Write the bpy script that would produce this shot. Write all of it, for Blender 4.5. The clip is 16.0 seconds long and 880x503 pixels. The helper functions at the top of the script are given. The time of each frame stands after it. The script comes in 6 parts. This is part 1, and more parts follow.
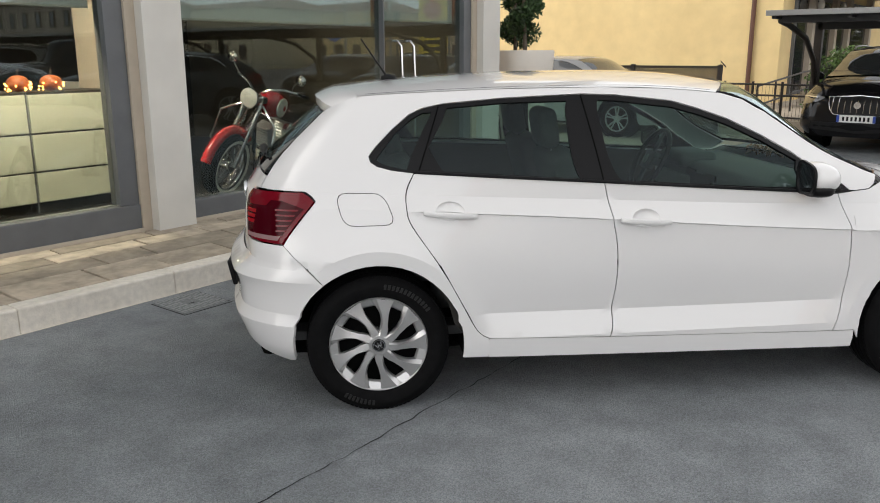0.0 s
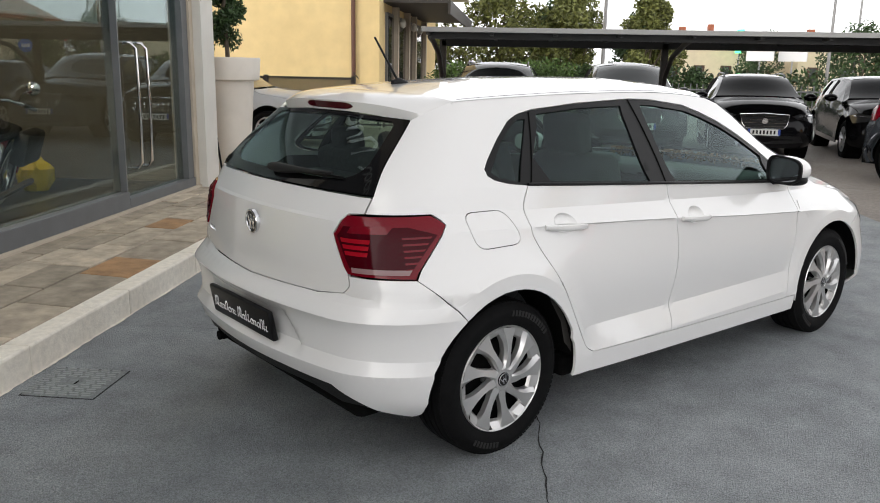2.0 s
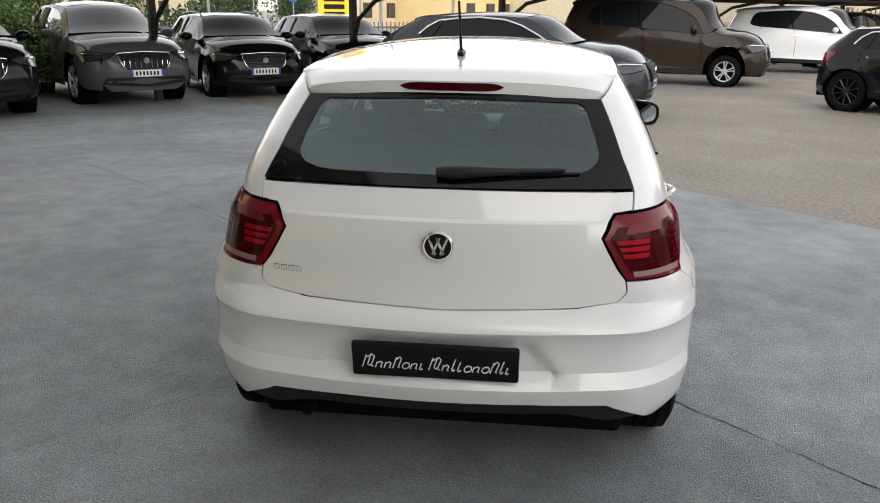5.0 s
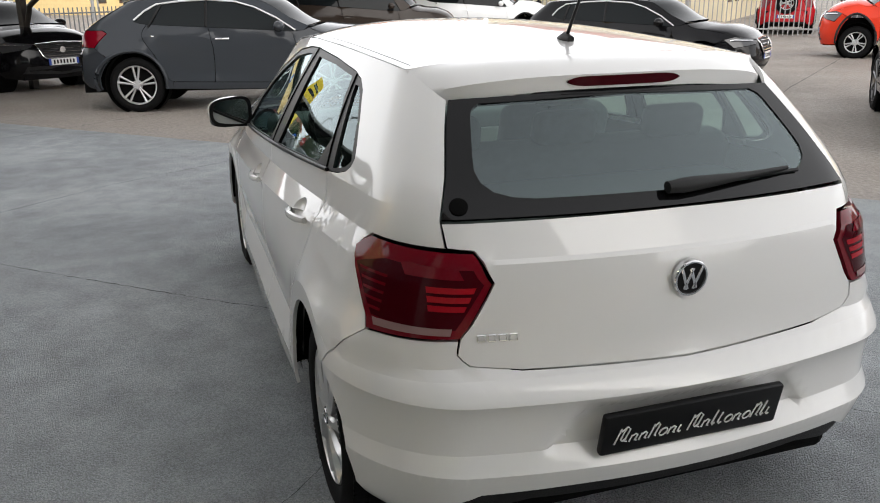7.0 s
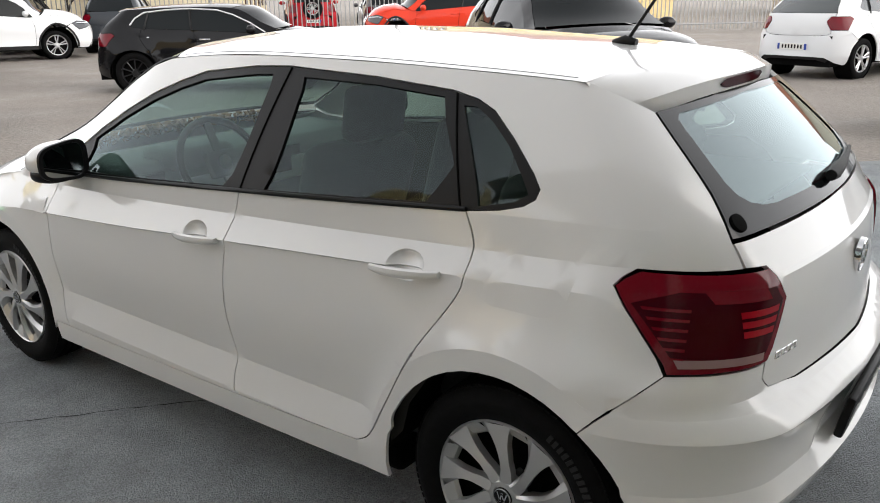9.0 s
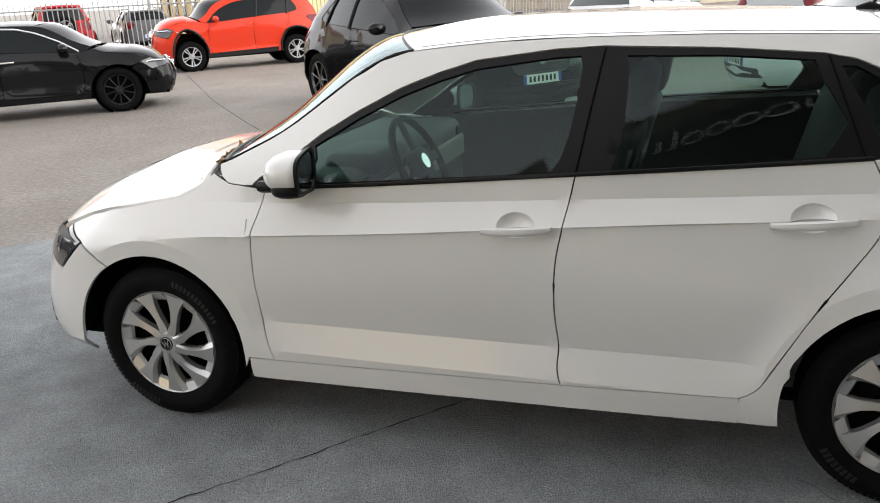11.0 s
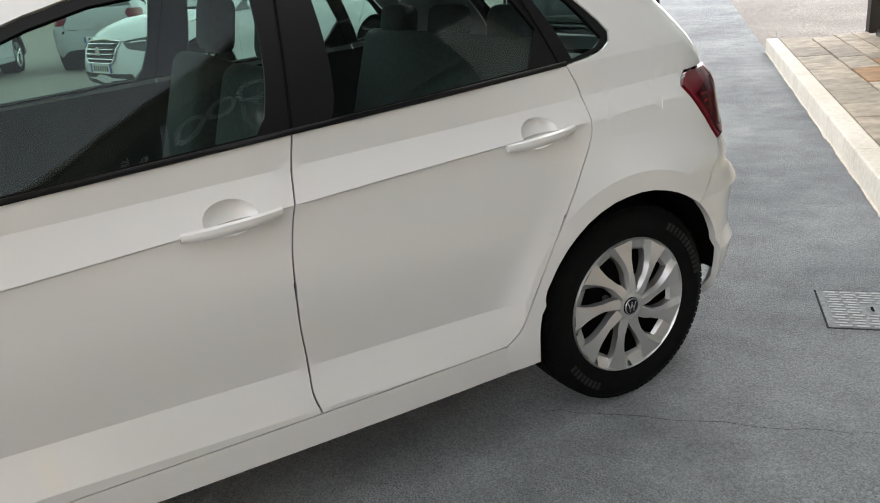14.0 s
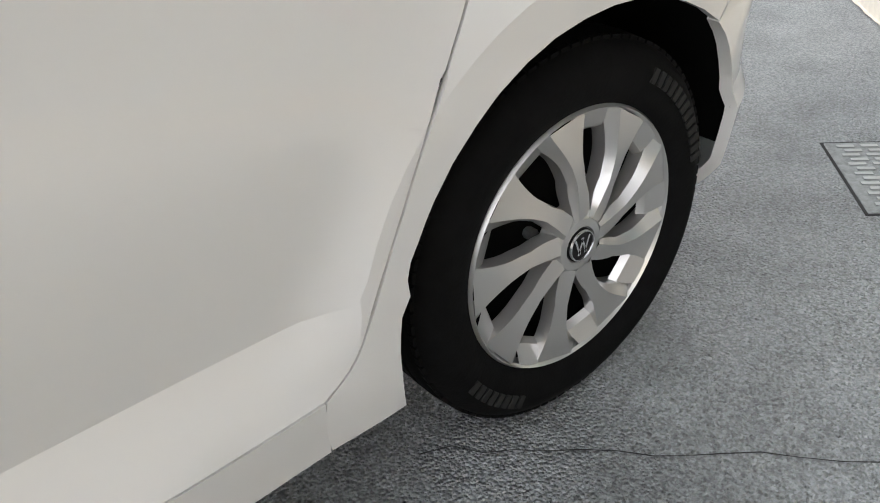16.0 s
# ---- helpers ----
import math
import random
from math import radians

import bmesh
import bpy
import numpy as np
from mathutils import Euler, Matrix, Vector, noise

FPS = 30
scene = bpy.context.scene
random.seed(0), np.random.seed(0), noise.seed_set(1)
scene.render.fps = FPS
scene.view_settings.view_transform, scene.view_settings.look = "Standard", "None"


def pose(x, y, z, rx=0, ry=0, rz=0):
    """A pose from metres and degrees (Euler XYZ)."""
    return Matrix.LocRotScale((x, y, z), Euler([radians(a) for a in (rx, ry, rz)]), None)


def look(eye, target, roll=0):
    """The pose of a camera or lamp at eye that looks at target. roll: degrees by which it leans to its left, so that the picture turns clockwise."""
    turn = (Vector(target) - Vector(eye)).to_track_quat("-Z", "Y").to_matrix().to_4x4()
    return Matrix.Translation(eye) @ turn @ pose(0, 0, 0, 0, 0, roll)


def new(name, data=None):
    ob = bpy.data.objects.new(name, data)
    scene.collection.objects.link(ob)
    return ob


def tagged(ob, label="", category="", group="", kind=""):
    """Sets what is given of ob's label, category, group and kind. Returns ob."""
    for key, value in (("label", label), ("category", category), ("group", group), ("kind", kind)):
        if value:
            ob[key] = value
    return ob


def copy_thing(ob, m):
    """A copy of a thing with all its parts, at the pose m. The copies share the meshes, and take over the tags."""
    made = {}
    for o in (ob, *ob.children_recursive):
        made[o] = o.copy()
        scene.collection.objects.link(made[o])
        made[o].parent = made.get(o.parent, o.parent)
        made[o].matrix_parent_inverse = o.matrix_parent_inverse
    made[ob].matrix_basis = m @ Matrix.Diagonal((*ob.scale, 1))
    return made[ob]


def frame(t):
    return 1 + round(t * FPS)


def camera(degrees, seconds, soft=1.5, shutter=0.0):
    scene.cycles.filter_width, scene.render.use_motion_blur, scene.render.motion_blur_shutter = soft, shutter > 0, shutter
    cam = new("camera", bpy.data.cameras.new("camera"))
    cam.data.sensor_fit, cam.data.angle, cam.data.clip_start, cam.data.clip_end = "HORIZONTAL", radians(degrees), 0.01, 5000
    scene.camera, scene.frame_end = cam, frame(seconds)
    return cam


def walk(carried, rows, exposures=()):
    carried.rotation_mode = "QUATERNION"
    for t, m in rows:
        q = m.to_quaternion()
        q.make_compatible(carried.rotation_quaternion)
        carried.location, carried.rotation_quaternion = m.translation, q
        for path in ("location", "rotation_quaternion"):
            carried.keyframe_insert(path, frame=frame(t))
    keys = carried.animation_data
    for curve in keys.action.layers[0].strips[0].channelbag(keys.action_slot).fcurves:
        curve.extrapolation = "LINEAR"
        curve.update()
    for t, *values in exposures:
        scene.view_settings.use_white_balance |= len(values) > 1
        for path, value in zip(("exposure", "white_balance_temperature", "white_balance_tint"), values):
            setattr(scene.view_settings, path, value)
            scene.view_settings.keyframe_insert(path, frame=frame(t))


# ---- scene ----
cam = camera(57.2, 16.0, soft=1.0)
PATH = [
    (0, (-1.4, -4.125, 1.536), (-1.171, -2.197, 1.057), -0.1),
    (0.5, (-1.963, -3.903, 1.498), (-1.461, -2.026, 1.025), 0.3),
    (1, (-2.48, -3.642, 1.514), (-1.707, -1.857, 1.047), 0.7),
    (1.5, (-2.951, -3.337, 1.499), (-1.931, -1.677, 1.045), 1.0),
    (2, (-3.34, -2.929, 1.473), (-2.096, -1.426, 1.032), 1.1),
    (2.5, (-3.69, -2.529, 1.471), (-2.253, -1.206, 1.04), 1.2),
    (3, (-3.957, -2.056, 1.441), (-2.36, -0.936, 1.002), 1.2),
    (3.5, (-4.208, -1.576, 1.427), (-2.486, -0.669, 0.967), 1.0),
    (3.7, (-4.279, -1.393, 1.441), (-2.515, -0.578, 0.968), 0.9),
    (5.8, (-4.291, 0.389, 1.595), (-2.389, 0.259, 0.989), 0.2),
    (6, (-4.214, 0.549, 1.577), (-2.32, 0.342, 0.968), -0.0),
    (6.5, (-3.89, 0.903, 1.564), (-2.028, 0.503, 0.95), -0.3),
    (7, (-3.504, 1.196, 1.557), (-1.698, 0.596, 0.943), -0.7),
    (7.5, (-3.169, 1.507, 1.549), (-1.456, 0.676, 0.939), -1.0),
    (8, (-2.843, 1.777, 1.555), (-1.278, 0.693, 0.943), -1.7),
    (8.2, (-2.73, 1.891, 1.578), (-1.244, 0.702, 0.961), -1.5),
    (10.3, (-1.308, 2.975, 1.555), (-0.534, 1.234, 0.945), -2.7),
    (10.5, (-1.135, 3.039, 1.572), (-0.398, 1.284, 0.956), -3.1),
    (11, (-0.702, 3.197, 1.551), (-0.064, 1.404, 0.934), -3.3),
    (11.5, (-0.3, 3.303, 1.559), (0.221, 1.475, 0.937), -3.6),
    (12, (0.009, 3.336, 1.578), (0.357, 1.469, 0.95), -3.9),
    (12.5, (0.191, 3.316, 1.506), (0.293, 1.423, 0.867), -4.2),
    (13, (0.352, 3.217, 1.35), (0.076, 1.314, 0.8), -4.3),
    (13.5, (0.345, 2.978, 1.346), (-0.243, 1.157, 0.765), -5.2),
    (14, (0.245, 2.563, 1.322), (-0.616, 0.885, 0.657), -4.8),
    (14.5, (0.061, 2.199, 1.271), (-0.947, 0.654, 0.498), -4.5),
    (15, (-0.143, 1.918, 1.187), (-1.203, 0.473, 0.3), -4.5),
    (15.5, (-0.334, 1.706, 1.094), (-1.378, 0.312, 0.111), -5.6),
    (16, (-0.516, 1.514, 0.984), (-1.5, 0.172, -0.124), -5.2),
]
walk(cam, [(t, look(eye, target, roll)) for t, eye, target, roll in PATH],
     exposures=[(0, 1.26), (2.5, 1.36), (3.7, 1.42), (5.8, 1.58), (8.2, 1.64), (10.3, 1.82), (13, 1.92), (14.5, 2.06), (15.5, 2.22), (16, 2.40)])

# ---- light: an overcast late afternoon ----
world = bpy.data.worlds.new("overcast_sky")
scene.world = world
world.use_nodes = True
wn = world.node_tree.nodes
sky = wn.new("ShaderNodeTexSky")
sky.sky_type, sky.sun_disc, sky.sun_elevation, sky.sun_rotation = "NISHITA", False, radians(29), radians(261)
sky.air_density, sky.dust_density, sky.ozone_density = 1.0, 3.0, 1.0
grey = wn.new("ShaderNodeHueSaturation")
grey.inputs["Saturation"].default_value = 0.25
world.node_tree.links.new(sky.outputs[0], grey.inputs["Color"])
# even cloud cover, a little brighter towards the horizon
geo, sep, ramp = wn.new("ShaderNodeTexCoord"), wn.new("ShaderNodeSeparateXYZ"), wn.new("ShaderNodeMapRange")
ramp.inputs["From Min"].default_value, ramp.inputs["From Max"].default_value = 0.0, 1.0
ramp.inputs["To Min"].default_value, ramp.inputs["To Max"].default_value = 7.8, 1.9
tone = wn.new("ShaderNodeVectorMath")
tone.operation = "SCALE"
tone.inputs[0].default_value = (0.985, 0.985, 1.0)
cloud = wn.new("ShaderNodeMix")
cloud.data_type = "RGBA"
cloud.inputs[0].default_value = 0.85
wl = world.node_tree.links
wl.new(geo.outputs["Generated"], sep.inputs[0])
wl.new(sep.outputs["Z"], ramp.inputs["Value"])
wl.new(ramp.outputs[0], tone.inputs["Scale"])
wl.new(grey.outputs[0], cloud.inputs[6])
wl.new(tone.outputs[0], cloud.inputs[7])
wl.new(cloud.outputs[2], wn["Background"].inputs["Color"])
wn["Background"].inputs["Strength"].default_value = 0.12
sun = new("sun", bpy.data.lights.new("sun", "SUN"))
sun.data.energy, sun.data.angle, sun.data.color = 0.5, radians(60), (1.0, 0.94, 0.87)
sun.matrix_world = look((-9, -1.5, 5.0), (0, 0, 0))

# ---- helpers of this file ----
TURN = pose(0, 0, 0, 0, 0, 45)      # the kerb and the buildings stand at 45 degrees to the car


def mesh_ob(name, verts, faces, mat=None, parent=None, smooth=0, label="", m=None, sharp=()):
    """One mesh object; smooth: shading angle in degrees, 0 for flat."""
    me = bpy.data.meshes.new(name)
    me.from_pydata([tuple(v) for v in verts], [], faces)
    me.update()
    ob = new(name, me)
    if mat:
        me.materials.append(mat)
    if smooth:
        me.polygons.foreach_set("use_smooth", [True] * len(me.polygons))
        me.set_sharp_from_angle(angle=radians(smooth))
    if sharp:
        flags = me.attributes.get("sharp_edge") or me.attributes.new("sharp_edge", "BOOLEAN", "EDGE")
        for e in me.edges:
            if tuple(sorted(e.vertices)) in sharp:
                flags.data[e.index].value = True
    if parent:
        ob.parent = parent
    if m is not None:
        ob.matrix_local = m
    if label:
        ob["label"] = label
    return ob


def part(name, bm, mat, parent, label="", smooth=0, m=None):
    """Links a bmesh as one mesh object under a thing or a part."""
    me = bpy.data.meshes.new(name)
    bm.to_mesh(me)
    bm.free()
    ob = new(name, me)
    me.materials.append(mat)
    if smooth:
        me.polygons.foreach_set("use_smooth", [True] * len(me.polygons))
        me.set_sharp_from_angle(angle=radians(smooth))
    if parent:
        ob.parent = parent
    if m is not None:
        ob.matrix_local = m
    if label:
        ob["label"] = label
    return ob


def box_bm(x0, x1, y0, y1, z0, z1, bevel=0.0, bm=None, seg=2):
    own = bm is None
    bm = bmesh.new() if own else bm
    r = bmesh.ops.create_cube(bm, size=1, matrix=Matrix.LocRotScale(((x0 + x1) / 2, (y0 + y1) / 2, (z0 + z1) / 2), None, (x1 - x0, y1 - y0, z1 - z0)))
    if bevel:
        es = list({e for v in r["verts"] for e in v.link_edges})
        bmesh.ops.bevel(bm, geom=es, offset=bevel, segments=seg, affect="EDGES", profile=.5)
    return bm


def tube_bm(pts, r, n=8, bm=None, closed=False, caps=True):
    """A round bar along points; r one radius or one for each point."""
    bm = bm or bmesh.new()
    pts = [Vector(p) for p in pts]
    rs = r if isinstance(r, (list, tuple)) else [r] * len(pts)
    rings = []
    up = Vector((0, 0, 1))
    for i, p in enumerate(pts):
        a, b = (pts[i - 1], pts[(i + 1) % len(pts)]) if closed else (pts[max(i - 1, 0)], pts[min(i + 1, len(pts) - 1)])
        d = (b - a).normalized()
        ref = up if abs(d.dot(up)) < .95 else Vector((1, 0, 0))
        s = d.cross(ref).normalized()
        t = s.cross(d)
        rings.append([bm.verts.new(p + rs[i] * (math.cos(k * 2 * math.pi / n) * s + math.sin(k * 2 * math.pi / n) * t)) for k in range(n)])
    m = len(rings)
    for i in range(m if closed else m - 1):
        A, B = rings[i], rings[(i + 1) % m]
        for k in range(n):
            bm.faces.new((A[k], A[(k + 1) % n], B[(k + 1) % n], B[k]))
    if caps and not closed:
        bm.faces.new(rings[0])
        bm.faces.new(list(reversed(rings[-1])))
    bmesh.ops.recalc_face_normals(bm, faces=bm.faces)
    return bm


def lathe_bm(profile, n=48, axis="y", bm=None, closed=False):
    """Turns (radius, along) pairs round an axis."""
    bm = bm or bmesh.new()
    rings = []
    for r, h in profile:
        ring = []
        for k in range(n):
            c, s = r * math.cos(2 * math.pi * k / n), r * math.sin(2 * math.pi * k / n)
            ring.append(bm.verts.new((c, h, s) if axis == "y" else (c, s, h)))
        rings.append(ring)
    for A, B in zip(rings, rings[1:] + ([rings[0]] if closed else [])):
        for k in range(n):
            bm.faces.new((A[k], A[(k + 1) % n], B[(k + 1) % n], B[k]))
    bmesh.ops.recalc_face_normals(bm, faces=bm.faces)
    return bm


def grid_ob(name, fn, nu, nv, mat, parent=None, smooth=50, label="", thick=0.0):
    """A sheet from fn(u, v), u and v from 0 to 1; thick folds a rim down along z."""
    vs = [Vector(fn(i / nu, j / nv)) for j in range(nv + 1) for i in range(nu + 1)]
    w = nu + 1
    fs = [(j * w + i, j * w + i + 1, (j + 1) * w + i + 1, (j + 1) * w + i) for j in range(nv) for i in range(nu)]
    if thick:
        rim = [i for i in range(w)] + [j * w + nu for j in range(1, nv + 1)] + [nv * w + i for i in range(nu - 1, -1, -1)] + [j * w for j in range(nv - 1, 0, -1)]
        base = len(vs)
        vs += [vs[k] - Vector((0, 0, thick)) for k in rim]
        n = len(rim)
        fs += [(rim[i], base + i, base + (i + 1) % n, rim[(i + 1) % n]) for i in range(n)]
    return mesh_ob(name, vs, fs, mat, parent, smooth, label)


# ---- materials ----
def material(name, colour, rough=.5, metal=0.0, coat=0.0, spec=.5, vary=0.0, scale=8.0, bump=0.0, bump_scale=60.0, second=None, second_scale=1.5, amount=.5, emit=0.0):
    """A surface with grain (vary, scale), wide stains of a second colour and fine relief."""
    m = bpy.data.materials.new(name)
    m.use_nodes = True
    nt = m.node_tree
    b = nt.nodes["Principled BSDF"]
    b.inputs["Base Color"].default_value = (*colour, 1)
    b.inputs["Roughness"].default_value = rough
    b.inputs["Metallic"].default_value = metal
    b.inputs["Coat Weight"].default_value = coat
    b.inputs["Coat Roughness"].default_value = 0.03
    b.inputs["Specular IOR Level"].default_value = spec
    if emit:
        b.inputs["Emission Color"].default_value = (*colour, 1)
        b.inputs["Emission Strength"].default_value = emit
    tc = nt.nodes.new("ShaderNodeTexCoord")
    col = None
    if second:
        n2 = nt.nodes.new("ShaderNodeTexNoise")
        n2.inputs["Scale"].default_value = second_scale
        n2.inputs["Detail"].default_value = 6
        nt.links.new(tc.outputs["Object"], n2.inputs["Vector"])
        ramp = nt.nodes.new("ShaderNodeMapRange")
        ramp.inputs["From Min"].default_value, ramp.inputs["From Max"].default_value = .35, .68
        ramp.inputs["To Max"].default_value = amount
        nt.links.new(n2.outputs["Fac"], ramp.inputs["Value"])
        mix = nt.nodes.new("ShaderNodeMix")
        mix.data_type = "RGBA"
        mix.inputs[6].default_value, mix.inputs[7].default_value = (*colour, 1), (*second, 1)
        nt.links.new(ramp.outputs[0], mix.inputs[0])
        col = mix.outputs[2]
    if vary:
        n1 = nt.nodes.new("ShaderNodeTexNoise")
        n1.inputs["Scale"].default_value = scale
        n1.inputs["Detail"].default_value = 8
        nt.links.new(tc.outputs["Object"], n1.inputs["Vector"])
        r1 = nt.nodes.new("ShaderNodeMapRange")
        r1.inputs["From Min"].default_value, r1.inputs["From Max"].default_value = .3, .7
        r1.inputs["To Min"].default_value, r1.inputs["To Max"].default_value = 1 - vary, 1 + vary
        nt.links.new(n1.outputs["Fac"], r1.inputs["Value"])
        mul = nt.nodes.new("ShaderNodeVectorMath")
        mul.operation = "SCALE"
        if col:
            nt.links.new(col, mul.inputs[0])
        else:
            mul.inputs[0].default_value = colour
        nt.links.new(r1.outputs[0], mul.inputs["Scale"])
        col = mul.outputs[0]
    if col:
        nt.links.new(col, b.inputs["Base Color"])
    if bump:
        n3 = nt.nodes.new("ShaderNodeTexNoise")
        n3.inputs["Scale"].default_value = bump_scale
        n3.inputs["Detail"].default_value = 5
        nt.links.new(tc.outputs["Object"], n3.inputs["Vector"])
        bp = nt.nodes.new("ShaderNodeBump")
        bp.inputs["Strength"].default_value = bump
        bp.inputs["Distance"].default_value = 0.01
        nt.links.new(n3.outputs["Fac"], bp.inputs["Height"])
        nt.links.new(bp.outputs[0], b.inputs["Normal"])
    return m


def glass_material(name, tint, extra=0.05, rough=0.0, sheen=(.84, .97, 1.0)):
    """Thin pane: what is behind it, tinted, and its mirror image, stronger at a slant."""
    m = bpy.data.materials.new(name)
    m.use_nodes = True
    nt = m.node_tree
    nt.nodes.remove(nt.nodes["Principled BSDF"])
    tr, gl, mx = nt.nodes.new("ShaderNodeBsdfTransparent"), nt.nodes.new("ShaderNodeBsdfGlossy"), nt.nodes.new("ShaderNodeMixShader")
    tr.inputs["Color"].default_value = (*tint, 1)
    gl.inputs["Roughness"].default_value = rough
    gl.inputs["Color"].default_value = (*sheen, 1)
    fr = nt.nodes.new("ShaderNodeLayerWeight")
    fr.inputs["Blend"].default_value = .5
    steep, add = nt.nodes.new("ShaderNodeMath"), nt.nodes.new("ShaderNodeMath")
    steep.operation = "POWER"
    steep.inputs[1].default_value = 4.5
    add.operation, add.use_clamp = "MULTIPLY_ADD", True
    add.inputs[1].default_value, add.inputs[2].default_value = .92, extra
    nt.links.new(fr.outputs["Facing"], steep.inputs[0])
    nt.links.new(steep.outputs[0], add.inputs[0])
    nt.links.new(add.outputs[0], mx.inputs[0])
    nt.links.new(tr.outputs[0], mx.inputs[1])
    nt.links.new(gl.outputs[0], mx.inputs[2])
    nt.links.new(mx.outputs[0], nt.nodes["Material Output"].inputs["Surface"])
    return m


WHITE = material("white_car_paint", (.715, .708, .700), .33, coat=1.0)
BLACK_TRIM = material("satin_black_trim", (.005, .005, .0055), .4, spec=.2)
BLACK_GLASS = material("black_printed_glass", (.004, .004, .0045), .05, spec=.32)
BLACK_PLASTIC = material("black_grained_plastic", (.012, .012, .0125), .6, spec=.3, bump=.15, bump_scale=400)
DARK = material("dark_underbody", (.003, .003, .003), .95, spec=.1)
RUBBER = material("tyre_rubber", (.0045, .0045, .0048), .75, spec=.10, vary=.25, scale=40, bump=.1, bump_scale=200)
SILVER = material("silver_wheel_paint", (.56, .555, .55), .30, metal=.75, coat=.2)
CHROME = material("chrome", (.75, .75, .76), .08, metal=1)
MIRROR = material("mirror_glass", (.42, .44, .45), .01, metal=1)
RED_LENS = material("red_lamp_lens", (.135, .002, .008), .08, spec=.28)
DARK_RED = material("dark_red_lamp_lens", (.045, .001, .004), .10, spec=.12)
BRIGHT_RED = material("bright_red_lamp_strip", (.30, .004, .012), .15, spec=.2)
CLEAR_LENS = material("smoky_lamp_lens", (.26, .16, .16), .15, spec=.3)
HEADLAMP = material("dark_glassy_head_lamp", (.045, .046, .05), .06, coat=.6)
LAMP_BULB = material("bright_lamp_reflector", (.75, .76, .78), .1, metal=.8)
GLASS = glass_material("green_car_glass", (.62, .76, .71), extra=.13)
SIDE_GLASS = glass_material("green_side_glass", (.50, .64, .59), extra=.03)
DARK_GLASS = glass_material("dark_car_glass", (.10, .11, .11), extra=.05)
CLOTH = material("dark_seat_cloth", (.05, .052, .053), .9, vary=.2, scale=60)
GREY_PLASTIC = material("grey_interior_plastic", (.075, .078, .078), .65, vary=.1, scale=80)
LIGHT_TRIM = material("light_interior_trim", (.35, .34, .31), .6)

ASPHALT = material("worn_asphalt", (.315, .280, .248), .85, vary=.26, scale=24, bump=.7, bump_scale=150, second=(.245, .220, .196), second_scale=.3, amount=.75)
PAINTED = material("blue_grey_painted_asphalt", (.335, .358, .370), .55, vary=.16, scale=5, bump=.9, bump_scale=170, second=(.215, .233, .247), second_scale=.55, amount=.9)
for m in (ASPHALT, PAINTED):            # stones of the asphalt show through as small bumps, and worn patches shine more
    nt = m.node_tree
    vo, mr, bp = nt.nodes.new("ShaderNodeTexVoronoi"), nt.nodes.new("ShaderNodeMapRange"), nt.nodes["Bump"]
    vo.inputs["Scale"].default_value = 150
    nt.links.new(nt.nodes["Texture Coordinate"].outputs["Object"], vo.inputs["Vector"])
    b2 = nt.nodes.new("ShaderNodeBump")
    b2.inputs["Strength"].default_value, b2.inputs["Distance"].default_value = 1.0, .0085
    b2.invert = True
    nt.links.new(vo.outputs["Distance"], b2.inputs["Height"])
    nt.links.new(bp.outputs[0], b2.inputs["Normal"])
    nt.links.new(b2.outputs[0], nt.nodes["Principled BSDF"].inputs["Normal"])
    n = nt.nodes.new("ShaderNodeTexNoise")
    n.inputs["Scale"].default_value, n.inputs["Detail"].default_value = .9, 6
    nt.links.new(nt.nodes["Texture Coordinate"].outputs["Object"], n.inputs["Vector"])
    mr.inputs["From Min"].default_value, mr.inputs["From Max"].default_value = .35, .65
    mr.inputs["To Min"].default_value, mr.inputs["To Max"].default_value = .56, .85
    # each stone has a tone of its own, worn pale or bare and dark
    sp, sep2, m2, ns = nt.nodes.new("ShaderNodeTexVoronoi"), nt.nodes.new("ShaderNodeSeparateColor"), nt.nodes.new("ShaderNodeMapRange"), nt.nodes.new("ShaderNodeVectorMath")
    sp.inputs["Scale"].default_value = 210
    nt.links.new(nt.nodes["Texture Coordinate"].outputs["Object"], sp.inputs["Vector"])
    nt.links.new(sp.outputs["Color"], sep2.inputs[0])
    m2.inputs["To Min"].default_value, m2.inputs["To Max"].default_value = .72, 1.28
    nt.links.new(sep2.outputs[0], m2.inputs["Value"])
    ns.operation = "SCALE"
    base = nt.nodes["Principled BSDF"].inputs["Base Color"]
    nt.links.new(base.links[0].from_socket, ns.inputs[0])
    nt.links.new(m2.outputs[0], ns.inputs["Scale"])
    nt.links.new(ns.outputs[0], base)
    nt.links.new(n.outputs["Fac"], mr.inputs["Value"])
    nt.links.new(mr.outputs[0], nt.nodes["Principled BSDF"].inputs["Roughness"])
KERB = material("pale_kerb_stone", (.80, .75, .66), .8, vary=.10, scale=25, bump=.25, bump_scale=80, second=(.62, .56, .47), second_scale=3, amount=.5)
FRAME = material("grey_metal_frame", (.115, .12, .125), .4, vary=.08, scale=6)
CLAD = material("pale_grey_cladding", (.60, .58, .53), .55, vary=.05, scale=3)
BEIGE = material("beige_render", (.45, .39, .31), .8, vary=.08, scale=5)
YELLOW = material("yellow_plaster", (.78, .60, .30), .9, vary=.05, scale=3, bump=.2, bump_scale=90, second=(.70, .53, .26), second_scale=.6, amount=.6)
APRON = material("beige_concrete", (.50, .43, .34), .85, vary=.12, scale=30, bump=.3, bump_scale=90, second=(.42, .35, .27), second_scale=.8, amount=.7)
SHOPGLASS = glass_material("shop_glass", (.70, .73, .71), extra=.055)
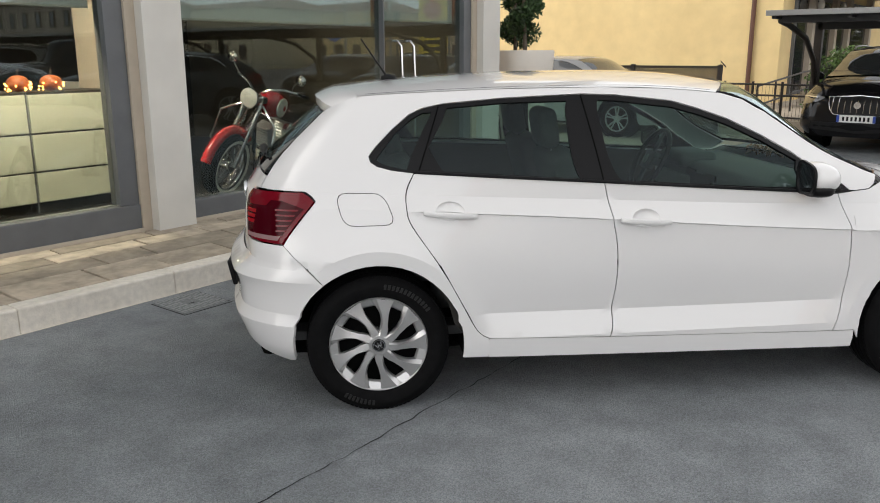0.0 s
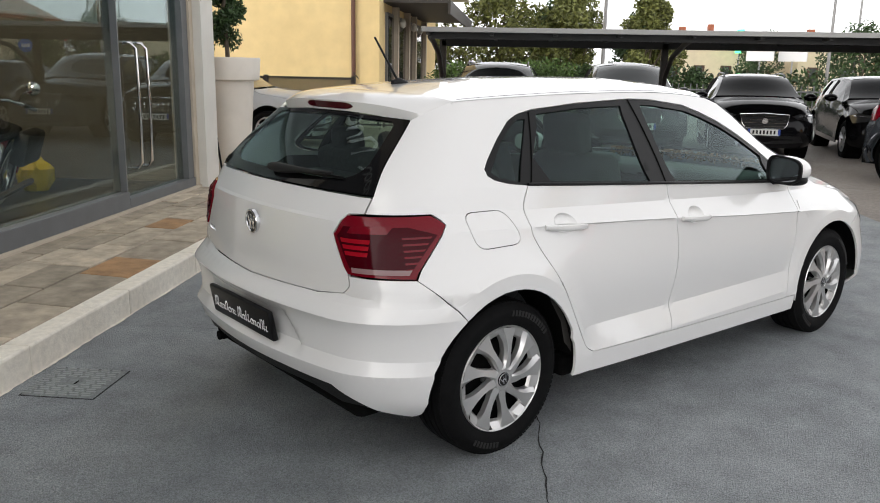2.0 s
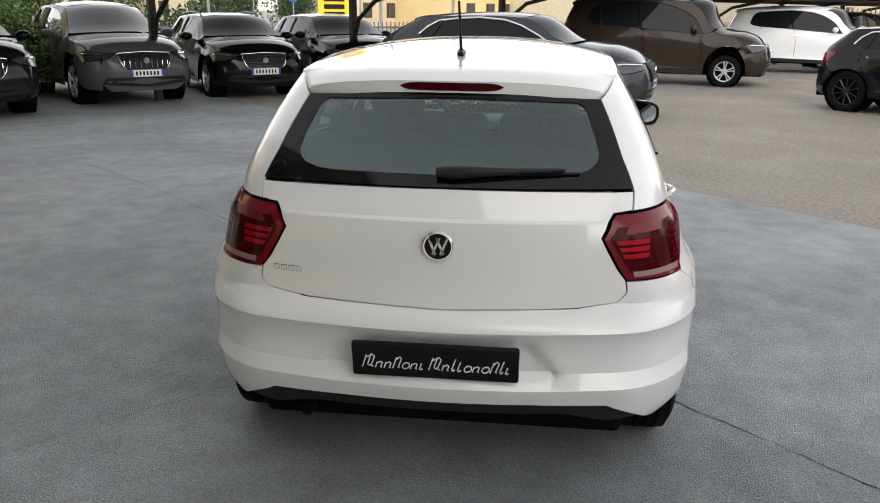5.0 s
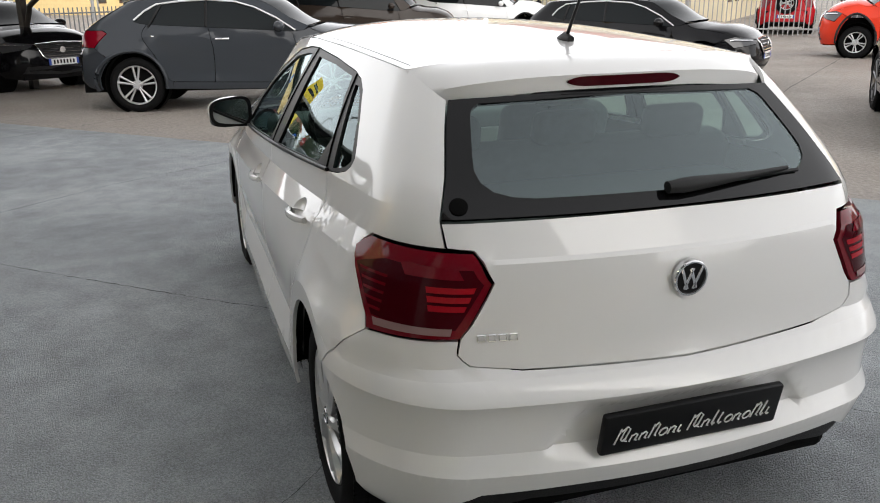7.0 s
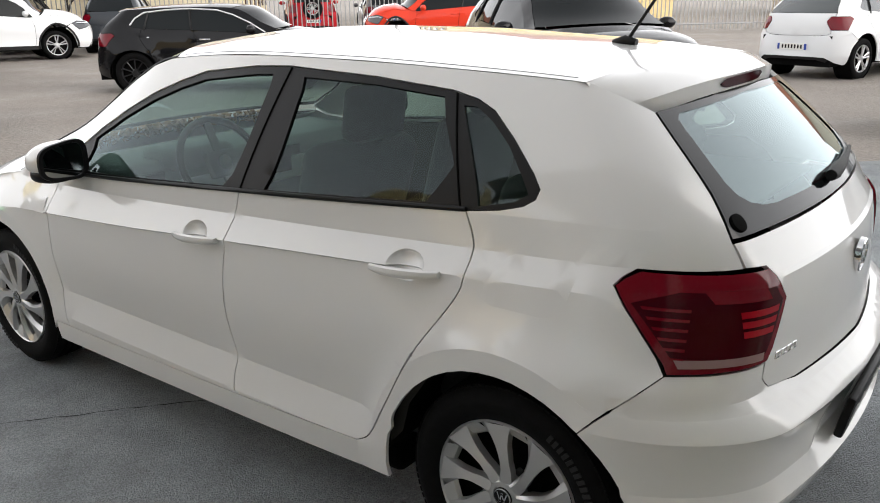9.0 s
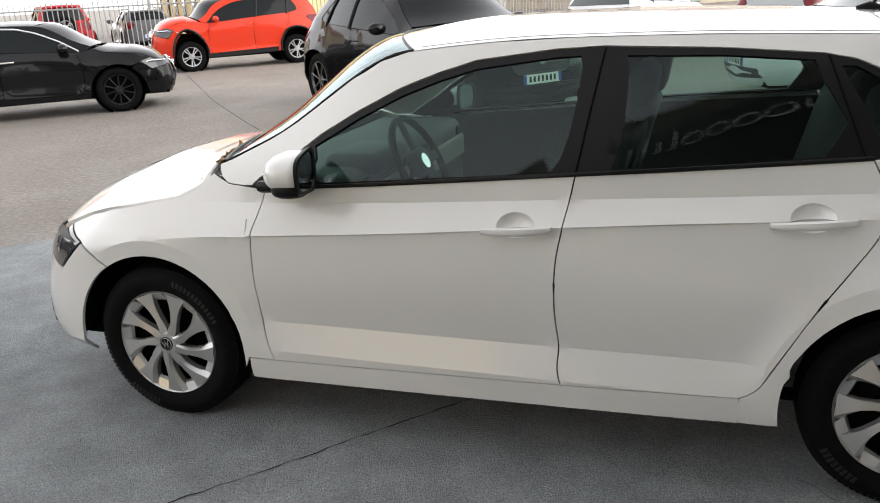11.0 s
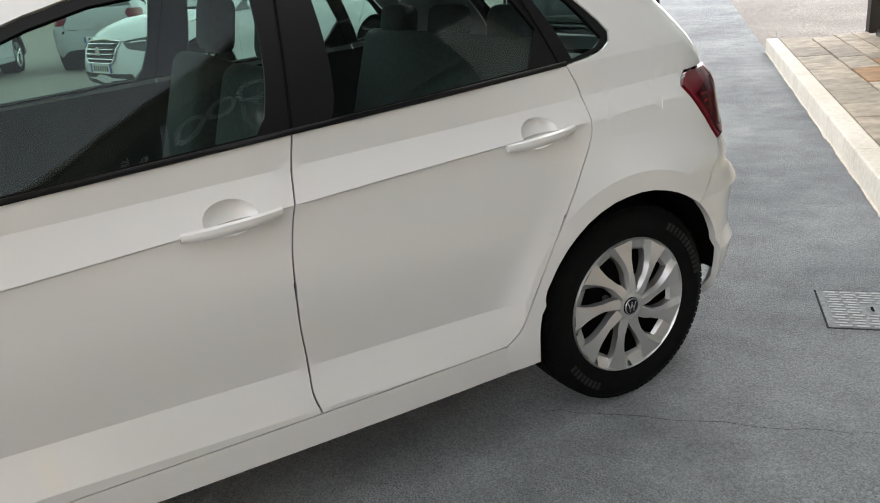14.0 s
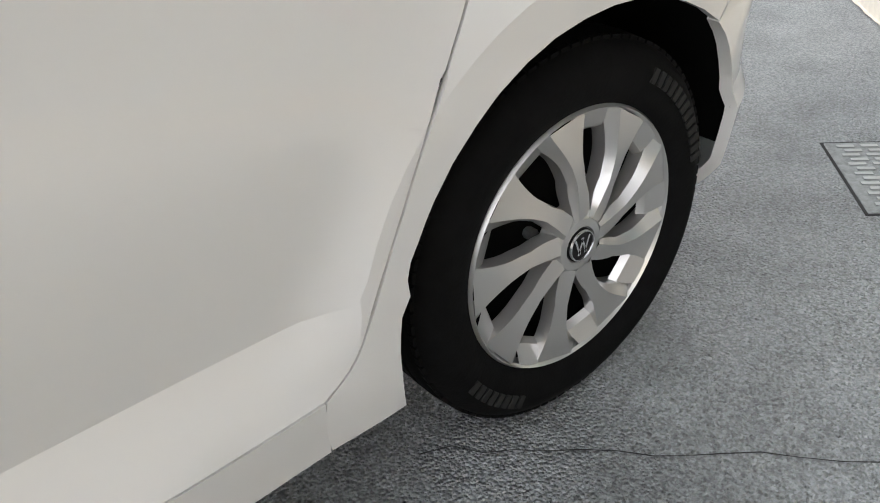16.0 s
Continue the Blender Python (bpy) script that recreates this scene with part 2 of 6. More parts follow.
BLIND = material("white_roller_blind", (.74, .77, .75), .8, vary=.03, scale=2)
# wall and floor colours are near black to carry the dimness of the room
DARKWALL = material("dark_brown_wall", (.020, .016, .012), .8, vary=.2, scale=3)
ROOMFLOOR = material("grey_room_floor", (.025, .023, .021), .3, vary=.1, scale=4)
CABINET = material("pale_green_cabinet", (.58, .58, .46), .4, vary=.03, scale=2)
BROWN = material("dark_brown_metal", (.028, .022, .018), .5, vary=.2, scale=20)
RUST = material("brown_downpipe", (.12, .05, .03), .5)
FLAG = material("flagstone", (.36, .305, .235), .7, vary=.3, scale=9, bump=.35, bump_scale=45)
nt = FLAG.node_tree
oi, mr, hs = nt.nodes.new("ShaderNodeObjectInfo"), nt.nodes.new("ShaderNodeMapRange"), nt.nodes.new("ShaderNodeHueSaturation")
mr.inputs["To Min"].default_value, mr.inputs["To Max"].default_value = .72, 1.32
src = nt.nodes["Principled BSDF"].inputs["Base Color"].links[0].from_socket
nt.links.new(oi.outputs["Random"], mr.inputs["Value"])
nt.links.new(mr.outputs[0], hs.inputs["Value"])
nt.links.new(src, hs.inputs["Color"])
nt.links.new(hs.outputs[0], nt.nodes["Principled BSDF"].inputs["Base Color"])
RUSTY_FLAG = material("rusty_flagstone", (.33, .19, .09), .7, vary=.3, scale=9, bump=.35, bump_scale=45)


def block(name, x0, x1, y0, y1, z0, z1, mat, bevel=0.0, parent=None, label="", category="", kind="structure"):
    """A box in the frame of the kerb (x along it, y away from the yard)."""
    ob = part(name, box_bm(x0, x1, y0, y1, z0, z1, bevel), mat, parent, label if parent else "", m=None if parent else TURN)
    if not parent:
        tagged(ob, label, category, kind=kind)
    return ob


tagged(mesh_ob("ground", [(-900, -900, 0), (900, -900, 0), (900, 900, 0), (-900, 900, 0)], [(0, 1, 2, 3)], ASPHALT), "worn beige-grey asphalt of the yard", "ground", kind="structure")
tagged(mesh_ob("road_surface", [(-30, -3.56, .004), (11.75, -3.46, .004), (11.75, 2.57, .004), (-30, 2.57, .004)], [(0, 1, 2, 3)], PAINTED, m=TURN), "blue-grey painted asphalt of the yard", "ground", kind="structure")
tagged(mesh_ob("apron", [(6.1, 2.575, .006), (7.6, 2.68, .006), (11.7, 2.58, .006), (11.7, 14, .006), (5.5, 14, .006), (5.5, 2.9, .006)], [(0, 1, 2, 3, 4, 5)], APRON, m=TURN), "beige concrete apron beside the kerb", "ground", kind="structure")

# cracks in the yard: thin dark grooves
CRACK = material("dark_crack", (.014, .015, .016), .9)


def crack(pts, w=.007, seed=0):
    rnd = random.Random(seed)
    P = []
    for a, b in zip(pts, pts[1:]):
        n = max(2, int(math.dist(a, b) / .05))
        P += [(a[0] + (b[0] - a[0]) * i / n + rnd.uniform(-.007, .007), a[1] + (b[1] - a[1]) * i / n + rnd.uniform(-.007, .007)) for i in range(n)]
    vs, fs = [], []
    for i, p in enumerate(P):
        q = P[min(i + 1, len(P) - 1)]
        r = P[max(i - 1, 0)]
        d = Vector((q[0] - r[0], q[1] - r[1])).normalized()
        k = w * rnd.uniform(.1, .75)
        vs += [(p[0] - d.y * k, p[1] + d.x * k, .0065), (p[0] + d.y * k, p[1] - d.x * k, .0065)]
        if i:
            fs.append((2 * i - 2, 2 * i - 1, 2 * i + 1, 2 * i))
    tagged(mesh_ob("ground_crack", vs, fs, CRACK), "thin dark crack in the asphalt", "crack", kind="structure")


crack([(3.6, 4.3), (2.98, 3.59), (2.47, 3.0), (1.55, 2.04), (.73, 1.13), (.2, .5), (-.4, -.15), (-1.04, -.82), (-1.4, -1.2), (-1.75, -1.55), (-2.4, -2.2)], .0052, 1)
crack([(-1.0, .75), (-1.15, .89), (-1.3, 1.04), (-1.49, 1.24), (-1.9, 1.6)], .0019, 2)
crack([(2.9, 2.9), (3.13, 2.48), (3.83, 1.72), (4.56, .62), (5.6, -.6)], .007, 3)
crack([(2.35, -3.07), (3.26, -4.0), (4.11, -4.96), (5.2, -6.1), (7.22, -8.34), (11.3, -13.3)], .012, 4)
crack([(6.3, 3.6), (7.2, 2.6), (8.4, 1.2), (9.5, -.2)], .010, 5)

# kerb of long stones, with its ragged foot
rnd = random.Random(11)
kerb = tagged(new("kerb"), "pale concrete kerb along the stone pavement", "kerb", kind="structure")
kerb.matrix_local = TURN
u = -9.0
while u < 6.1:
    n = min(u + 1.0, 6.12)
    bm = box_bm(u + .0004, n - .0004, 2.56, 2.70, -.02, .158 + rnd.uniform(-.001, .001), .012)
    part("kerb_stone", bm, KERB, kerb)
    u = n

vs, fs = [], []
for i in range(760):
    x = -9 + .02 * i
    vs += [(x, 2.562, .009), (x, 2.548 + .010 * noise.noise((x * 3.1, 0, 0)) + .008 * noise.noise((x * 17, 5, 0)), .0085)]
    if i:
        fs.append((2 * i - 2, 2 * i - 1, 2 * i + 1, 2 * i))
mesh_ob("kerb_foot", vs, fs, KERB, kerb, label="ragged pale mortar at the foot of the kerb")

# manhole cover against the kerb
COVER = material("worn_cover_iron", (.20, .215, .22), .6, metal=.2, vary=.3, scale=60, bump=.3, bump_scale=200)
mh = tagged(new("manhole_cover"), "square grey patterned manhole cover in the asphalt", "manhole cover")
mh.matrix_local = TURN
part("cover_plate", box_bm(-1.225, -.885, 2.14, 2.48, -.02, .0075, .002), COVER, mh)
part("cover_rim", box_bm(-1.232, -.878, 2.133, 2.487, -.02, .0055), CRACK, mh)
bm = bmesh.new()
for i in range(14):
    for j in range(6):
        if abs(i - 6.5) < 1.6 and abs(j - 2.5) < 1:
            continue
        x, y = -1.208 + .0235 * i, 2.165 + .056 * j + (.012 if i % 2 else 0)
        box_bm(x, x + .012, y, y + .040, .007, .0105, bm=bm)
part("raised_studs", bm, material("worn_stud_iron", (.34, .355, .36), .5, metal=.3), mh)
part("key_slot", box_bm(-1.075, -1.035, 2.305, 2.315, .0072, .0082), DARK, mh)

# ---- the showroom ----
ROOM_Z = .205
FASCIA = material("dark_grey_fascia", (.03, .03, .032), .5, vary=.1, scale=2)
DIM_SHEET = material("dull_beige_lining", (.14, .125, .10), .8, vary=.1, scale=3)
UPPER = material("brown_facade", (.20, .175, .145), .7, vary=.1, scale=2)
wallparts = [
    ("pillar", -.42, -.08, 3.60, 3.92), ("pillar", 3.92, 4.26, 3.60, 3.92), ("pillar", -6.4, -6.06, 3.60, 3.92)]
for nm, a, b, c, d in wallparts:
    p = block("wall_pillar", a, b, c, d, .16, 3.4, CLAD, .006, label="pale grey clad pillar of the showroom", category="pillar")
    block("pillar_return", a - .085, a - .002, c + .09, d, .16, 3.4, BEIGE, parent=p)
fascia = block("wall_above_glass", -9, 4.30, 3.74, 4.0, 2.95, 4.9, FASCIA, label="dark fascia with white sign bars above the showroom windows", category="wall")
bx = -2.6
for k in "AuoooaiAuoooobili":         # plain hoops, arches and bars in place of the letters
    h, w = (.62, .46) if k == "A" else (.60, .14) if k in "bl" else (.34, .13) if k == "i" else (.34, .30)
    if k == "o":
        line = [(bx + w / 2 + w / 2 * math.cos(a), 4.10 + h / 2 + h / 2 * math.sin(a)) for a in np.arange(0, 6.2, .45)]
    elif k in "Aua":
        line = [(bx, 4.10), (bx + w * .1, 4.10 + h * .8), (bx + w * .45, 4.10 + h), (bx + w * .85, 4.10 + h * .8), (bx + w * .9, 4.10)]
    else:
        line = [(bx + .06, 4.10 + h), (bx + .04, 4.14), (bx + w, 4.11)]
    part("sign_bar", tube_bm([(p, 3.715, q) for p, q in line], .032, 6, closed=k == "o"), BLIND, fascia)
    bx += w + (.42 if k == "i" and bx < 0 else .07)
block("wall_showroom_end", 4.10, 4.30, 4.01, 12, .16, 5.6, BEIGE, label="beige end wall of the showroom", category="wall")
# added sheet: the end wall's beige again, with the room's dimness in its colour
block("wall_end_lining", 4.08, 4.098, 4.02, 9.49, .21, 3.0, DIM_SHEET, label="added sheet that darkens the beige end wall inside the showroom", category="wall")
# back, side, floor and ceiling take the darkened colours that make the room dim
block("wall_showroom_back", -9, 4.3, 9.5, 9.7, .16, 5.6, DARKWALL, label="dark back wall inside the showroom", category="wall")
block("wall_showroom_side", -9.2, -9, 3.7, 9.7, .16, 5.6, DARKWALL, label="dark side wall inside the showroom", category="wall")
block("floor_showroom", -9, 4.1, 3.78, 9.5, .10, ROOM_Z, ROOMFLOOR, label="polished showroom floor, its grey darkened for the dim room", category="floor")
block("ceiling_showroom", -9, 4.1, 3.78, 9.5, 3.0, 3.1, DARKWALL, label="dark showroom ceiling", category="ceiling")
# added out of view: overhangs the building's end to block sky mirrored in car windows
block("wall_upper_storey", -9.1, 7.6, 3.80, 4.0, 4.9, 5.6, UPPER, label="unseen brown upper wall, added to keep sky out of the car window reflections", category="wall")
block("roof_showroom", -9.2, 7.7, 3.74, 9.7, 5.6, 5.75, CLAD, label="flat showroom roof, unseen, run on over the added upper wall", category="roof")


def bay(name, a, b, sill_top, mullions, blind_z):
    w = tagged(new(name), "large showroom window in a grey metal frame with a white blind", "window", kind="structure")
    w.matrix_local = TURN
    part("window_sill", box_bm(a, b, 3.70, 3.86, .155, sill_top, .006), FRAME, w)
    part("floor_rail", box_bm(a, b, 3.665, 3.70, .155, .215, .004), BEIGE, w)
    part("head_rail", box_bm(a, b, 3.72, 3.86, 2.85, 2.95, .004), FRAME, w)
    for m in mullions:
        part("mullion", box_bm(m[0], m[1], 3.715, 3.85, sill_top, 2.85, .004), FRAME, w)
    xs = [a] + [e for m in mullions for e in m] + [b]
    for x0, x1 in zip(xs[::2], xs[1::2]):
        if x1 - x0 > .05:
            part("pane", box_bm(x0, x1, 3.775, 3.783, sill_top, 2.85), SHOPGLASS, w)
            part("roller_blind", box_bm(x0 + .02, x1 - .02, 3.87, 3.875, blind_z, 2.84), BLIND, w)
            part("blind_bar", tube_bm([(x0 + .02, 3.873, blind_z), (x1 - .02, 3.873, blind_z)], .010, 6), CLAD, w)
    return w


bay("window_1", -6.06, -.505, .40, [(-3.2, -3.1), (-.66, -.505)], 1.86)
bay("window_2", -.08, 2.36, .36, [(2.345, 2.36)], 1.80)
bay("window_3", 2.36, 3.92, .30, [(3.70, 3.92)], 1.86)
# glass door handles
door = tagged(new("door_handle_bars"), "tall chrome pull bars on the glass door", "door handle")
door.matrix_local = TURN
for x in (2.55, 2.75):
    part("pull_bar", tube_bm([(x, 3.70, .55), (x, 3.66, .60), (x + .02, 3.66, 1.0), (x, 3.66, 1.60), (x, 3.70, 1.65), (x, 3.776, 1.65)], .013, 8), CHROME, door, smooth=60)
    part("pull_foot", tube_bm([(x, 3.70, .55), (x, 3.776, .55)], .012, 8), CHROME, door, smooth=60)

# cabinets behind the first window
for i in range(5):
    c = tagged(new("cabinet"), "pale green glossy reception cabinet with dark joints", "cabinet", "reception cabinets")
    c.matrix_local = TURN
    x0, x1 = -3.9 + .80 * i, -3.11 + .80 * i
    part("cabinet_body", box_bm(x0, x1, 4.95, 5.4, ROOM_Z, 1.22), DARKWALL, c)
    for z0, z1 in ((.30, .55), (.565, .87), (.885, 1.20)):
        part("front_panel", box_bm(x0 + .006, x1 - .006, 4.93, 4.951, z0, z1, .004), CABINET, c)
    part("edge_strip", box_bm(x1 - .006, x1 + .004, 4.92, 4.95, ROOM_Z, 1.22), FRAME, c)
block("wall_partition", .12, .27, 4.9, 5.6, ROOM_Z, 3.0, BEIGE, label="beige partition inside the showroom", category="wall")
block("wall_grey_panel", .35, .45, 5.6, 6.6, ROOM_Z, 1.25, CLAD, label="pale grey low panel inside the showroom", category="wall")
for x in (-.68, -.40):
    p = tagged(new("pumpkin_lantern"), "glowing orange pumpkin lantern on the cabinet", "lantern", "pumpkin lanterns")
    p.matrix_local = TURN
    bm = bmesh.new()
    bmesh.ops.create_uvsphere(bm, u_segments=20, v_segments=10, radius=.085)
    for v in bm.verts:
        a = math.atan2(v.co.y, v.co.x)
        k = 1 + .08 * abs(math.sin(4 * a))
        v.co = (v.co.x * k + x, v.co.y * k + 5.1, v.co.z * .8 + 1.29)
    part("pumpkin", bm, material("orange_pumpkin", (.35, .09, .02), .5), p, smooth=60)
    part("stalk", tube_bm([(x, 5.1, 1.35), (x + .01, 5.1, 1.40)], .01, 6), BROWN, p)
    bm = bmesh.new()
    for k in range(26):
        a, z = rnd.uniform(0, 6.28), rnd.uniform(1.225, 1.30)
        bmesh.ops.create_icosphere(bm, subdivisions=1, radius=.008, matrix=Matrix.Translation((x + .10 * math.cos(a), 5.1 + .10 * math.sin(a), z)))
    tagged(part("fairy_lights", bm, material("warm_fairy_light", (1, .42, .08), .5, emit=9), p), kind="stuff")

# ceiling lamps of the showroom
LIT = material("warm_lamp_disc", (1, .86, .66), .5, emit=6)
for x, y, e in ((-1.1, 4.25, 90), (.9, 4.9, 5), (2.9, 5.4, 6), (-.3, 6.8, 5), (-4.8, 5.2, 20)):
    c = tagged(new("ceiling_lamp"), "round warm lamp on the showroom ceiling", "lamp", "ceiling lamps")
    c.matrix_local = TURN @ pose(x, y, 2.97)
    part("lamp_ring", lathe_bm([(.16, .03), (.16, 0), (.14, -.005), (.13, .0)], 24, "z"), CLAD, c)
    part("lamp_disc", lathe_bm([(.13, .0), (.001, .0)], 24, "z"), LIT, c)
    lamp = new("ceiling_lamp_light", bpy.data.lights.new("ceiling_lamp_light", "AREA"))
    lamp.data.shape, lamp.data.size, lamp.data.energy, lamp.data.color = "DISK", .25, e, (1, .84, .64)
    lamp.matrix_world = TURN @ pose(x, y, 2.94)

# ---- yellow house, lattice, fence ----
house = tagged(new("yellow_house"), "yellow plastered house with a brown downpipe", "house")
house.matrix_local = TURN
part("wall", box_bm(16.4, 30, 3.9, 26, 0, 9), YELLOW, house)
part("downpipe", tube_bm([(16.33, 4.55, .2), (16.33, 4.55, 9)], .055, 10), RUST, house, smooth=60)
part("plinth", box_bm(16.36, 30.05, 3.86, 26, 0, .35), BEIGE, house)
for x0, x1, z0, z1 in ((17.3, 18.3, .5, 2.9), (18.8, 20.6, .5, 2.9), (21.2, 22.2, .5, 2.9), (23, 25, .5, 2.9)):
    d = part("shop_opening", box_bm(x0, x1, 3.83, 3.92, z0, z1), FRAME, house)
    part("opening_pane", box_bm(x0 + .08, x1 - .08, 3.81, 3.835, z0 + .1, z1 - .1), material("dark_shop_pane", (.02, .022, .024), .05), d)
    part("shop_pilaster", box_bm(x1 + .1, x1 + .35, 3.72, 3.9, 0, 3.1), BEIGE, house)
    part("wall_lamp", lathe_bm([(.001, 2.55), (.08, 2.6), (.09, 2.7), (.05, 2.8), (.001, 2.82)], 12, "z"), CLAD, house, m=pose(x1 + .22, 3.6, 0), smooth=60)
aw = part("awning", box_bm(17.0, 26, 2.2, 3.9, 3.12, 3.2), BROWN, house, "dark folding awning")
part("awning_drop", box_bm(17.0, 26, 2.16, 2.22, 2.85, 3.2), BROWN, aw)
bal = part("balcony", box_bm(19, 28, 2.4, 3.9, 4.0, 4.2), CLAD, house)
part("balcony_wall", box_bm(19, 28, 2.4, 2.5, 4.2, 5.1), BEIGE, bal)
ramp = tagged(new("ramp_rail"), "dark iron ramp railing in front of the shops", "railing")
ramp.matrix_local = TURN
for z in (.45, .85):
    part("rail_bar", tube_bm([(13.4, 3.4, z), (16.2, 3.2, z + .25), (22, 3.1, z + .3)], .02, 6), BROWN, ramp)
for i in range(8):
    x = 13.4 + 1.1 * i
    part("rail_post", tube_bm([(x, 3.4 - .04 * i, 0), (x, 3.4 - .04 * i, .9 + .03 * i)], .022, 6), BROWN, ramp)
block("ramp_slab", 13.2, 24, 2.2, 3.86, 0, .22, APRON, label="low concrete ramp in front of the shops", category="ramp")

lat = tagged(new("lattice_screen"), "dark brown diagonal lattice screen", "fence")
lat.matrix_local = TURN
for v in (3.62, 5.4, 7.2, 9.0):
    part("screen_post", box_bm(11.72, 11.80, v - .04, v + .04, 0, 1.30, .004), BROWN, lat)
for z in (.06, 1.25):
    part("screen_rail", box_bm(11.74, 11.78, 3.62, 9.0, z - .025, z + .025), BROWN, lat)
vs, fs = [], []
for sgn, uu in ((1, 11.752), (-1, 11.768)):
    k = -1.3
    while k < 5.4:
        a, b = max(k, 0), min(k + 1.19, 5.38)
        za, zb = .07 + (a - k), .07 + (b - k)
        if sgn < 0:
            za, zb = 1.26 - (a - k), 1.26 - (b - k)
        n = len(vs)
        w = .016
        vs += [(uu, 3.62 + a, za - w), (uu, 3.62 + b, zb - w), (uu, 3.62 + b, zb + w), (uu, 3.62 + a, za + w), (uu + .006, 3.62 + a, za - w), (uu + .006, 3.62 + b, zb - w), (uu + .006, 3.62 + b, zb + w), (uu + .006, 3.62 + a, za + w)]
        fs += [(n, n + 1, n + 2, n + 3), (n + 7, n + 6, n + 5, n + 4), (n + 3, n + 2, n + 6, n + 7), (n + 1, n, n + 4, n + 5)]
        k += .062
tagged(mesh_ob("lattice_slats", vs, fs, BROWN, lat), kind="stuff")
fence = tagged(new("metal_fence"), "low dark wire fence with a rail on a concrete foot", "fence")
fence.matrix_local = TURN
part("fence_foot", box_bm(11.75, 11.95, 1.9, 3.55, 0, .30), APRON, fence)
for z in (.35, .75, .95):
    part("fence_rail", tube_bm([(11.85, 1.9, z), (11.85, 3.55, z)], .02, 6), BROWN, fence)
for i in range(4):
    part("fence_post", tube_bm([(11.85, 1.95 + .53 * i, 0), (11.85, 1.95 + .53 * i, 1.0)], .024, 6), BROWN, fence)
for i in range(26):
    part("fence_wire", tube_bm([(11.85, 1.95 + .063 * i, .30), (11.85, 1.95 + .063 * i, .95)], .003, 4), BROWN, fence)

# ---- carport ----
DECK = material("dark_grey_carport_sheet", (.045, .045, .045), .5, vary=.15, scale=5)
EDGE = material("pale_carport_edge", (.30, .30, .29), .45)
port = tagged(new("carport"), "long dark metal carport on curved posts", "carport")
port.matrix_local = TURN
part("roof_sheet", box_bm(8.55, 11.7, -42, 1.85, 2.05, 2.075), DECK, port)
part("front_edge", box_bm(8.50, 8.56, -42, 1.87, 2.04, 2.115, .004), EDGE, port)
part("front_beam", box_bm(8.9, 9.0, -42, 1.8, 1.95, 2.05), DECK, port)
part("rear_beam", box_bm(11.15, 11.27, -42, 1.8, 1.90, 2.05), DECK, port)
for i in range(11):
    v = 1.78 - 4.1 * i
    part("post", box_bm(11.15, 11.27, v - .06, v + .06, 0, 2.0, .006), BROWN, port)
    part("curved_arm", tube_bm([(11.2, v, .95), (11.0, v, 1.4), (10.4, v, 1.75), (9.4, v, 1.93), (8.95, v, 1.98)], .045, 8), BROWN, port, smooth=60)
    for k in range(4):
        part("purlin", box_bm(8.6, 11.7, v - 1.0 * k - .03, v - 1.0 * k + .03, 2.0, 2.05), DECK, port)
# ---- the shape of the white hatchback: x forward, y to its left, half widths by height ----
KX = [-2.05, -1.75, -1.5, -1.275, -1.0, -0.6, -0.25, 0.3, 0.8, 1.1, 1.275, 1.5, 1.8, 2.1]
LEVEL_Z = [
    [.20] * 14,
    [.335, .335, .335, .335, .335, .335, .337, .340, .342, .342, .342, .342, .342, .342],
    [.44, .44, .44, .44, .44, .44, .44, .442, .446, .446, .446, .446, .446, .446],
    [.65, .65, .65, .65, .65, .65, .65, .63, .61, .60, .60, .60, .58, .56],
    [.93, .915, .905, .896, .886, .868, .846, .806, .774, .752, .735, .705, .66, .62],
    [.985, .975, .966, .957, .948, .935, .922, .898, .880, .872, .862, .826, .742, .66],
    [1.06, 1.055, 1.05, 1.045, 1.035, 1.017, 1.0, .972, .945, .93, .92, .89, .80, .70],
    [1.30, 1.315, 1.34, 1.358, 1.372, 1.385, 1.388, 1.358, 1.08, .962, .93, .90, .81, .71]]
LEVEL_Y = [
    [.68, .72, .77, .81, .848, .866, .869, .869, .867, .848, .81, .78, .72, .66],
    [.78, .81, .845, .866, .874, .882, .884, .884, .880, .868, .866, .85, .79, .73],
    [.79, .82, .85, .866, .856, .849, .850, .851, .855, .861, .866, .855, .80, .74],
    [.79, .815, .845, .864, .866, .872, .876, .878, .876, .870, .865, .85, .80, .75],
    [.74, .755, .785, .808, .836, .864, .876, .884, .880, .866, .856, .83, .78, .74],
    [.709, .725, .748, .766, .788, .817, .831, .839, .826, .801, .79, .745, .70, .68],
    [.67, .69, .72, .742, .772, .808, .825, .832, .812, .775, .75, .71, .68, .66],
    [.50, .52, .552, .572, .590, .604, .608, .585, .695, .762, .74, .70, .67, .65]]


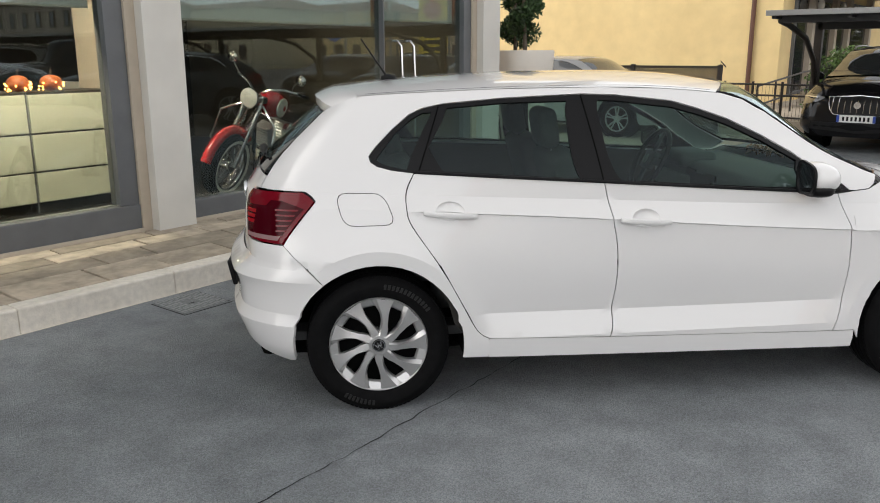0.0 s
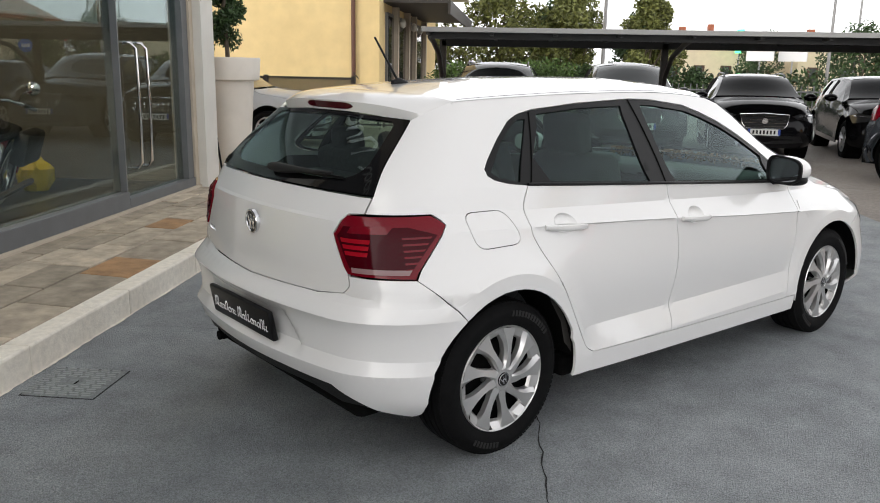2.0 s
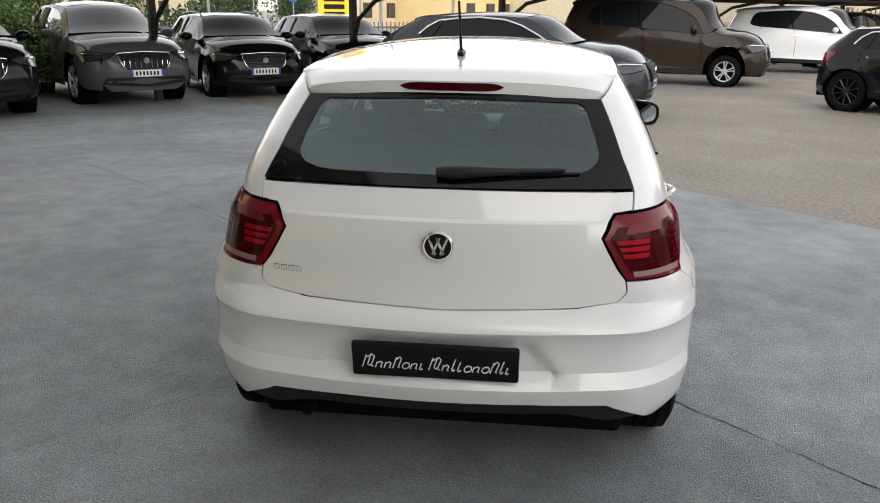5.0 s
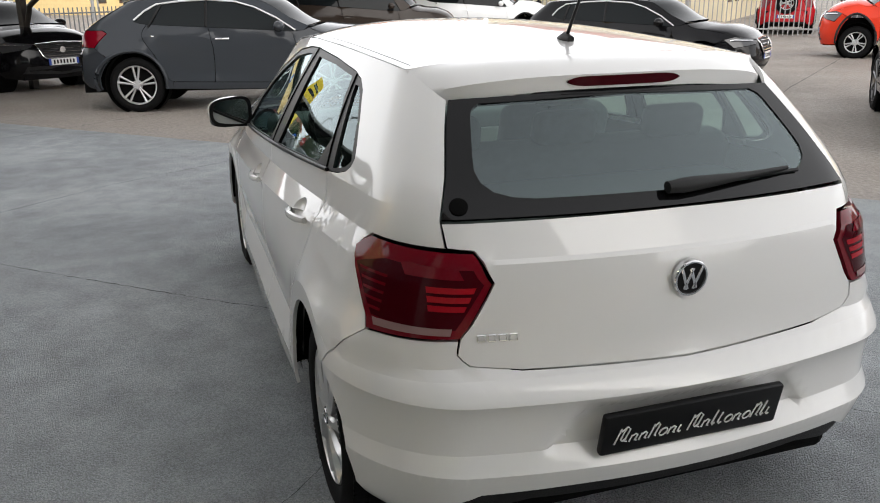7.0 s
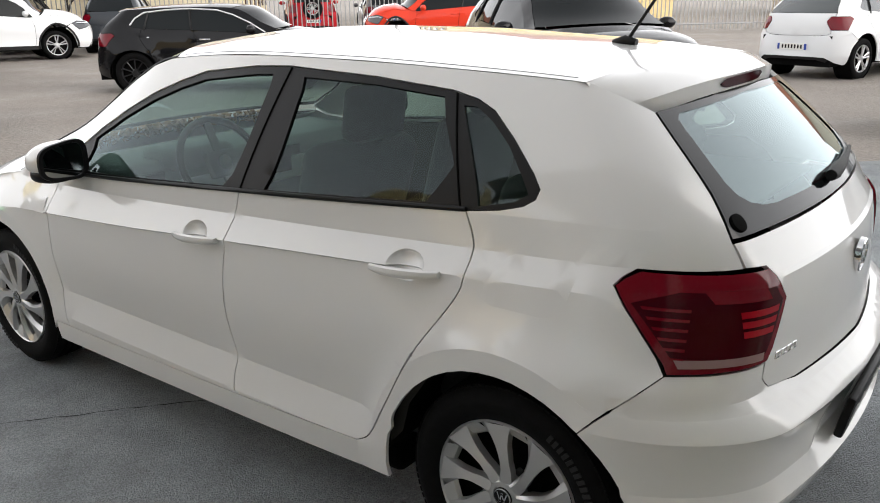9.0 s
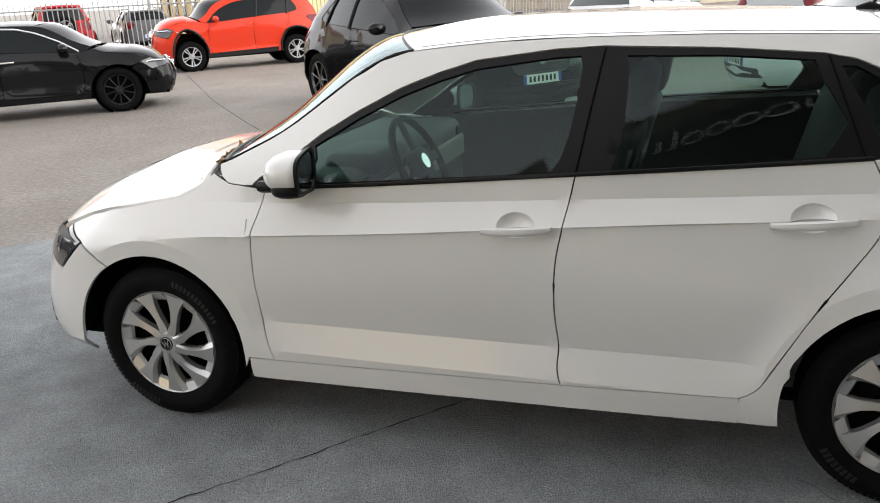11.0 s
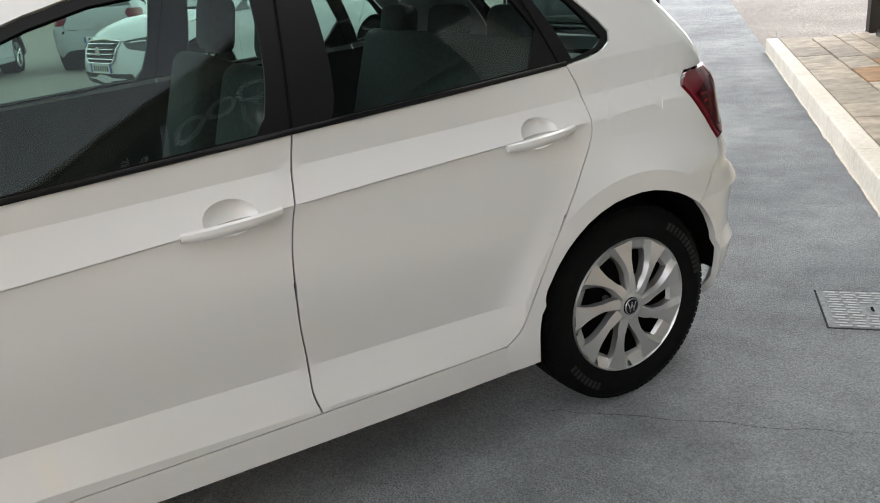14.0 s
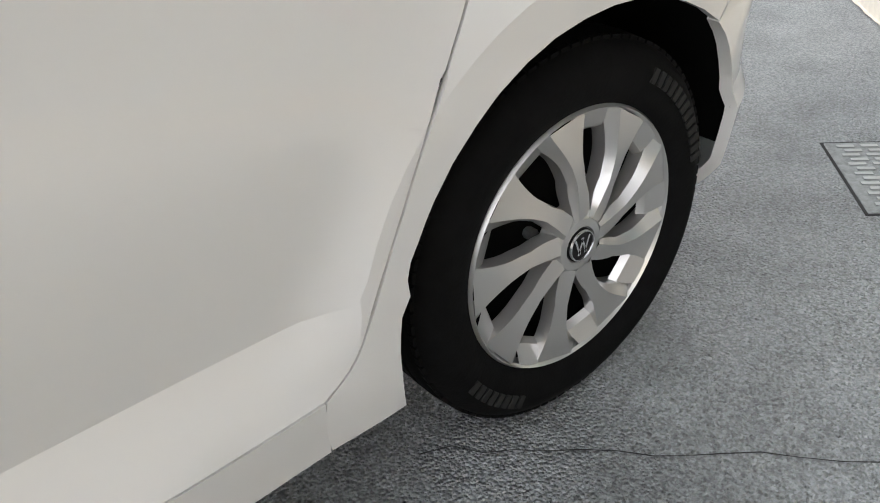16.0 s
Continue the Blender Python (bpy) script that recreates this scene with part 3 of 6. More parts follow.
def smooth_at(x, xs, ys):
    """Value at x of a smooth curve through the knots."""
    n = len(xs)
    i = min(max(int(np.searchsorted(xs, x)) - 1, 0), n - 2)
    h = xs[i + 1] - xs[i]
    d = (ys[i + 1] - ys[i]) / h

    def slope(j):
        if j <= 0 or j >= n - 1:
            return (ys[1] - ys[0]) / (xs[1] - xs[0]) if j <= 0 else (ys[-1] - ys[-2]) / (xs[-1] - xs[-2])
        a, b = (ys[j] - ys[j - 1]) / (xs[j] - xs[j - 1]), (ys[j + 1] - ys[j]) / (xs[j + 1] - xs[j])
        return 0.0 if a * b <= 0 else 2 * a * b / (a + b)
    m0, m1 = slope(i), slope(i + 1)
    s = min(max((x - xs[i]) / h, 0.0), 1.0)
    return ((2 * s ** 3 - 3 * s * s + 1) * ys[i] + (s ** 3 - 2 * s * s + s) * h * m0
            + (3 * s * s - 2 * s ** 3) * ys[i + 1] + (s ** 3 - s * s) * h * m1)


LEVELS = {}


def levels(x):
    key = round(x, 3)
    if key not in LEVELS:
        LEVELS[key] = ([smooth_at(x, KX, t) for t in LEVEL_Z], [smooth_at(x, KX, t) for t in LEVEL_Y])
    return LEVELS[key]


def side_y(x, z):
    """Half width of the body at x and height z."""
    zs, ys = levels(x)
    if z <= zs[0]:
        return ys[0]
    if z >= zs[7]:
        return ys[7]
    if zs[2] < z < zs[4]:
        y = smooth_at(z, zs[2:5], ys[2:5])
        d = zs[4] - z                   # the shoulder line overhangs the door skin
        y -= .008 * min(d / .006, 1) * max(1 - d / .16, 0) * min(max((x + 1.14) / .12, 0), 1) * min(max((1.05 - x) / .25, 0), 1)
    elif z >= zs[6]:
        s = (z - zs[6]) / max(zs[7] - zs[6], 1e-6)
        y = ys[6] + (ys[7] - ys[6]) * s + 0.05 * s * (1 - s)
    else:
        y = float(np.interp(z, zs, ys))
    for cx, cz in HANDLES:          # finger hollows behind the door handles
        d = 1 - ((x - cx) / .060) ** 2 - ((z - cz) / .039) ** 2
        if d > 0:
            y -= .025 * d ** .7
    # flared lips round the wheels
    for ax in (AXLE_R, AXLE_F):
        d = math.hypot(x - ax, z - HUB_Z)
        if d < 0.56:
            f = min(max((0.50 - d) / 0.075, 0), 1)
            f = f ** 1.5
            y += f * max(0.877 + .02 * min(.43 - d, 0) - y, 0) * min(max((z - 0.2) / 0.1, 0), 1)
    return y


HANDLES = [(-.965, .888), (-.125, .846)]
AXLE_R, AXLE_F, HUB_Z = -1.275, 1.275, 0.309
REAR_Z = [.15, .25, .37, .41, .46, .50, .58, .605, .625, .655, .67, .75, .86, .935, .945, 1.02, 1.10, 1.30, 1.40]
REAR_X = [-1.86, -1.90, -1.948, -1.962, -1.938, -1.938, -1.952, -1.967, -1.957, -1.92, -1.895, -1.893, -1.885, -1.872, -1.862, -1.815, -1.745, -1.52, -1.40]
REAR_A = ([.2, .62, .68, .95, 1.02, 1.3], [.34, .34, .32, .30, .22, .14])
REAR_B = ([.2, .62, .68, .95, 1.02, 1.3], [.30, .30, .25, .22, .17, .12])
FRONT_Z = [.15, .25, .36, .46, .54, .60, .66, .72, .76, .80]
FRONT_X = [1.98, 2.02, 2.06, 2.065, 2.06, 2.045, 2.02, 1.96, 1.90, 1.84]


def plate_hollow(y, z):
    """Depth of the flat hollow for the number plate in the rear bumper."""
    edge = min(.30 + .09 * (.575 - z) / .11 - y, .588 - z)
    return .022 * min(max(edge / .03, 0), 1) * min(max((z - .42) / .04, 0), 1)


def end_at(q, z, front=False):
    """Point of the body (left half for q > 0) counted from the middle of the rear or front end: 0..0.6 across it, 0.6..1 round the corner, past 1 along the side."""
    s = 1 if q >= 0 else -1
    q = abs(q)
    if front:
        x0, k = smooth_at(z, FRONT_Z, FRONT_X), .16
        a, b = float(np.interp(z, [.3, .45, .58], [.33, .35, .42])), float(np.interp(z, [.3, .45, .58], [.31, .33, .40]))
    else:
        x0, k = smooth_at(z, REAR_Z, REAR_X), .20
        a, b = float(np.interp(z, *REAR_A)), float(np.interp(z, *REAR_B))
    sg = -1 if front else 1
    w = .78
    for _ in range(3):
        xc = x0 + sg * (k * w * w + a)
        w = side_y(xc, z)
    if q >= 1:
        x = xc + sg * (q - 1)
        return (x, s * side_y(x, z), z)
    if q <= .6:
        y = q / .6 * (w - b)
        return (x0 + sg * k * y * y + (0 if front else plate_hollow(y, z)), s * y, z)
    f = (q - .6) / .4 * math.pi / 2
    y = w - b + b * math.sin(f)
    return (x0 + sg * (k * y * y + a * (1 - math.cos(f))), s * y, z)


def q_side(x, z, front=False):
    """Place along the shell of the side point at x, z."""
    xc = end_at(1, z, front)[0]
    past = xc - x if front else x - xc
    if past >= 0:
        return 1 + past
    lo, hi = 0.0, 1.0
    for _ in range(26):
        m = (lo + hi) / 2
        if (end_at(m, z, front)[0] - x) * (1 if front else -1) > 0:
            lo = m
        else:
            hi = m
    return lo


def q_end(y, z, front=False):
    """Place along the shell of the end's point at |y|, z."""
    lo, hi = 0.0, 1.0
    for _ in range(30):
        m = (lo + hi) / 2
        if end_at(m, z, front)[1] < abs(y):
            lo = m
        else:
            hi = m
    return lo if y >= 0 else -lo

# ---- panels cut out of that shape ----
from mathutils.geometry import delaunay_2d_cdt


def inside(p, poly):
    x, y = p
    r = False
    j = len(poly) - 1
    for i in range(len(poly)):
        xi, yi = poly[i]
        xj, yj = poly[j]
        if (yi > y) != (yj > y) and x < (xj - xi) * (y - yi) / (yj - yi) + xi:
            r = not r
        j = i
    return r


def resample(poly, step, closed=True):
    out = []
    n = len(poly)
    for i in range(n if closed else n - 1):
        a, b = poly[i], poly[(i + 1) % n]
        k = max(1, int(math.ceil(math.hypot(b[0] - a[0], b[1] - a[1]) / step)))
        out += [(a[0] + (b[0] - a[0]) * j / k, a[1] + (b[1] - a[1]) * j / k) for j in range(k)]
    return out if closed else out + [poly[-1]]


def inset(poly, d):
    """The outline moved inwards by d."""
    area = sum(poly[i - 1][0] * poly[i][1] - poly[i][0] * poly[i - 1][1] for i in range(len(poly)))
    sg = 1 if area > 0 else -1
    out = []
    n = len(poly)
    for i in range(n):
        (x0, y0), (x1, y1), (x2, y2) = poly[i - 1], poly[i], poly[(i + 1) % n]
        n1, n2 = Vector((-(y1 - y0), x1 - x0)), Vector((-(y2 - y1), x2 - x1))
        if n1.length < 1e-9 or n2.length < 1e-9:
            out.append((x1, y1))
            continue
        n1.normalize(), n2.normalize()
        m = n1 + n2
        if m.length < .2:
            m = n1
        m = m.normalized() / max(m.normalized().dot(n1), .4)
        out.append((x1 + sg * d * m.x, y1 + sg * d * m.y))
    return out


def rounded(poly, r, n=4):
    """Corners of an outline rounded off."""
    out = []
    for i in range(len(poly)):
        a, b, c = Vector(poly[i - 1]), Vector(poly[i]), Vector(poly[(i + 1) % len(poly)])
        d1, d2 = (a - b), (c - b)
        k1, k2 = min(r, d1.length * .45), min(r, d2.length * .45)
        p, q = b + d1.normalized() * k1, b + d2.normalized() * k2
        for j in range(n + 1):
            s = j / n
            v = p * (1 - s) ** 2 + b * 2 * s * (1 - s) + q * s * s
            out.append((v.x, v.y))
    return out


def to_q(pts, front=False):
    """Outline of ('S', x, z) and ('E', y, z) corners as places on the shell."""
    dense = []
    for p, n in zip(pts, pts[1:] + [None]):          # finer where the rear end steps in
        dense.append(p)
        if n and p[0] == n[0] == "S" and min(p[2], n[2]) < .70 and max(p[2], n[2]) > .58 and abs(p[2] - n[2]) > .004:
            k = int(math.dist(p[1:], n[1:]) / .011)
            dense += [("S", p[1] + (n[1] - p[1]) * j / (k + 1), p[2] + (n[2] - p[2]) * j / (k + 1)) for j in range(1, k + 1)]
    return [((q_side(a, z, front) if k == "S" else q_end(a, z, front)) if k != "Q" else a, z) for k, a, z in dense]


def shell_point(q, z, front, lift):
    p = Vector(end_at(q, z, front))
    if lift:
        e = 1e-3
        du = Vector(end_at(q + e, z, front)) - Vector(end_at(q - e, z, front))
        dv = Vector(end_at(q, z + e, front)) - Vector(end_at(q, z - e, front))
        n = du.cross(dv)
        n.normalize()
        c = Vector((-0.1, 0, .6))
        if n.dot(p - c) < 0:
            n = -n
        p += n * lift
    return p


CUTS = {}


def cut(outline, holes, creases, front, lift, gap, fold, step):
    """Points and faces of a piece of the shell (left side), edges folded in."""
    loops = [inset(resample(outline, step), gap)] + [resample(h, step) for h in holes]
    vs, es, lines = [], [], []
    for lp in loops:
        b = len(vs)
        vs += lp
        es += [(b + i, b + (i + 1) % len(lp)) for i in range(len(lp))]
    for c in creases:
        loose = c[0] is None              # a line that only shapes the mesh, without an edge to be seen
        c = c[1:] if loose else c
        run = []
        for p in resample(c, min(step, .045), False) + [None]:
            if p and inside(p, loops[0]) and not any(inside(p, h) for h in loops[1:]):
                run.append(p)
            else:
                if len(run) > 1:
                    b = len(vs)
                    vs += run
                    es += [(b + i, b + i + 1) for i in range(len(run) - 1)]
                    lines += [] if loose else [(run[i], run[i + 1]) for i in range(len(run) - 1)]
                run = []
    x0, x1 = min(p[0] for p in loops[0]), max(p[0] for p in loops[0])
    z0, z1 = min(p[1] for p in loops[0]), max(p[1] for p in loops[0])
    edge = inset(loops[0], step * .4)
    for i in range(1, int((x1 - x0) / step) + 1):
        for j in range(1, int((z1 - z0) / step) + 1):
            p = (x0 + i * step, z0 + j * step)
            if inside(p, edge) and not any(inside(p, h) for h in loops[1:]):
                vs.append(p)
    out = delaunay_2d_cdt([Vector(v) for v in vs], es, [], 0, 1e-5)
    P, F = out[0], out[2]
    V = [shell_point(p.x, p.y, front, lift) for p in P]
    faces = []
    mid = Vector((-0.1, 0, .6))
    for f in F:
        c = ((P[f[0]].x + P[f[1]].x + P[f[2]].x) / 3, (P[f[0]].y + P[f[1]].y + P[f[2]].y) / 3)
        if inside(c, loops[0]) and not any(inside(c, h) for h in loops[1:]):
            a, b, c = (V[i] for i in f)
            faces.append(tuple(f) if (b - a).cross(c - a).dot((a + b + c) / 3 - mid) > 0 else (f[0], f[2], f[1]))
    near = {(round(v.x, 4), round(v.y, 4)): i for i, v in enumerate(P)}
    sharp = set()
    for a, b in lines:
        i, j = near.get((round(a[0], 4), round(a[1], 4))), near.get((round(b[0], 4), round(b[1], 4)))
        if i is not None and j is not None:
            sharp.add((min(i, j), max(i, j)))
    if fold:
        count = {}
        for f in faces:
            for i in range(3):
                e = (f[i], f[(i + 1) % 3])
                k = tuple(sorted(e))
                count[k] = None if k in count else e
        rim = {}
        for e in count.values():
            if e:
                for i in e:
                    if i not in rim:
                        rim[i] = len(V)
                        V.append(shell_point(P[i].x, P[i].y, front, lift - fold))
        faces += [(e[1], e[0], rim[e[0]], rim[e[1]]) for e in count.values() if e]
    return V, faces, sharp


def panel(name, mat, parent, outline, holes=(), creases=(), side=1, front=False, lift=0.0, gap=.002, fold=.012, step=.045, label="", warp=None):
    """One panel of the shell, cut along outline and holes in (q, z); warp maps it to another car's shape."""
    key = (name, front, lift, gap, fold, step, len(outline), round(sum(p[0] * (i + 1) + p[1] for i, p in enumerate(outline)), 5))
    if key not in CUTS:
        CUTS[key] = cut(outline, holes, creases, front, lift, gap, fold, step)
    V, faces, sharp = CUTS[key]
    if side < 0:
        V = [Vector((v.x, -v.y, v.z)) for v in V]
        faces = [tuple(reversed(f)) for f in faces]
    if warp:
        V = [warp(v) for v in V]
    return mesh_ob(name, V, faces, mat, parent, 35, label, sharp=sharp)


def S(*pts):
    return [("S", x, z) for x, z in pts]


def E(*pts):
    return [("E", y, z) for y, z in pts]


def arc(cx, r, a0, a1, n=18, rz=None):
    return S(*[(cx + r * math.cos(radians(a0 + (a1 - a0) * i / n)), HUB_Z + (rz or r) * math.sin(radians(a0 + (a1 - a0) * i / n))) for i in range(n + 1)])


def rail_z(x):
    return levels(x)[0][7]


polo = tagged(new("hatchback_car"), "white five-door hatchback parked on grey-painted asphalt", "car")

def spline(pts, n=5):
    """A smooth line through the points."""
    P = [Vector(p) for p in [pts[0], *pts, pts[-1]]]
    out = []
    for a, b, c, d in zip(P, P[1:], P[2:], P[3:]):
        for k in range(n):
            s = k / n
            v = .5 * (2 * b + (c - a) * s + (2 * a - 5 * b + 4 * c - d) * s * s + (3 * b - a - 3 * c + d) * s ** 3)
            out.append((v.x, v.y))
    return out + [tuple(pts[-1])]


SEAM_R = spline([(-1.11, 1.043), (-1.143, .971), (-1.146, .894), (-1.123, .825), (-1.005, .652), (-.909, .477), (-.85, .37), (-.80, .336)])
SEAM_B = spline([(-.262, .322), (-.249, .376), (-.252, .448), (-.242, .578), (-.247, .728), (-.27, .848), (-.302, .998)])
SEAM_F = spline([(.785, .302), (.815, .40), (.826, .50), (.829, .665), (.82, .776), (.80, .84), (.772, .926)])
DLO = [(-1.11, 1.043), (-1.20, 1.054), (-1.262, 1.07), (-1.29, 1.088), (-1.296, 1.112), (-1.27, 1.145), (-1.195, 1.218), (-1.12, 1.278), (-1.06, 1.304), (-.976, 1.321),
       (-.709, 1.344), (-.362, 1.359), (-.21, 1.354), (.046, 1.327), (.17, 1.293), (.30, 1.248), (.45, 1.176), (.58, 1.104), (.72, 1.012), (.825, .938), (.772, .926), (-.302, .998)]
CREASES = [to_q(S(*[(x, levels(x)[0][k]) for x in np.arange(-1.6, 1.5, .1)])) for k in (1, 2, 4, 5, 6)]
CREASES.append([None] + to_q(S(*[(x, levels(x)[0][4] - .006) for x in np.arange(-1.6, 1.1, .1)])))
CREASES.append(to_q(S(*[(AXLE_R + .425 * math.cos(radians(a)), HUB_Z + .425 * math.sin(radians(a))) for a in range(-2, 150, 6)])))
for hx, hz in HANDLES:
    for k in (1.0, .8, .5):
        CREASES.append([None] + to_q(S(*[(hx + .0605 * k * math.cos(a), hz + .0395 * k * math.sin(a)) for a in np.arange(0, 6.3, .31)])))
RAIL = [(x, rail_z(x)) for x in (.99, .9, .8, .7, .6, .5, .4, .3, .15, 0, -.25, -.5, -.75, -1.0, -1.15, -1.25, -1.335)]
ARCH = .364
CREASES_F = [to_q(S(*[(x, levels(x)[0][k]) for x in np.arange(.7, 1.5, .1)]), True) for k in (1, 2, 4, 5)]
CREASES_F.append([None] + to_q(S(*[(x, levels(x)[0][4] - .006) for x in np.arange(.7, 1.15, .05)]), True))
CREASES_F.append(to_q(S(*[(AXLE_F + .425 * math.cos(radians(a)), HUB_Z + .425 * math.sin(radians(a))) for a in range(40, 190, 6)]), True))
LF, LB, BS = (-1.526, .931), (-1.665, .751), (-1.545, .64)
LAMP = S(LF) + E((.733, .966), (.545, .961), (.509, .892), (.592, .757)) + S(LB)

for sd in (1, -1):
    # doors, below the windows
    rd = panel("rear_door", WHITE, polo, to_q(S(*SEAM_R, *SEAM_B)), creases=CREASES, side=sd)
    fd = panel("front_door", WHITE, polo, to_q(S(*reversed(SEAM_B), *SEAM_F)), creases=CREASES, side=sd)
    # rear wing with the roof frame
    q_outline = (S(*reversed(SEAM_R)) + S(*DLO[1:20]) + S((.86, .935), (.93, .94)) + S(*RAIL) + E((.503, 1.286), (.528, 1.23), (.568, 1.12), (.6055, 1.028), (.604, .968))
                 + E((.735, .968)) + S(LF, LB, BS) + arc(AXLE_R, ARCH, 128.5, -9.5) + S((-.80, .247)))
    wing = panel("rear_wing", WHITE, polo, to_q(q_outline), holes=[to_q(S(*rounded([(-1.445, .965), (-1.24, .962), (-1.19, .835), (-1.41, .83)], .05)))], creases=CREASES, side=sd)
    panel("fuel_flap" if sd < 0 else "wing_patch", WHITE, wing, to_q(S(*rounded([(-1.445, .965), (-1.24, .962), (-1.19, .835), (-1.41, .83)], .05))), side=sd, gap=.003 if sd < 0 else 0, creases=CREASES,
          label="flush fuel flap" if sd < 0 else "")
    # front wing
    fw = (S(*SEAM_F) + S((.86, .935), (.93, .94), (1.0, .972), (1.05, .93), (1.10, .900), (1.158, .880), (1.3, .854), (1.482, .820), (1.60, .788), (1.715, .745), (1.593, .706), (1.53, .668))
          + arc(AXLE_F, ARCH, 59, 188) + S((.89, .302)))
    panel("front_wing", WHITE, polo, to_q(fw, True), creases=CREASES_F, side=sd, front=True)
    # sill
    panel("sill", WHITE, polo, to_q(S((-.80, .334), (-.262, .320), (.785, .30), (.888, .30), (.886, .222), (.80, .222), (-.80, .247))), side=sd, fold=.03, gap=0,
          creases=[to_q(S((-.8, .285), (.88, .262)))])
    # dark frame of the side windows, with the panes
    QUARTER = [(-1.268, 1.098), (-1.235, 1.076), (-1.14, 1.056), (-1.022, 1.288), (-1.062, 1.287), (-1.12, 1.255), (-1.185, 1.202)]
    REARWIN = [(-.985, 1.05), (-.405, 1.016), (-.43, 1.333), (-.71, 1.326), (-.955, 1.306), (-.98, 1.25), (-1.045, 1.145)]
    FRONTWIN = [(-.222, 1.006), (.54, .958), (.62, .968), (.60, 1.07), (.45, 1.154), (.30, 1.224), (.17, 1.27), (.046, 1.303), (-.21, 1.332), (-.292, 1.335)]
    dq = to_q(S(*DLO))
    frame_ob = panel("window_frame", BLACK_TRIM, polo, dq, holes=[to_q(S(*w)) for w in (QUARTER, REARWIN, FRONTWIN)], side=sd, lift=-.004, gap=.001)
    for w, nm in ((QUARTER, "quarter_pane"), (REARWIN, "rear_pane"), (FRONTWIN, "front_pane")):
        panel(nm, SIDE_GLASS, frame_ob, to_q(S(*w)), side=sd, lift=-.010, gap=-.004, fold=0)
    for x0, z0, x1, z1 in ((-.302, 1.0, -.365, 1.356), (-1.09, 1.046, -.99, 1.315)):
        bm = tube_bm([(x0 + (x1 - x0) * i / 8, sd * (side_y(x0 + (x1 - x0) * i / 8, z0 + (z1 - z0) * i / 8) - .003), z0 + (z1 - z0) * i / 8) for i in range(9)], .003, 5)
        part("door_gap_seal", bm, DARK, frame_ob)
    # thin bright-edged weather strip under the panes
    strip = [(-1.11 + (.82 + 1.11) * i / 24) for i in range(25)]
    bm = tube_bm([(x, sd * (side_y(x, z) + .002), z) for x in strip for z in [float(np.interp(x, [-1.11, -.302, .772, .82], [1.046, 1.001, .93, .94]))]], .007, 6)
    part("weather_strip", bm, BLACK_TRIM, frame_ob, smooth=60)
    # rear lamp
    lamp = panel("rear_lamp", RED_LENS, polo, to_q(LAMP), side=sd, lift=.006, gap=.003, fold=.02, step=.03)
    panel("lamp_inner", DARK_RED, lamp, to_q(E((.552, .925), (.722, .928)) + S((-1.572, .902), (-1.668, .788)) + E((.600, .782), (.53, .89))), side=sd, lift=.0075, gap=0, fold=0, step=.03)
    panel("lamp_block", RED_LENS, lamp, to_q(E((.585, .928), (.695, .931), (.692, .905), (.575, .903))), side=sd, lift=.009, gap=0, fold=0, step=.03)
    for i in range(3):
        z = .878 - .022 * i
        panel("lamp_strip", BRIGHT_RED, lamp, to_q(E((.548 + .012 * i, z + .007), (.655, z + .008), (.655, z - .007), (.555 + .012 * i, z - .007))), side=sd, lift=.009, gap=0, fold=0, step=.03)
    for i in range(6):
        z = .895 - .0215 * i
        x0 = -1.592 - .014 * i
        panel("lamp_rib", RED_LENS, lamp, to_q(S((x0, z + .0035), (-1.69, z + .001), (-1.69, z - .006), (x0 - .005, z - .0035))), side=sd, lift=.009, gap=0, fold=0, step=.03)
    panel("reversing_strip", CLEAR_LENS, lamp, to_q(E((.607, .786), (.695, .786)) + S((-1.672, .786), (-1.684, .766)) + E((.612, .768))), side=sd, lift=.009, gap=0, fold=0, step=.03)
    # head lamp
    hl = panel("head_lamp", HEADLAMP, polo, to_q(S((1.593, .706), (1.715, .743)) + E((.57, .724), (.45, .69), (.55, .640)) + S((1.735, .588)), True), side=sd, front=True, lift=.001, gap=.0015, step=.03)

    panel("lamp_reflector", LAMP_BULB, hl, to_q(S((1.742, .695), (1.768, .690), (1.765, .640), (1.748, .645)), True), side=sd, front=True, lift=.003, gap=0, fold=0, step=.03)
    panel("lamp_shade", BLACK_TRIM, hl, to_q(S((1.63, .70), (1.735, .728)) + E((.57, .705), (.50, .688)) + S((1.735, .700)), True), side=sd, front=True, lift=.003, gap=0, fold=0, step=.03)

# ---- ends ----
def both(half):
    """A half outline from the middle out, closed by its mirror image."""
    return half + [(-q, z) for q, z in reversed(half)]


bumper_half = to_q(E((.0001, .352), (.30, .352), (.553, .344), (.69, .262)) + S((-1.655, .228)) + arc(AXLE_R, ARCH, 191, 128.5, 10) + S(BS, LB) + E((.593, .752), (.597, .715), (.567, .684), (.44, .667), (.0001, .660)))
REAR_LINES = [[(q, z) for q in np.arange(-1.2, 1.21, .04)] for z in (.37, .41, .46, .605, .655, .935, .945)]
hollow_lines = [both(to_q(E((.0001, .588), (.29, .588), (.305, .56), (.39, .462)))), both(to_q(E((.0001, .558), (.262, .558), (.275, .54), (.35, .462))))]
rear_bumper = panel("rear_bumper", WHITE, polo, both(bumper_half), creases=REAR_LINES[:5] + [[None] + h for h in hollow_lines], gap=.001, step=.03, fold=.02)
tg_half = to_q(E((.0001, .6605), (.44, .6675), (.5655, .6845), (.5955, .715), (.588, .757), (.504, .892), (.54, .965), (.60, .970), (.603, 1.024), (.0001, 1.028)))
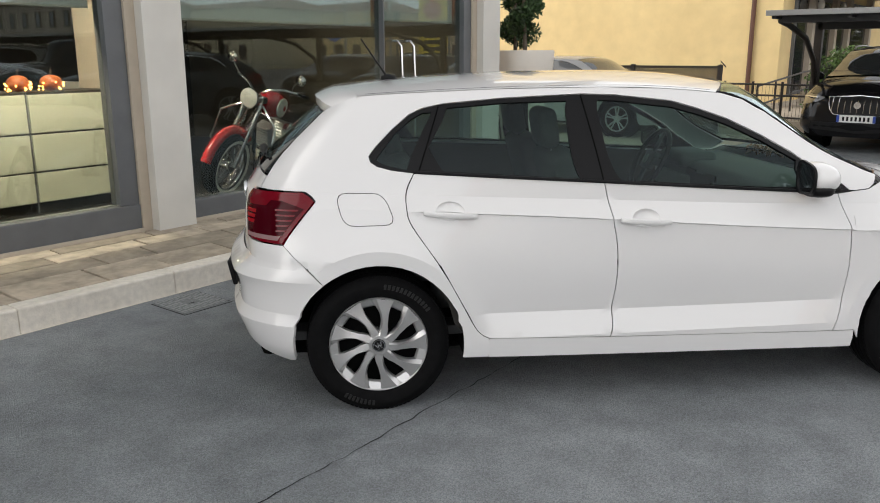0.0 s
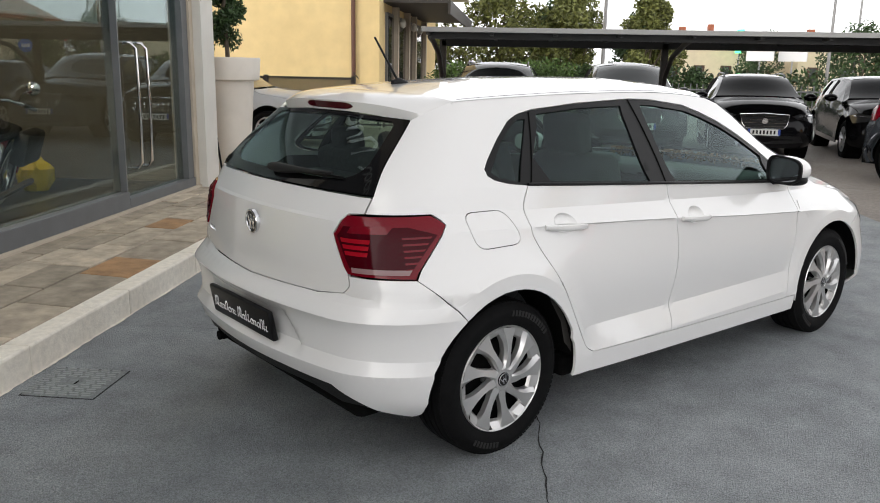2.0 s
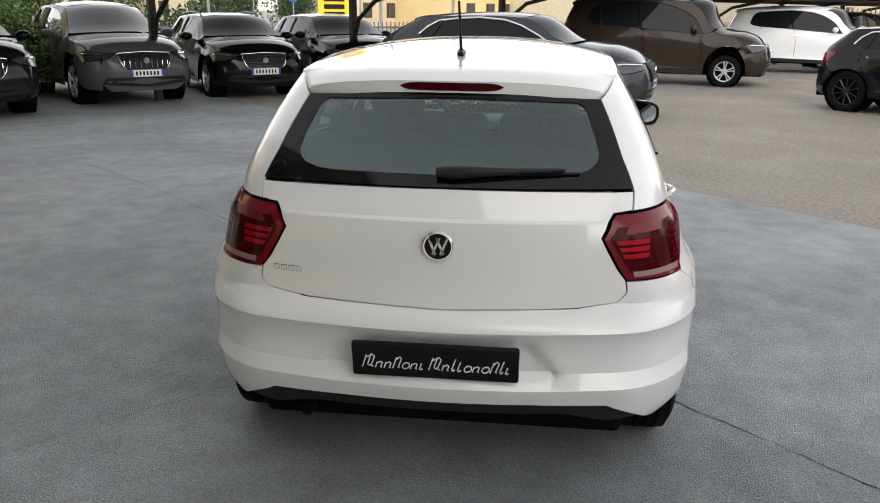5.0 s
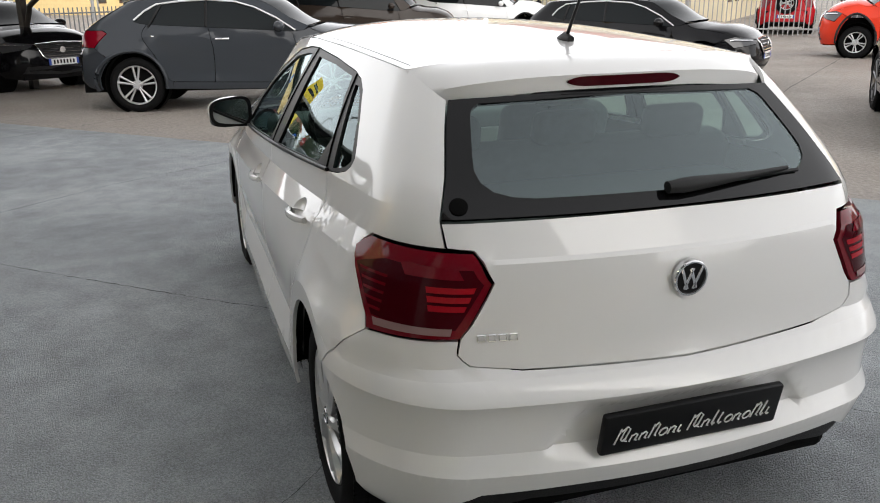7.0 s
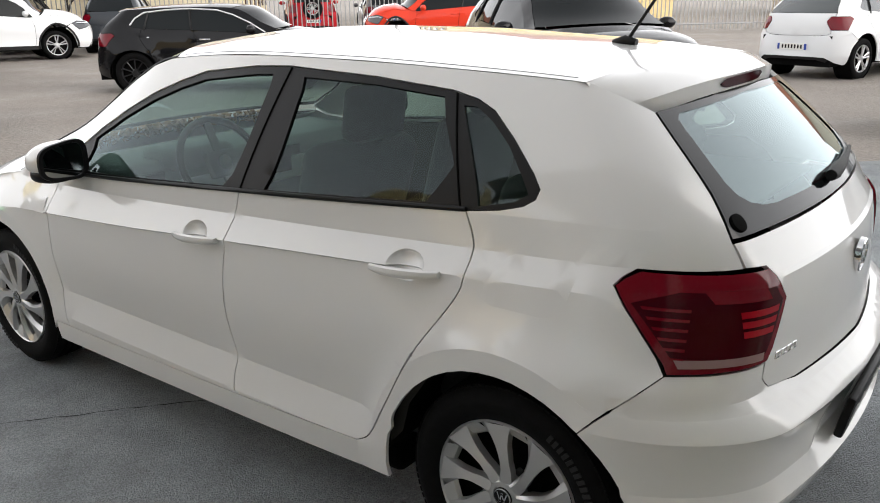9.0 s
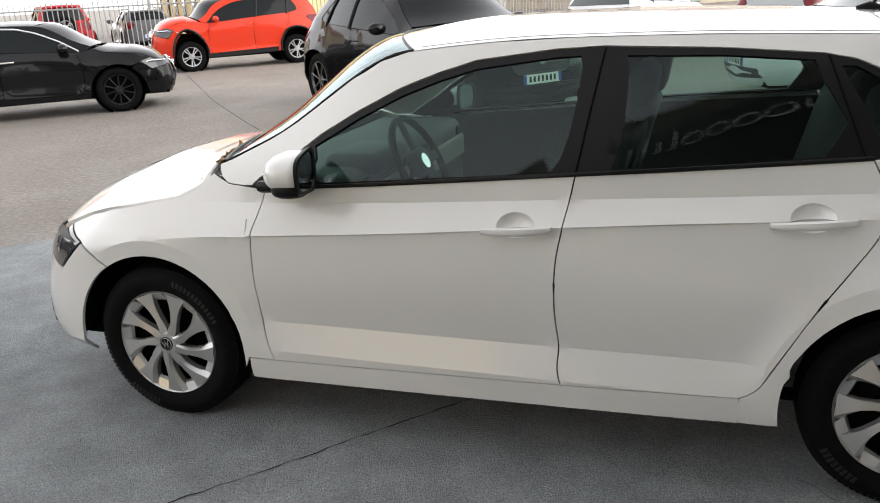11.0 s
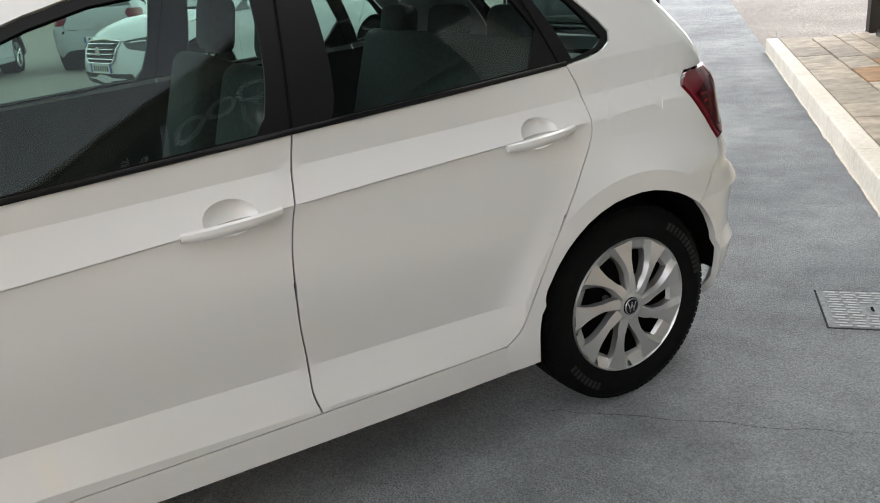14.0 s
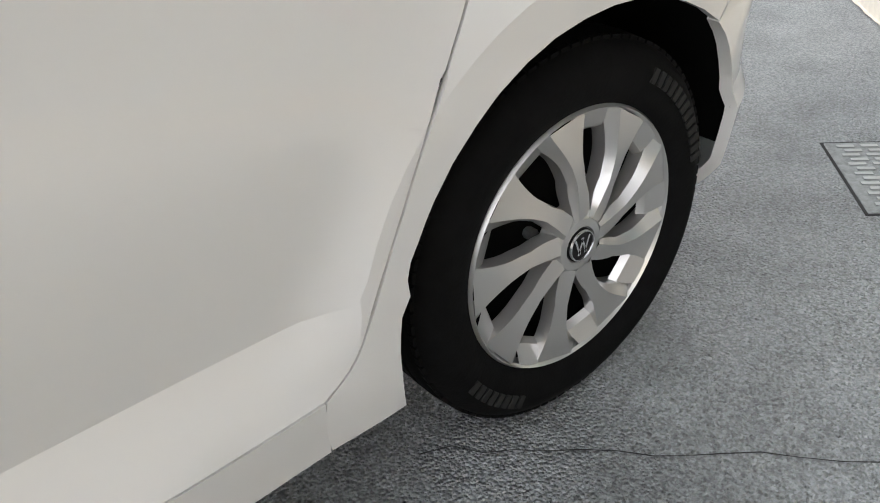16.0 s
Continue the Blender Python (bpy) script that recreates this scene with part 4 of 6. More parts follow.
tailgate = panel("tailgate", WHITE, polo, both(tg_half), creases=REAR_LINES[5:], gap=.0012, step=.04)
# rear pane with its printed black rim
pane_half = to_q(E((.0001, 1.030), (.603, 1.030), (.565, 1.12), (.525, 1.23), (.50, 1.286), (.0001, 1.302)))
hole_half = to_q(E((.0001, 1.066), (.36, 1.068), (.42, 1.073), (.462, 1.085), (.487, 1.105), (.494, 1.13), (.487, 1.16), (.458, 1.245), (.448, 1.262), (.425, 1.274), (.0001, 1.285)))
tg_rim = panel("pane_rim", BLACK_GLASS, tailgate, both(pane_half), holes=[both(hole_half)], gap=.002, step=.05, lift=.002)
panel("rear_pane", GLASS, tailgate, both(hole_half), gap=-.004, step=.06, lift=-.001, fold=0)

val = both(to_q(E((.0001, .350), (.30, .350), (.553, .342), (.68, .262), (.56, .262), (.42, .298), (.0001, .302))))
panel("rear_valance", BLACK_PLASTIC, polo, val, lift=-.012, gap=.001, step=.05)

# roof
ROOF_X = [-1.42, -1.34, -1.175, -.9, -.5, -.1, .2, .47]
ROOF_Z = [1.378, 1.39, 1.407, 1.427, 1.444, 1.447, 1.436, 1.398]


def roof_at(x, t):
    xe = min(max(x, -1.335), .28)
    ze, ye = rail_z(xe), levels(xe)[1][7]
    return (x, t * ye, ze + (smooth_at(x, ROOF_X, ROOF_Z) - ze) * (1 - abs(t) ** 2.5))


def roof_fn(u, v):
    t = math.sin((2 * v - 1) * math.pi / 2)
    x0, x1 = -1.385 + .05 * t * t, .47 - .19 * t * t
    return roof_at(x0 + (x1 - x0) * u, t)


roof = grid_ob("roof", roof_fn, 36, 40, WHITE, polo)
for sd in (1, -1):
    bm = tube_bm([roof_at(x, sd * .955) for x in np.arange(-1.30, .27, .06)], .0012, 6)
    part("roof_moulding", bm, BLACK_TRIM, roof)


def screen_fn(u, v):
    t = math.sin((2 * v - 1) * math.pi / 2)
    xe = .97 + (.28 - .97) * u
    ze, ye = rail_z(xe), levels(xe)[1][7]
    dz = (.005 + .036 * u) * (1 - abs(t) ** 2.5) + .02 * math.sin(math.pi * u) * (1 - t * t)
    return (xe + (.16 + .03 * u) * (1 - t * t), t * (ye - .004), ze + dz)


screen = grid_ob("windscreen", screen_fn, 16, 28, SIDE_GLASS, polo)
bm = bmesh.new()
for sd in (0, 1):
    tube_bm([Vector(screen_fn(i / 20, .002 + .996 * sd)) for i in range(21)], .006, 6, bm)
tube_bm([Vector(screen_fn(.0, i / 30)) for i in range(31)], .009, 6, bm)
tube_bm([Vector(screen_fn(.995, i / 30)) for i in range(31)], .006, 6, bm)
part("screen_seal", bm, BLACK_TRIM, screen, smooth=60)

# bonnet and the scuttle behind it
HOOD = ([1.0, 1.05, 1.158, 1.3, 1.482, 1.60, 1.715], [.974, .934, .883, .857, .823, .791, .747])


def hood_fn(u, v):
    t = math.sin((2 * v - 1) * math.pi / 2)
    xe = 1.012 + (1.715 - 1.012) * u
    ze = float(np.interp(xe, *HOOD))
    ye = end_at(q_side(xe, ze, True), ze, True)[1] - .003
    nose = end_at(q_end(abs(t) * .742, .727, True), .727, True)[0] if abs(t) < .999 else 1.715
    x0 = 1.012 + .20 * (1 - t * t)
    dz = float(np.interp(u, [0, .15, .5, .8, .93, 1], [.012, .054, .078, .050, .012, -.046]))
    return (x0 + (nose - x0) * u, t * ye, ze + dz * (1 - abs(t) ** 2.6))


grid_ob("bonnet", hood_fn, 24, 40, WHITE, polo, thick=.02)
grid_ob("scuttle", lambda u, v: (.96 + .13 * u + (.16 + .01 * u) * (1 - (2 * v - 1) ** 2), (2 * v - 1) * .74, .965 - .03 * u + .012 * (1 - (2 * v - 1) ** 2)), 4, 20, BLACK_PLASTIC, polo)
fb = both(to_q(E((.0001, .20), (.45, .20), (.60, .21)) + S((1.66, .225), (1.645, .30)) + arc(AXLE_F, ARCH + .002, 4, 58.5, 10) + S((1.529, .664), (1.591, .703), (1.733, .585)) + E((.55, .637), (.445, .69), (.45, .700), (.0001, .712)), True))
panel("front_bumper", WHITE, polo, fb, front=True, gap=.002, step=.05)
panel("front_grille", BLACK_PLASTIC, polo, both(to_q(E((.0001, .69), (.41, .685), (.50, .655), (.42, .64), (.0001, .64)), True)), front=True, lift=.004, gap=0, step=.05)
panel("lower_grille", BLACK_PLASTIC, polo, both(to_q(E((.0001, .42), (.42, .42), (.50, .30), (.0001, .28)), True)), front=True, lift=.004, gap=0, step=.05)
for sd in (1, -1):
    panel("fog_surround", BLACK_PLASTIC, polo, to_q(E((.665, .445), (.69, .44), (.745, .315), (.70, .30)), True), side=sd, front=True, lift=.004, gap=0, step=.05)

# roof spoiler with the high brake lamp
def spoiler_fn(u, v):
    t = math.sin((2 * v - 1) * math.pi / 2)
    w = 1 - abs(t) ** 6
    top = Vector(roof_at(-1.383 + .05 * t * t, t))
    tail = Vector((-1.535 + .075 * t * t + .075 * abs(t) ** 14, t * .552, 1.340 - .036 * abs(t) ** 3 - .016 * abs(t) ** 14))
    under = Vector((-1.531 + .075 * t * t + .06 * abs(t) ** 14, t * .546, 1.301 - .045 * abs(t) ** 3))
    inner = Vector((-1.46 + .06 * t * t, t * .50, 1.296 - .030 * abs(t) ** 3))
    if u < .5:
        s = u / .5
        p = top.lerp(tail, s)
        p.z += .012 * math.sin(math.pi * s) * w
        return p
    return tail.lerp(under, (u - .5) / .2) if u < .7 else under.lerp(inner, (u - .7) / .3)


spoiler = grid_ob("roof_spoiler", spoiler_fn, 20, 40, WHITE, polo, smooth=40)
grid_ob("high_brake_lamp", lambda u, v: (-1.5385 + .075 * ((2 * v - 1) * .33) ** 2 + .003 * u, (2 * v - 1) * .178, 1.3215 + (.0135 - .027 * u) * (1 - abs(2 * v - 1) ** 9)), 4, 36, DARK_RED, spoiler, label="dark red high brake lamp")

# ---- wheels ----
def ring_bm():
    """Outer ring and hub of the wheel cover, outward along +y."""
    bm = lathe_bm([(.203, -.022), (.206, -.005), (.210, .0), (.2135, -.006), (.2145, -.03)], 72)
    return lathe_bm([(.060, -.03), (.054, -.004), (.042, .003), (.030, .004), (.028, .0), (.0005, .0)], 40, bm=bm)


def blade_bm():
    """One swept blade of the cover: a broad face, a steep flank, and the sloped facet that joins it to the next blade at the rim."""
    bm = bmesh.new()
    rows = []
    for i in range(15):
        s = i / 14
        r = .044 + (.208 - .044) * s
        a = .30 * (1 - s) ** 1.3
        w = float(np.interp(s, [0, .15, .35, .6, .82, 1], [.40, .26, .140, .138, .195, .250]))
        ridge = a - w * (.62 - .15 * s)
        h = .006 * (1 - s) ** 2 + .003 * math.sin(math.pi * s)
        rows.append([(r * math.cos(g), k - .003, r * math.sin(g)) for g, k in ((a - w, h - .013 * min(s * 4, 1)), (ridge, h + .002), (a + w, h - .004))])
    vs = [[bm.verts.new(p) for p in row] for row in rows]
    deep = [[bm.verts.new((p[0] * .985, p[1] - .024, p[2] * .985)) for p in (row[0], row[2])] for row in rows]
    for i in range(14):
        for j in (0, 1):
            bm.faces.new((vs[i][j], vs[i][j + 1], vs[i + 1][j + 1], vs[i + 1][j]))
        bm.faces.new((vs[i][0], vs[i + 1][0], deep[i + 1][0], deep[i][0]))
        bm.faces.new((vs[i][2], deep[i][1], deep[i + 1][1], vs[i + 1][2]))
    tip = []
    for r, y in ((.172, -.030), (.179, -.018), (.208, -.004)):
        s = (r - .044) / .164
        a = .30 * max(1 - s, 0) ** 1.3
        w = float(np.interp(s, [.6, .82, 1], [.138, .195, .250]))
        nxt = a + 2 * math.pi / 9 - w
        tip.append([bm.verts.new((r * math.cos(g), y, r * math.sin(g))) for g in (a + w - .01, nxt + .01)])
    for A, B in zip(tip, tip[1:]):
        bm.faces.new((A[0], A[1], B[1], B[0]))
    bmesh.ops.recalc_face_normals(bm, faces=bm.faces)
    return bm


def tyre_bm(r=.311, rim=.207, w=.185, n=72):
    """A tyre with three grooves and shoulder blocks; outer side at y about 0."""
    prof = [(rim - .004, -.03), (rim + .004, -.008), (rim + .014, -.001), (rim + .03, .006), (rim + .055, .011), (rim + (r - rim) * .62, .009), (r - .022, -.003), (r - .010, -.012), (r - .003, -.024)]
    for g in (.30, .5, .70):
        y = -w * g
        prof += [(r, y + .006), (r - .008, y + .004), (r - .008, y - .004), (r, y - .006)]
    prof += [(r - .003, -w + .012), (r - .02, -w - .002), (rim + .03, -w - .01), (rim, -w + .02)]
    bm = lathe_bm(prof, n)
    for k in range(96):                                   # blocks on the shoulder
        a = 2 * math.pi * k / 96
        c, s = math.cos(a), math.sin(a)
        vs = [bm.verts.new((x * c + z * s, y, z * c - x * s)) for x in (r - .016, r - .0042) for y in (-.030, -.0125) for z in (-.0075, .0075)]
        for f in ((4, 5, 7, 6), (0, 1, 5, 4), (2, 6, 7, 3), (0, 4, 6, 2), (1, 3, 7, 5)):
            bm.faces.new([vs[i] for i in f])
    return bm


def polo_wheel():
    w = new("wheel")
    tyre = part("tyre", tyre_bm(), RUBBER, w, "black rubber tyre", smooth=30)
    bm = bmesh.new()
    for start, count, rad in ((.55, 8, .264), (.2 + math.pi, 13, .264)):      # raised marks on the tyre's side
        for k in range(count):
            a = start + k * .068
            n0 = len(bm.verts)
            box_bm(rad - .011, rad + .011, .0095, .0125, -.0055, .0055, bm=bm)
            bm.verts.ensure_lookup_table()
            bmesh.ops.rotate(bm, verts=[bm.verts[i] for i in range(n0, len(bm.verts))], cent=(0, 0, 0), matrix=Matrix.Rotation(a, 3, "Y"))
    tagged(part("sidewall_lettering", bm, material("worn_tyre_lettering", (.008, .008, .008), .8), w), kind="stuff")
    part("cover_ring", ring_bm(), SILVER, w, "silver ring and hub of the wheel cover", smooth=25)
    blade = part("cover_blade", blade_bm(), SILVER, w, smooth=20)
    for k in range(1, 9):
        b = new("cover_blade", blade.data)
        b.parent = w
        b.matrix_local = pose(0, 0, 0, 0, 40 * k, 0)
    part("hub_badge", lathe_bm([(.0275, -.004), (.0275, .004), (.025, .006), (.0003, .006)], 32), BLACK_TRIM, w, smooth=30)
    ring = lathe_bm([(.0258, .005), (.0250, .0085), (.0232, .0085), (.0222, .005)], 32)
    for dx, tilt in ((-.0098, -.35), (-.0034, .35), (.0034, -.35), (.0098, .35)):
        n0 = len(ring.verts)
        box_bm(-.0018, .0018, .005, .0078, -.015, .015, bm=ring)
        ring.verts.ensure_lookup_table()
        vs = [ring.verts[i] for i in range(n0, len(ring.verts))]
        bmesh.ops.rotate(ring, verts=vs, cent=(0, 0, 0), matrix=Matrix.Rotation(tilt, 3, "Y"))
        bmesh.ops.translate(ring, verts=vs, vec=(dx, 0, 0))
    part("badge_ring", ring, CHROME, w, smooth=30)
    part("steel_rim", lathe_bm([(.206, -.02), (.198, -.05), (.17, -.06), (.10, -.055), (.0005, -.05)], 48), DARK, w, smooth=40)
    for a in (.4, 1.9, 3.1, 4.4, 5.6):
        part("wheel_bolt", lathe_bm([(.010, -.058), (.010, -.038), (.0005, -.038)], 8), GREY_PLASTIC, w, m=pose(.06 * math.cos(a), 0, .06 * math.sin(a)))
    return w


first = polo_wheel()
first.parent = polo
first.matrix_local = pose(AXLE_R, .830, HUB_Z)
for x, sd, turn in ((AXLE_F, 1, 14), (AXLE_R, -1, 25), (AXLE_F, -1, 5)):
    w = copy_thing(first, pose(x, sd * (.846 if x > 0 else .830), HUB_Z, 0, turn, 0 if sd > 0 else 180))
def lip(ax, a):
    """Half width of the body at the edge of a wheel arch."""
    x, z = ax + ARCH * math.cos(a), HUB_Z + ARCH * math.sin(a)
    fr = ax > 0
    return end_at(q_side(x, z, fr), z, fr)[1]


for sd in (1, -1):
    for ax in (AXLE_R, AXLE_F):
        bm = bmesh.new()
        rows = []
        for i in range(25):
            a = radians(3 + 174 * i / 24)
            rows.append([bm.verts.new((ax + r * math.cos(a), sd * y, HUB_Z + r * math.sin(a))) for r, y in ((.366, lip(ax, a) - .012), (.378, lip(ax, a) - .03), (.385, .58), (.10, .56))])
        for A, B in zip(rows, rows[1:]):
            for j in range(3):
                bm.faces.new((A[j], A[j + 1], B[j + 1], B[j]))
        part("wheel_liner", bm, DARK, polo, smooth=40)

DOOR_TRIM = material("beige_grey_door_trim", (.024, .022, .019), .75, vary=.1, scale=30)
# dark shell behind the joints, floor and inner walls
for sd in (1, -1):
    inner = to_q(S((-.86, .30), (-.86, .26), (.88, .25), (.94, .42), (.97, .55)) + S((.94, .90), (.80, .925), (-.30, .985), (-1.10, 1.03), (-1.35, 1.05), (-1.45, .97), (-1.45, .80), (-1.05, .68)))
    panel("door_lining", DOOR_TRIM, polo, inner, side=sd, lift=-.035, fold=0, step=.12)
bm = box_bm(-1.80, 1.90, -.62, .62, .20, .30, .03)
box_bm(-.90, .88, -.80, .80, .215, .30, .02, bm)
part("underbody", bm, DARK, polo)
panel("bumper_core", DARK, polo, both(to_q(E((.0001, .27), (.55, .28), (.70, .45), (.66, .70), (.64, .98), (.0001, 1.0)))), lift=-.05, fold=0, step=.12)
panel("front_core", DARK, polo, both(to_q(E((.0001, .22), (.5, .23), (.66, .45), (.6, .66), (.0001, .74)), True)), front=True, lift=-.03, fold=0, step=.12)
bm = tube_bm([(-1.86, .45, .255), (-1.60, .45, .25)], .022, 12)
part("exhaust_pipe", bm, DARK, polo, smooth=60)

# ---- cabin ----
HEADLINER = material("pale_grey_headlining", (.42, .42, .40), .95, vary=.05, scale=50)
grid_ob("headlining", lambda u, v: Vector(roof_fn(u, .03 + .94 * v)) - Vector((0, 0, .03)), 12, 12, HEADLINER, polo)
part("cabin_floor", box_bm(-1.72, 1.0, -.70, .70, .30, .34), GREY_PLASTIC, polo)
part("parcel_shelf", box_bm(-1.62, -1.22, -.56, .56, .965, .985, .008), GREY_PLASTIC, polo)
dash = part("dashboard", box_bm(.52, .98, -.70, .70, .55, .945, .06, seg=3), GREY_PLASTIC, polo, smooth=40)
for y in (.60, .12, -.12, -.60):
    part("air_vent", box_bm(.500, .512, y - .06, y + .06, .872, .915, .006), BLACK_TRIM, dash)
part("dash_band", box_bm(.505, .53, -.66, .66, .76, .862, .012), LIGHT_TRIM, dash, "pale dashboard band")
part("screen_unit", box_bm(.500, .515, -.12, .12, .80, .90, .004), BLACK_TRIM, dash)
part("instrument_hood", box_bm(.47, .70, .20, .52, .90, .99, .04, seg=3), GREY_PLASTIC, dash, smooth=40)
wheel_m = pose(.36, .37, .93, 0, -64, 0)
ring = [(.185 * math.cos(a), .185 * math.sin(a), 0) for a in np.arange(0, 6.28, .2)]
sw = part("steering_wheel", tube_bm(ring, .015, 8, closed=True), BLACK_TRIM, polo, m=wheel_m, smooth=60)
bm = box_bm(-.055, .055, -.07, .07, -.02, .02, .015)
box_bm(-.18, .18, -.018, .018, -.008, .008, .005, bm)
box_bm(-.02, .02, -.18, 0, -.008, .008, .005, bm)
part("wheel_boss", bm, GREY_PLASTIC, sw, smooth=40)
part("boss_badge", lathe_bm([(.03, .02), (.03, .024), (.001, .024)], 24, "z"), CHROME, sw)


def seat(x, y, w, name):
    s = new(name)
    s.parent = polo
    part("seat_base", box_bm(x - .25, x + .25, y - w, y + w, .38, .58, .06, seg=3), CLOTH, s, smooth=40)
    back = box_bm(-.07, .07, -w, w, 0, .60, .05, seg=3)
    part("seat_back", back, CLOTH, s, smooth=40, m=pose(x - .24, y, .52, 0, -16, 0))
    return s


for y in (.36, -.36):
    s = seat(.0, y, .24, "front_seat")
    part("head_rest", box_bm(-.045, .045, -.13, .13, 0, .19, .04, seg=3), CLOTH, s, smooth=40, m=pose(-.44, y, 1.10, 0, -10, 0))
    part("rest_post", tube_bm([(-.425, y - .05, 1.04), (-.435, y - .05, 1.13)], .006), CHROME, s)
    part("rest_post", tube_bm([(-.425, y + .05, 1.04), (-.435, y + .05, 1.13)], .006), CHROME, s)
s = seat(-.78, 0, .62, "rear_bench")
for y in (.40, 0, -.40):
    part("head_rest", box_bm(-.04, .04, -.11, .11, 0, .12, .035, seg=3), CLOTH, s, smooth=40, m=pose(-1.17, y, 1.075, 0, -10, 0))
part("inner_mirror", box_bm(.36, .385, -.11, .11, 1.27, 1.33, .012), BLACK_TRIM, polo)

# ---- outside fittings ----
for sd in (1, -1):
    for hx, hz in HANDLES:
        rows = []
        bm = bmesh.new()
        for i in range(15):
            s = i / 14
            x = hx - .112 + .224 * s
            z = hz - .012 - .066 * (x - hx)
            out = .004 + .030 * min(1, math.sin(math.pi * min(max(s, .02), .98)) ** .5)
            h = .0135 * (.55 + .45 * math.sin(math.pi * min(max(s, .04), .96)) ** .4)
            y = side_y(hx - .12, hz) * (1 - s) + side_y(hx + .12, hz) * s
            rows.append([bm.verts.new((x, sd * (y + out + dy), z + dz)) for dy, dz in ((-.018, -h * .6), (-.006, -h), (0, -h * .6), (.002, 0), (0, h * .7), (-.008, h), (-.018, h * .6))])
        for A, B in zip(rows, rows[1:]):
            for j in range(7):
                bm.faces.new((A[j], A[(j + 1) % 7], B[(j + 1) % 7], B[j]))
        bm.faces.new(rows[0])
        bm.faces.new(rows[-1])
        bmesh.ops.recalc_face_normals(bm, faces=bm.faces)
        part("door_handle", bm, WHITE, polo, smooth=45)
    # trim blade on the front wing
    panel("wing_blade", WHITE, polo, to_q(S((1.015, .800), (.915, .766), (.842, .770), (.842, .826), (.93, .818))), side=sd, lift=.003, gap=0, fold=.004, step=.03)
    # door mirror
    m = part("mirror_foot", box_bm(-.06, .06, -.05, .09, -.02, .02, .015, seg=2), BLACK_TRIM, polo, smooth=40, m=pose(.665, sd * .87, .953, 12 * sd, 0, 0))
    bm = bmesh.new()
    bmesh.ops.create_uvsphere(bm, u_segments=28, v_segments=18, radius=1)
    for v in bm.verts:
        x, y, z = v.co
        c = lambda t, k: math.copysign(abs(t) ** k, t)
        v.co = (.092 * c(x, .85) if x > 0 else max(.11 * x, -.036), .100 * c(y, .82), (.070 * c(z, .85) if z > 0 else .060 * c(z, .9)) * (1 - .16 * y * sd))
    part("mirror_cap", bm, WHITE, polo, smooth=60, m=pose(.60, sd * .916, 1.008, 0, 0, 10 * sd))
    bm = bmesh.new()
    bmesh.ops.create_uvsphere(bm, u_segments=24, v_segments=12, radius=1)
    for v in bm.verts:
        x, y, z = v.co
        c = lambda t, k: math.copysign(abs(t) ** k, t)
        v.co = (.070 * c(x, .85) if x > 0 else max(.08 * x, -.037), .094 * c(y, .7), .034 * c(z, .7) - .040)
    part("mirror_base", bm, BLACK_TRIM, polo, smooth=60, m=pose(.600, sd * .916, 1.008, 0, 0, 10 * sd))
    oval = [(.1035 * math.copysign(abs(math.cos(a)) ** .55, math.cos(a)), .070 * math.copysign(abs(math.sin(a)) ** .6, math.sin(a)) * (1 - .15 * math.copysign(abs(math.cos(a)) ** .55, math.cos(a)) * sd) + .002) for a in np.arange(0, 6.28, .157)]
    vs = [(x0, y * k, z * k) for x0, k in ((.0, 1.0), (-.010, .99), (-.010, .84), (-.004, .82)) for y, z in oval]
    n = len(oval)
    rim = mesh_ob("mirror_rim", vs, [(j * n + i, j * n + (i + 1) % n, (j + 1) * n + (i + 1) % n, (j + 1) * n + i) for j in range(3) for i in range(n)], BLACK_TRIM, polo, 30, m=pose(.60, sd * .916, 1.008, 0, 0, 10 * sd) @ pose(-.035, 0, 0))
    mesh_ob("mirror_pane", [(-.005, y * .825, z * .825) for y, z in oval], [tuple(range(n))], MIRROR, rim)
# aerial
part("aerial_foot", tube_bm([(-1.13, 0, 1.408), (-1.17, 0, 1.416), (-1.205, 0, 1.41)], [.012, .018, .012], 10), BLACK_TRIM, polo, smooth=60)
part("aerial", tube_bm([(-1.175, 0, 1.418), (-1.30, 0, 1.60)], [.006, .0045], 8), BLACK_TRIM, polo, smooth=60)


def on_rear(y, z, lift):
    return shell_point(q_end(y, z), z, False, lift)


# rear wiper
pts = [on_rear(-.38 + .40 * s, 1.075 - .012 * s, .022) for s in np.linspace(0, 1, 9)]
wiper = part("rear_wiper", tube_bm(pts, [.006, .007, .008, .010, .013, .016, .019, .021, .016], 8), BLACK_PLASTIC, polo, smooth=50)
part("wiper_blade", tube_bm([on_rear(-.43 + .38 * s, 1.072, .008) for s in np.linspace(0, 1, 7)], .006, 6), BLACK_TRIM, wiper)
# small round black cap inside the lower corner of the rear pane
c = on_rear(.556, 1.058, .002)
part("pane_cap", lathe_bm([(.024, -.006), (.023, .003), (.019, .004), (.0005, .004)], 28), DARK, tailgate, smooth=30, m=Matrix.Translation(c) @ pose(0, 0, 0, 0, 0, 78) @ pose(0, 0, 0, 41, 0, 0))
# round badge
c = on_rear(0.0005, .866, .0)
badge = part("rear_badge", lathe_bm([(.047, .0), (.047, .010), (.044, .013), (.0005, .013)], 48), BLACK_TRIM, polo, smooth=30, m=Matrix.Translation(c) @ pose(0, 0, 0, 0, 0, 90) @ pose(0, 0, 0, -4, 0, 0))
bm = lathe_bm([(.049, .0), (.0485, .014), (.046, .017), (.042, .017), (.040, .011)], 48)
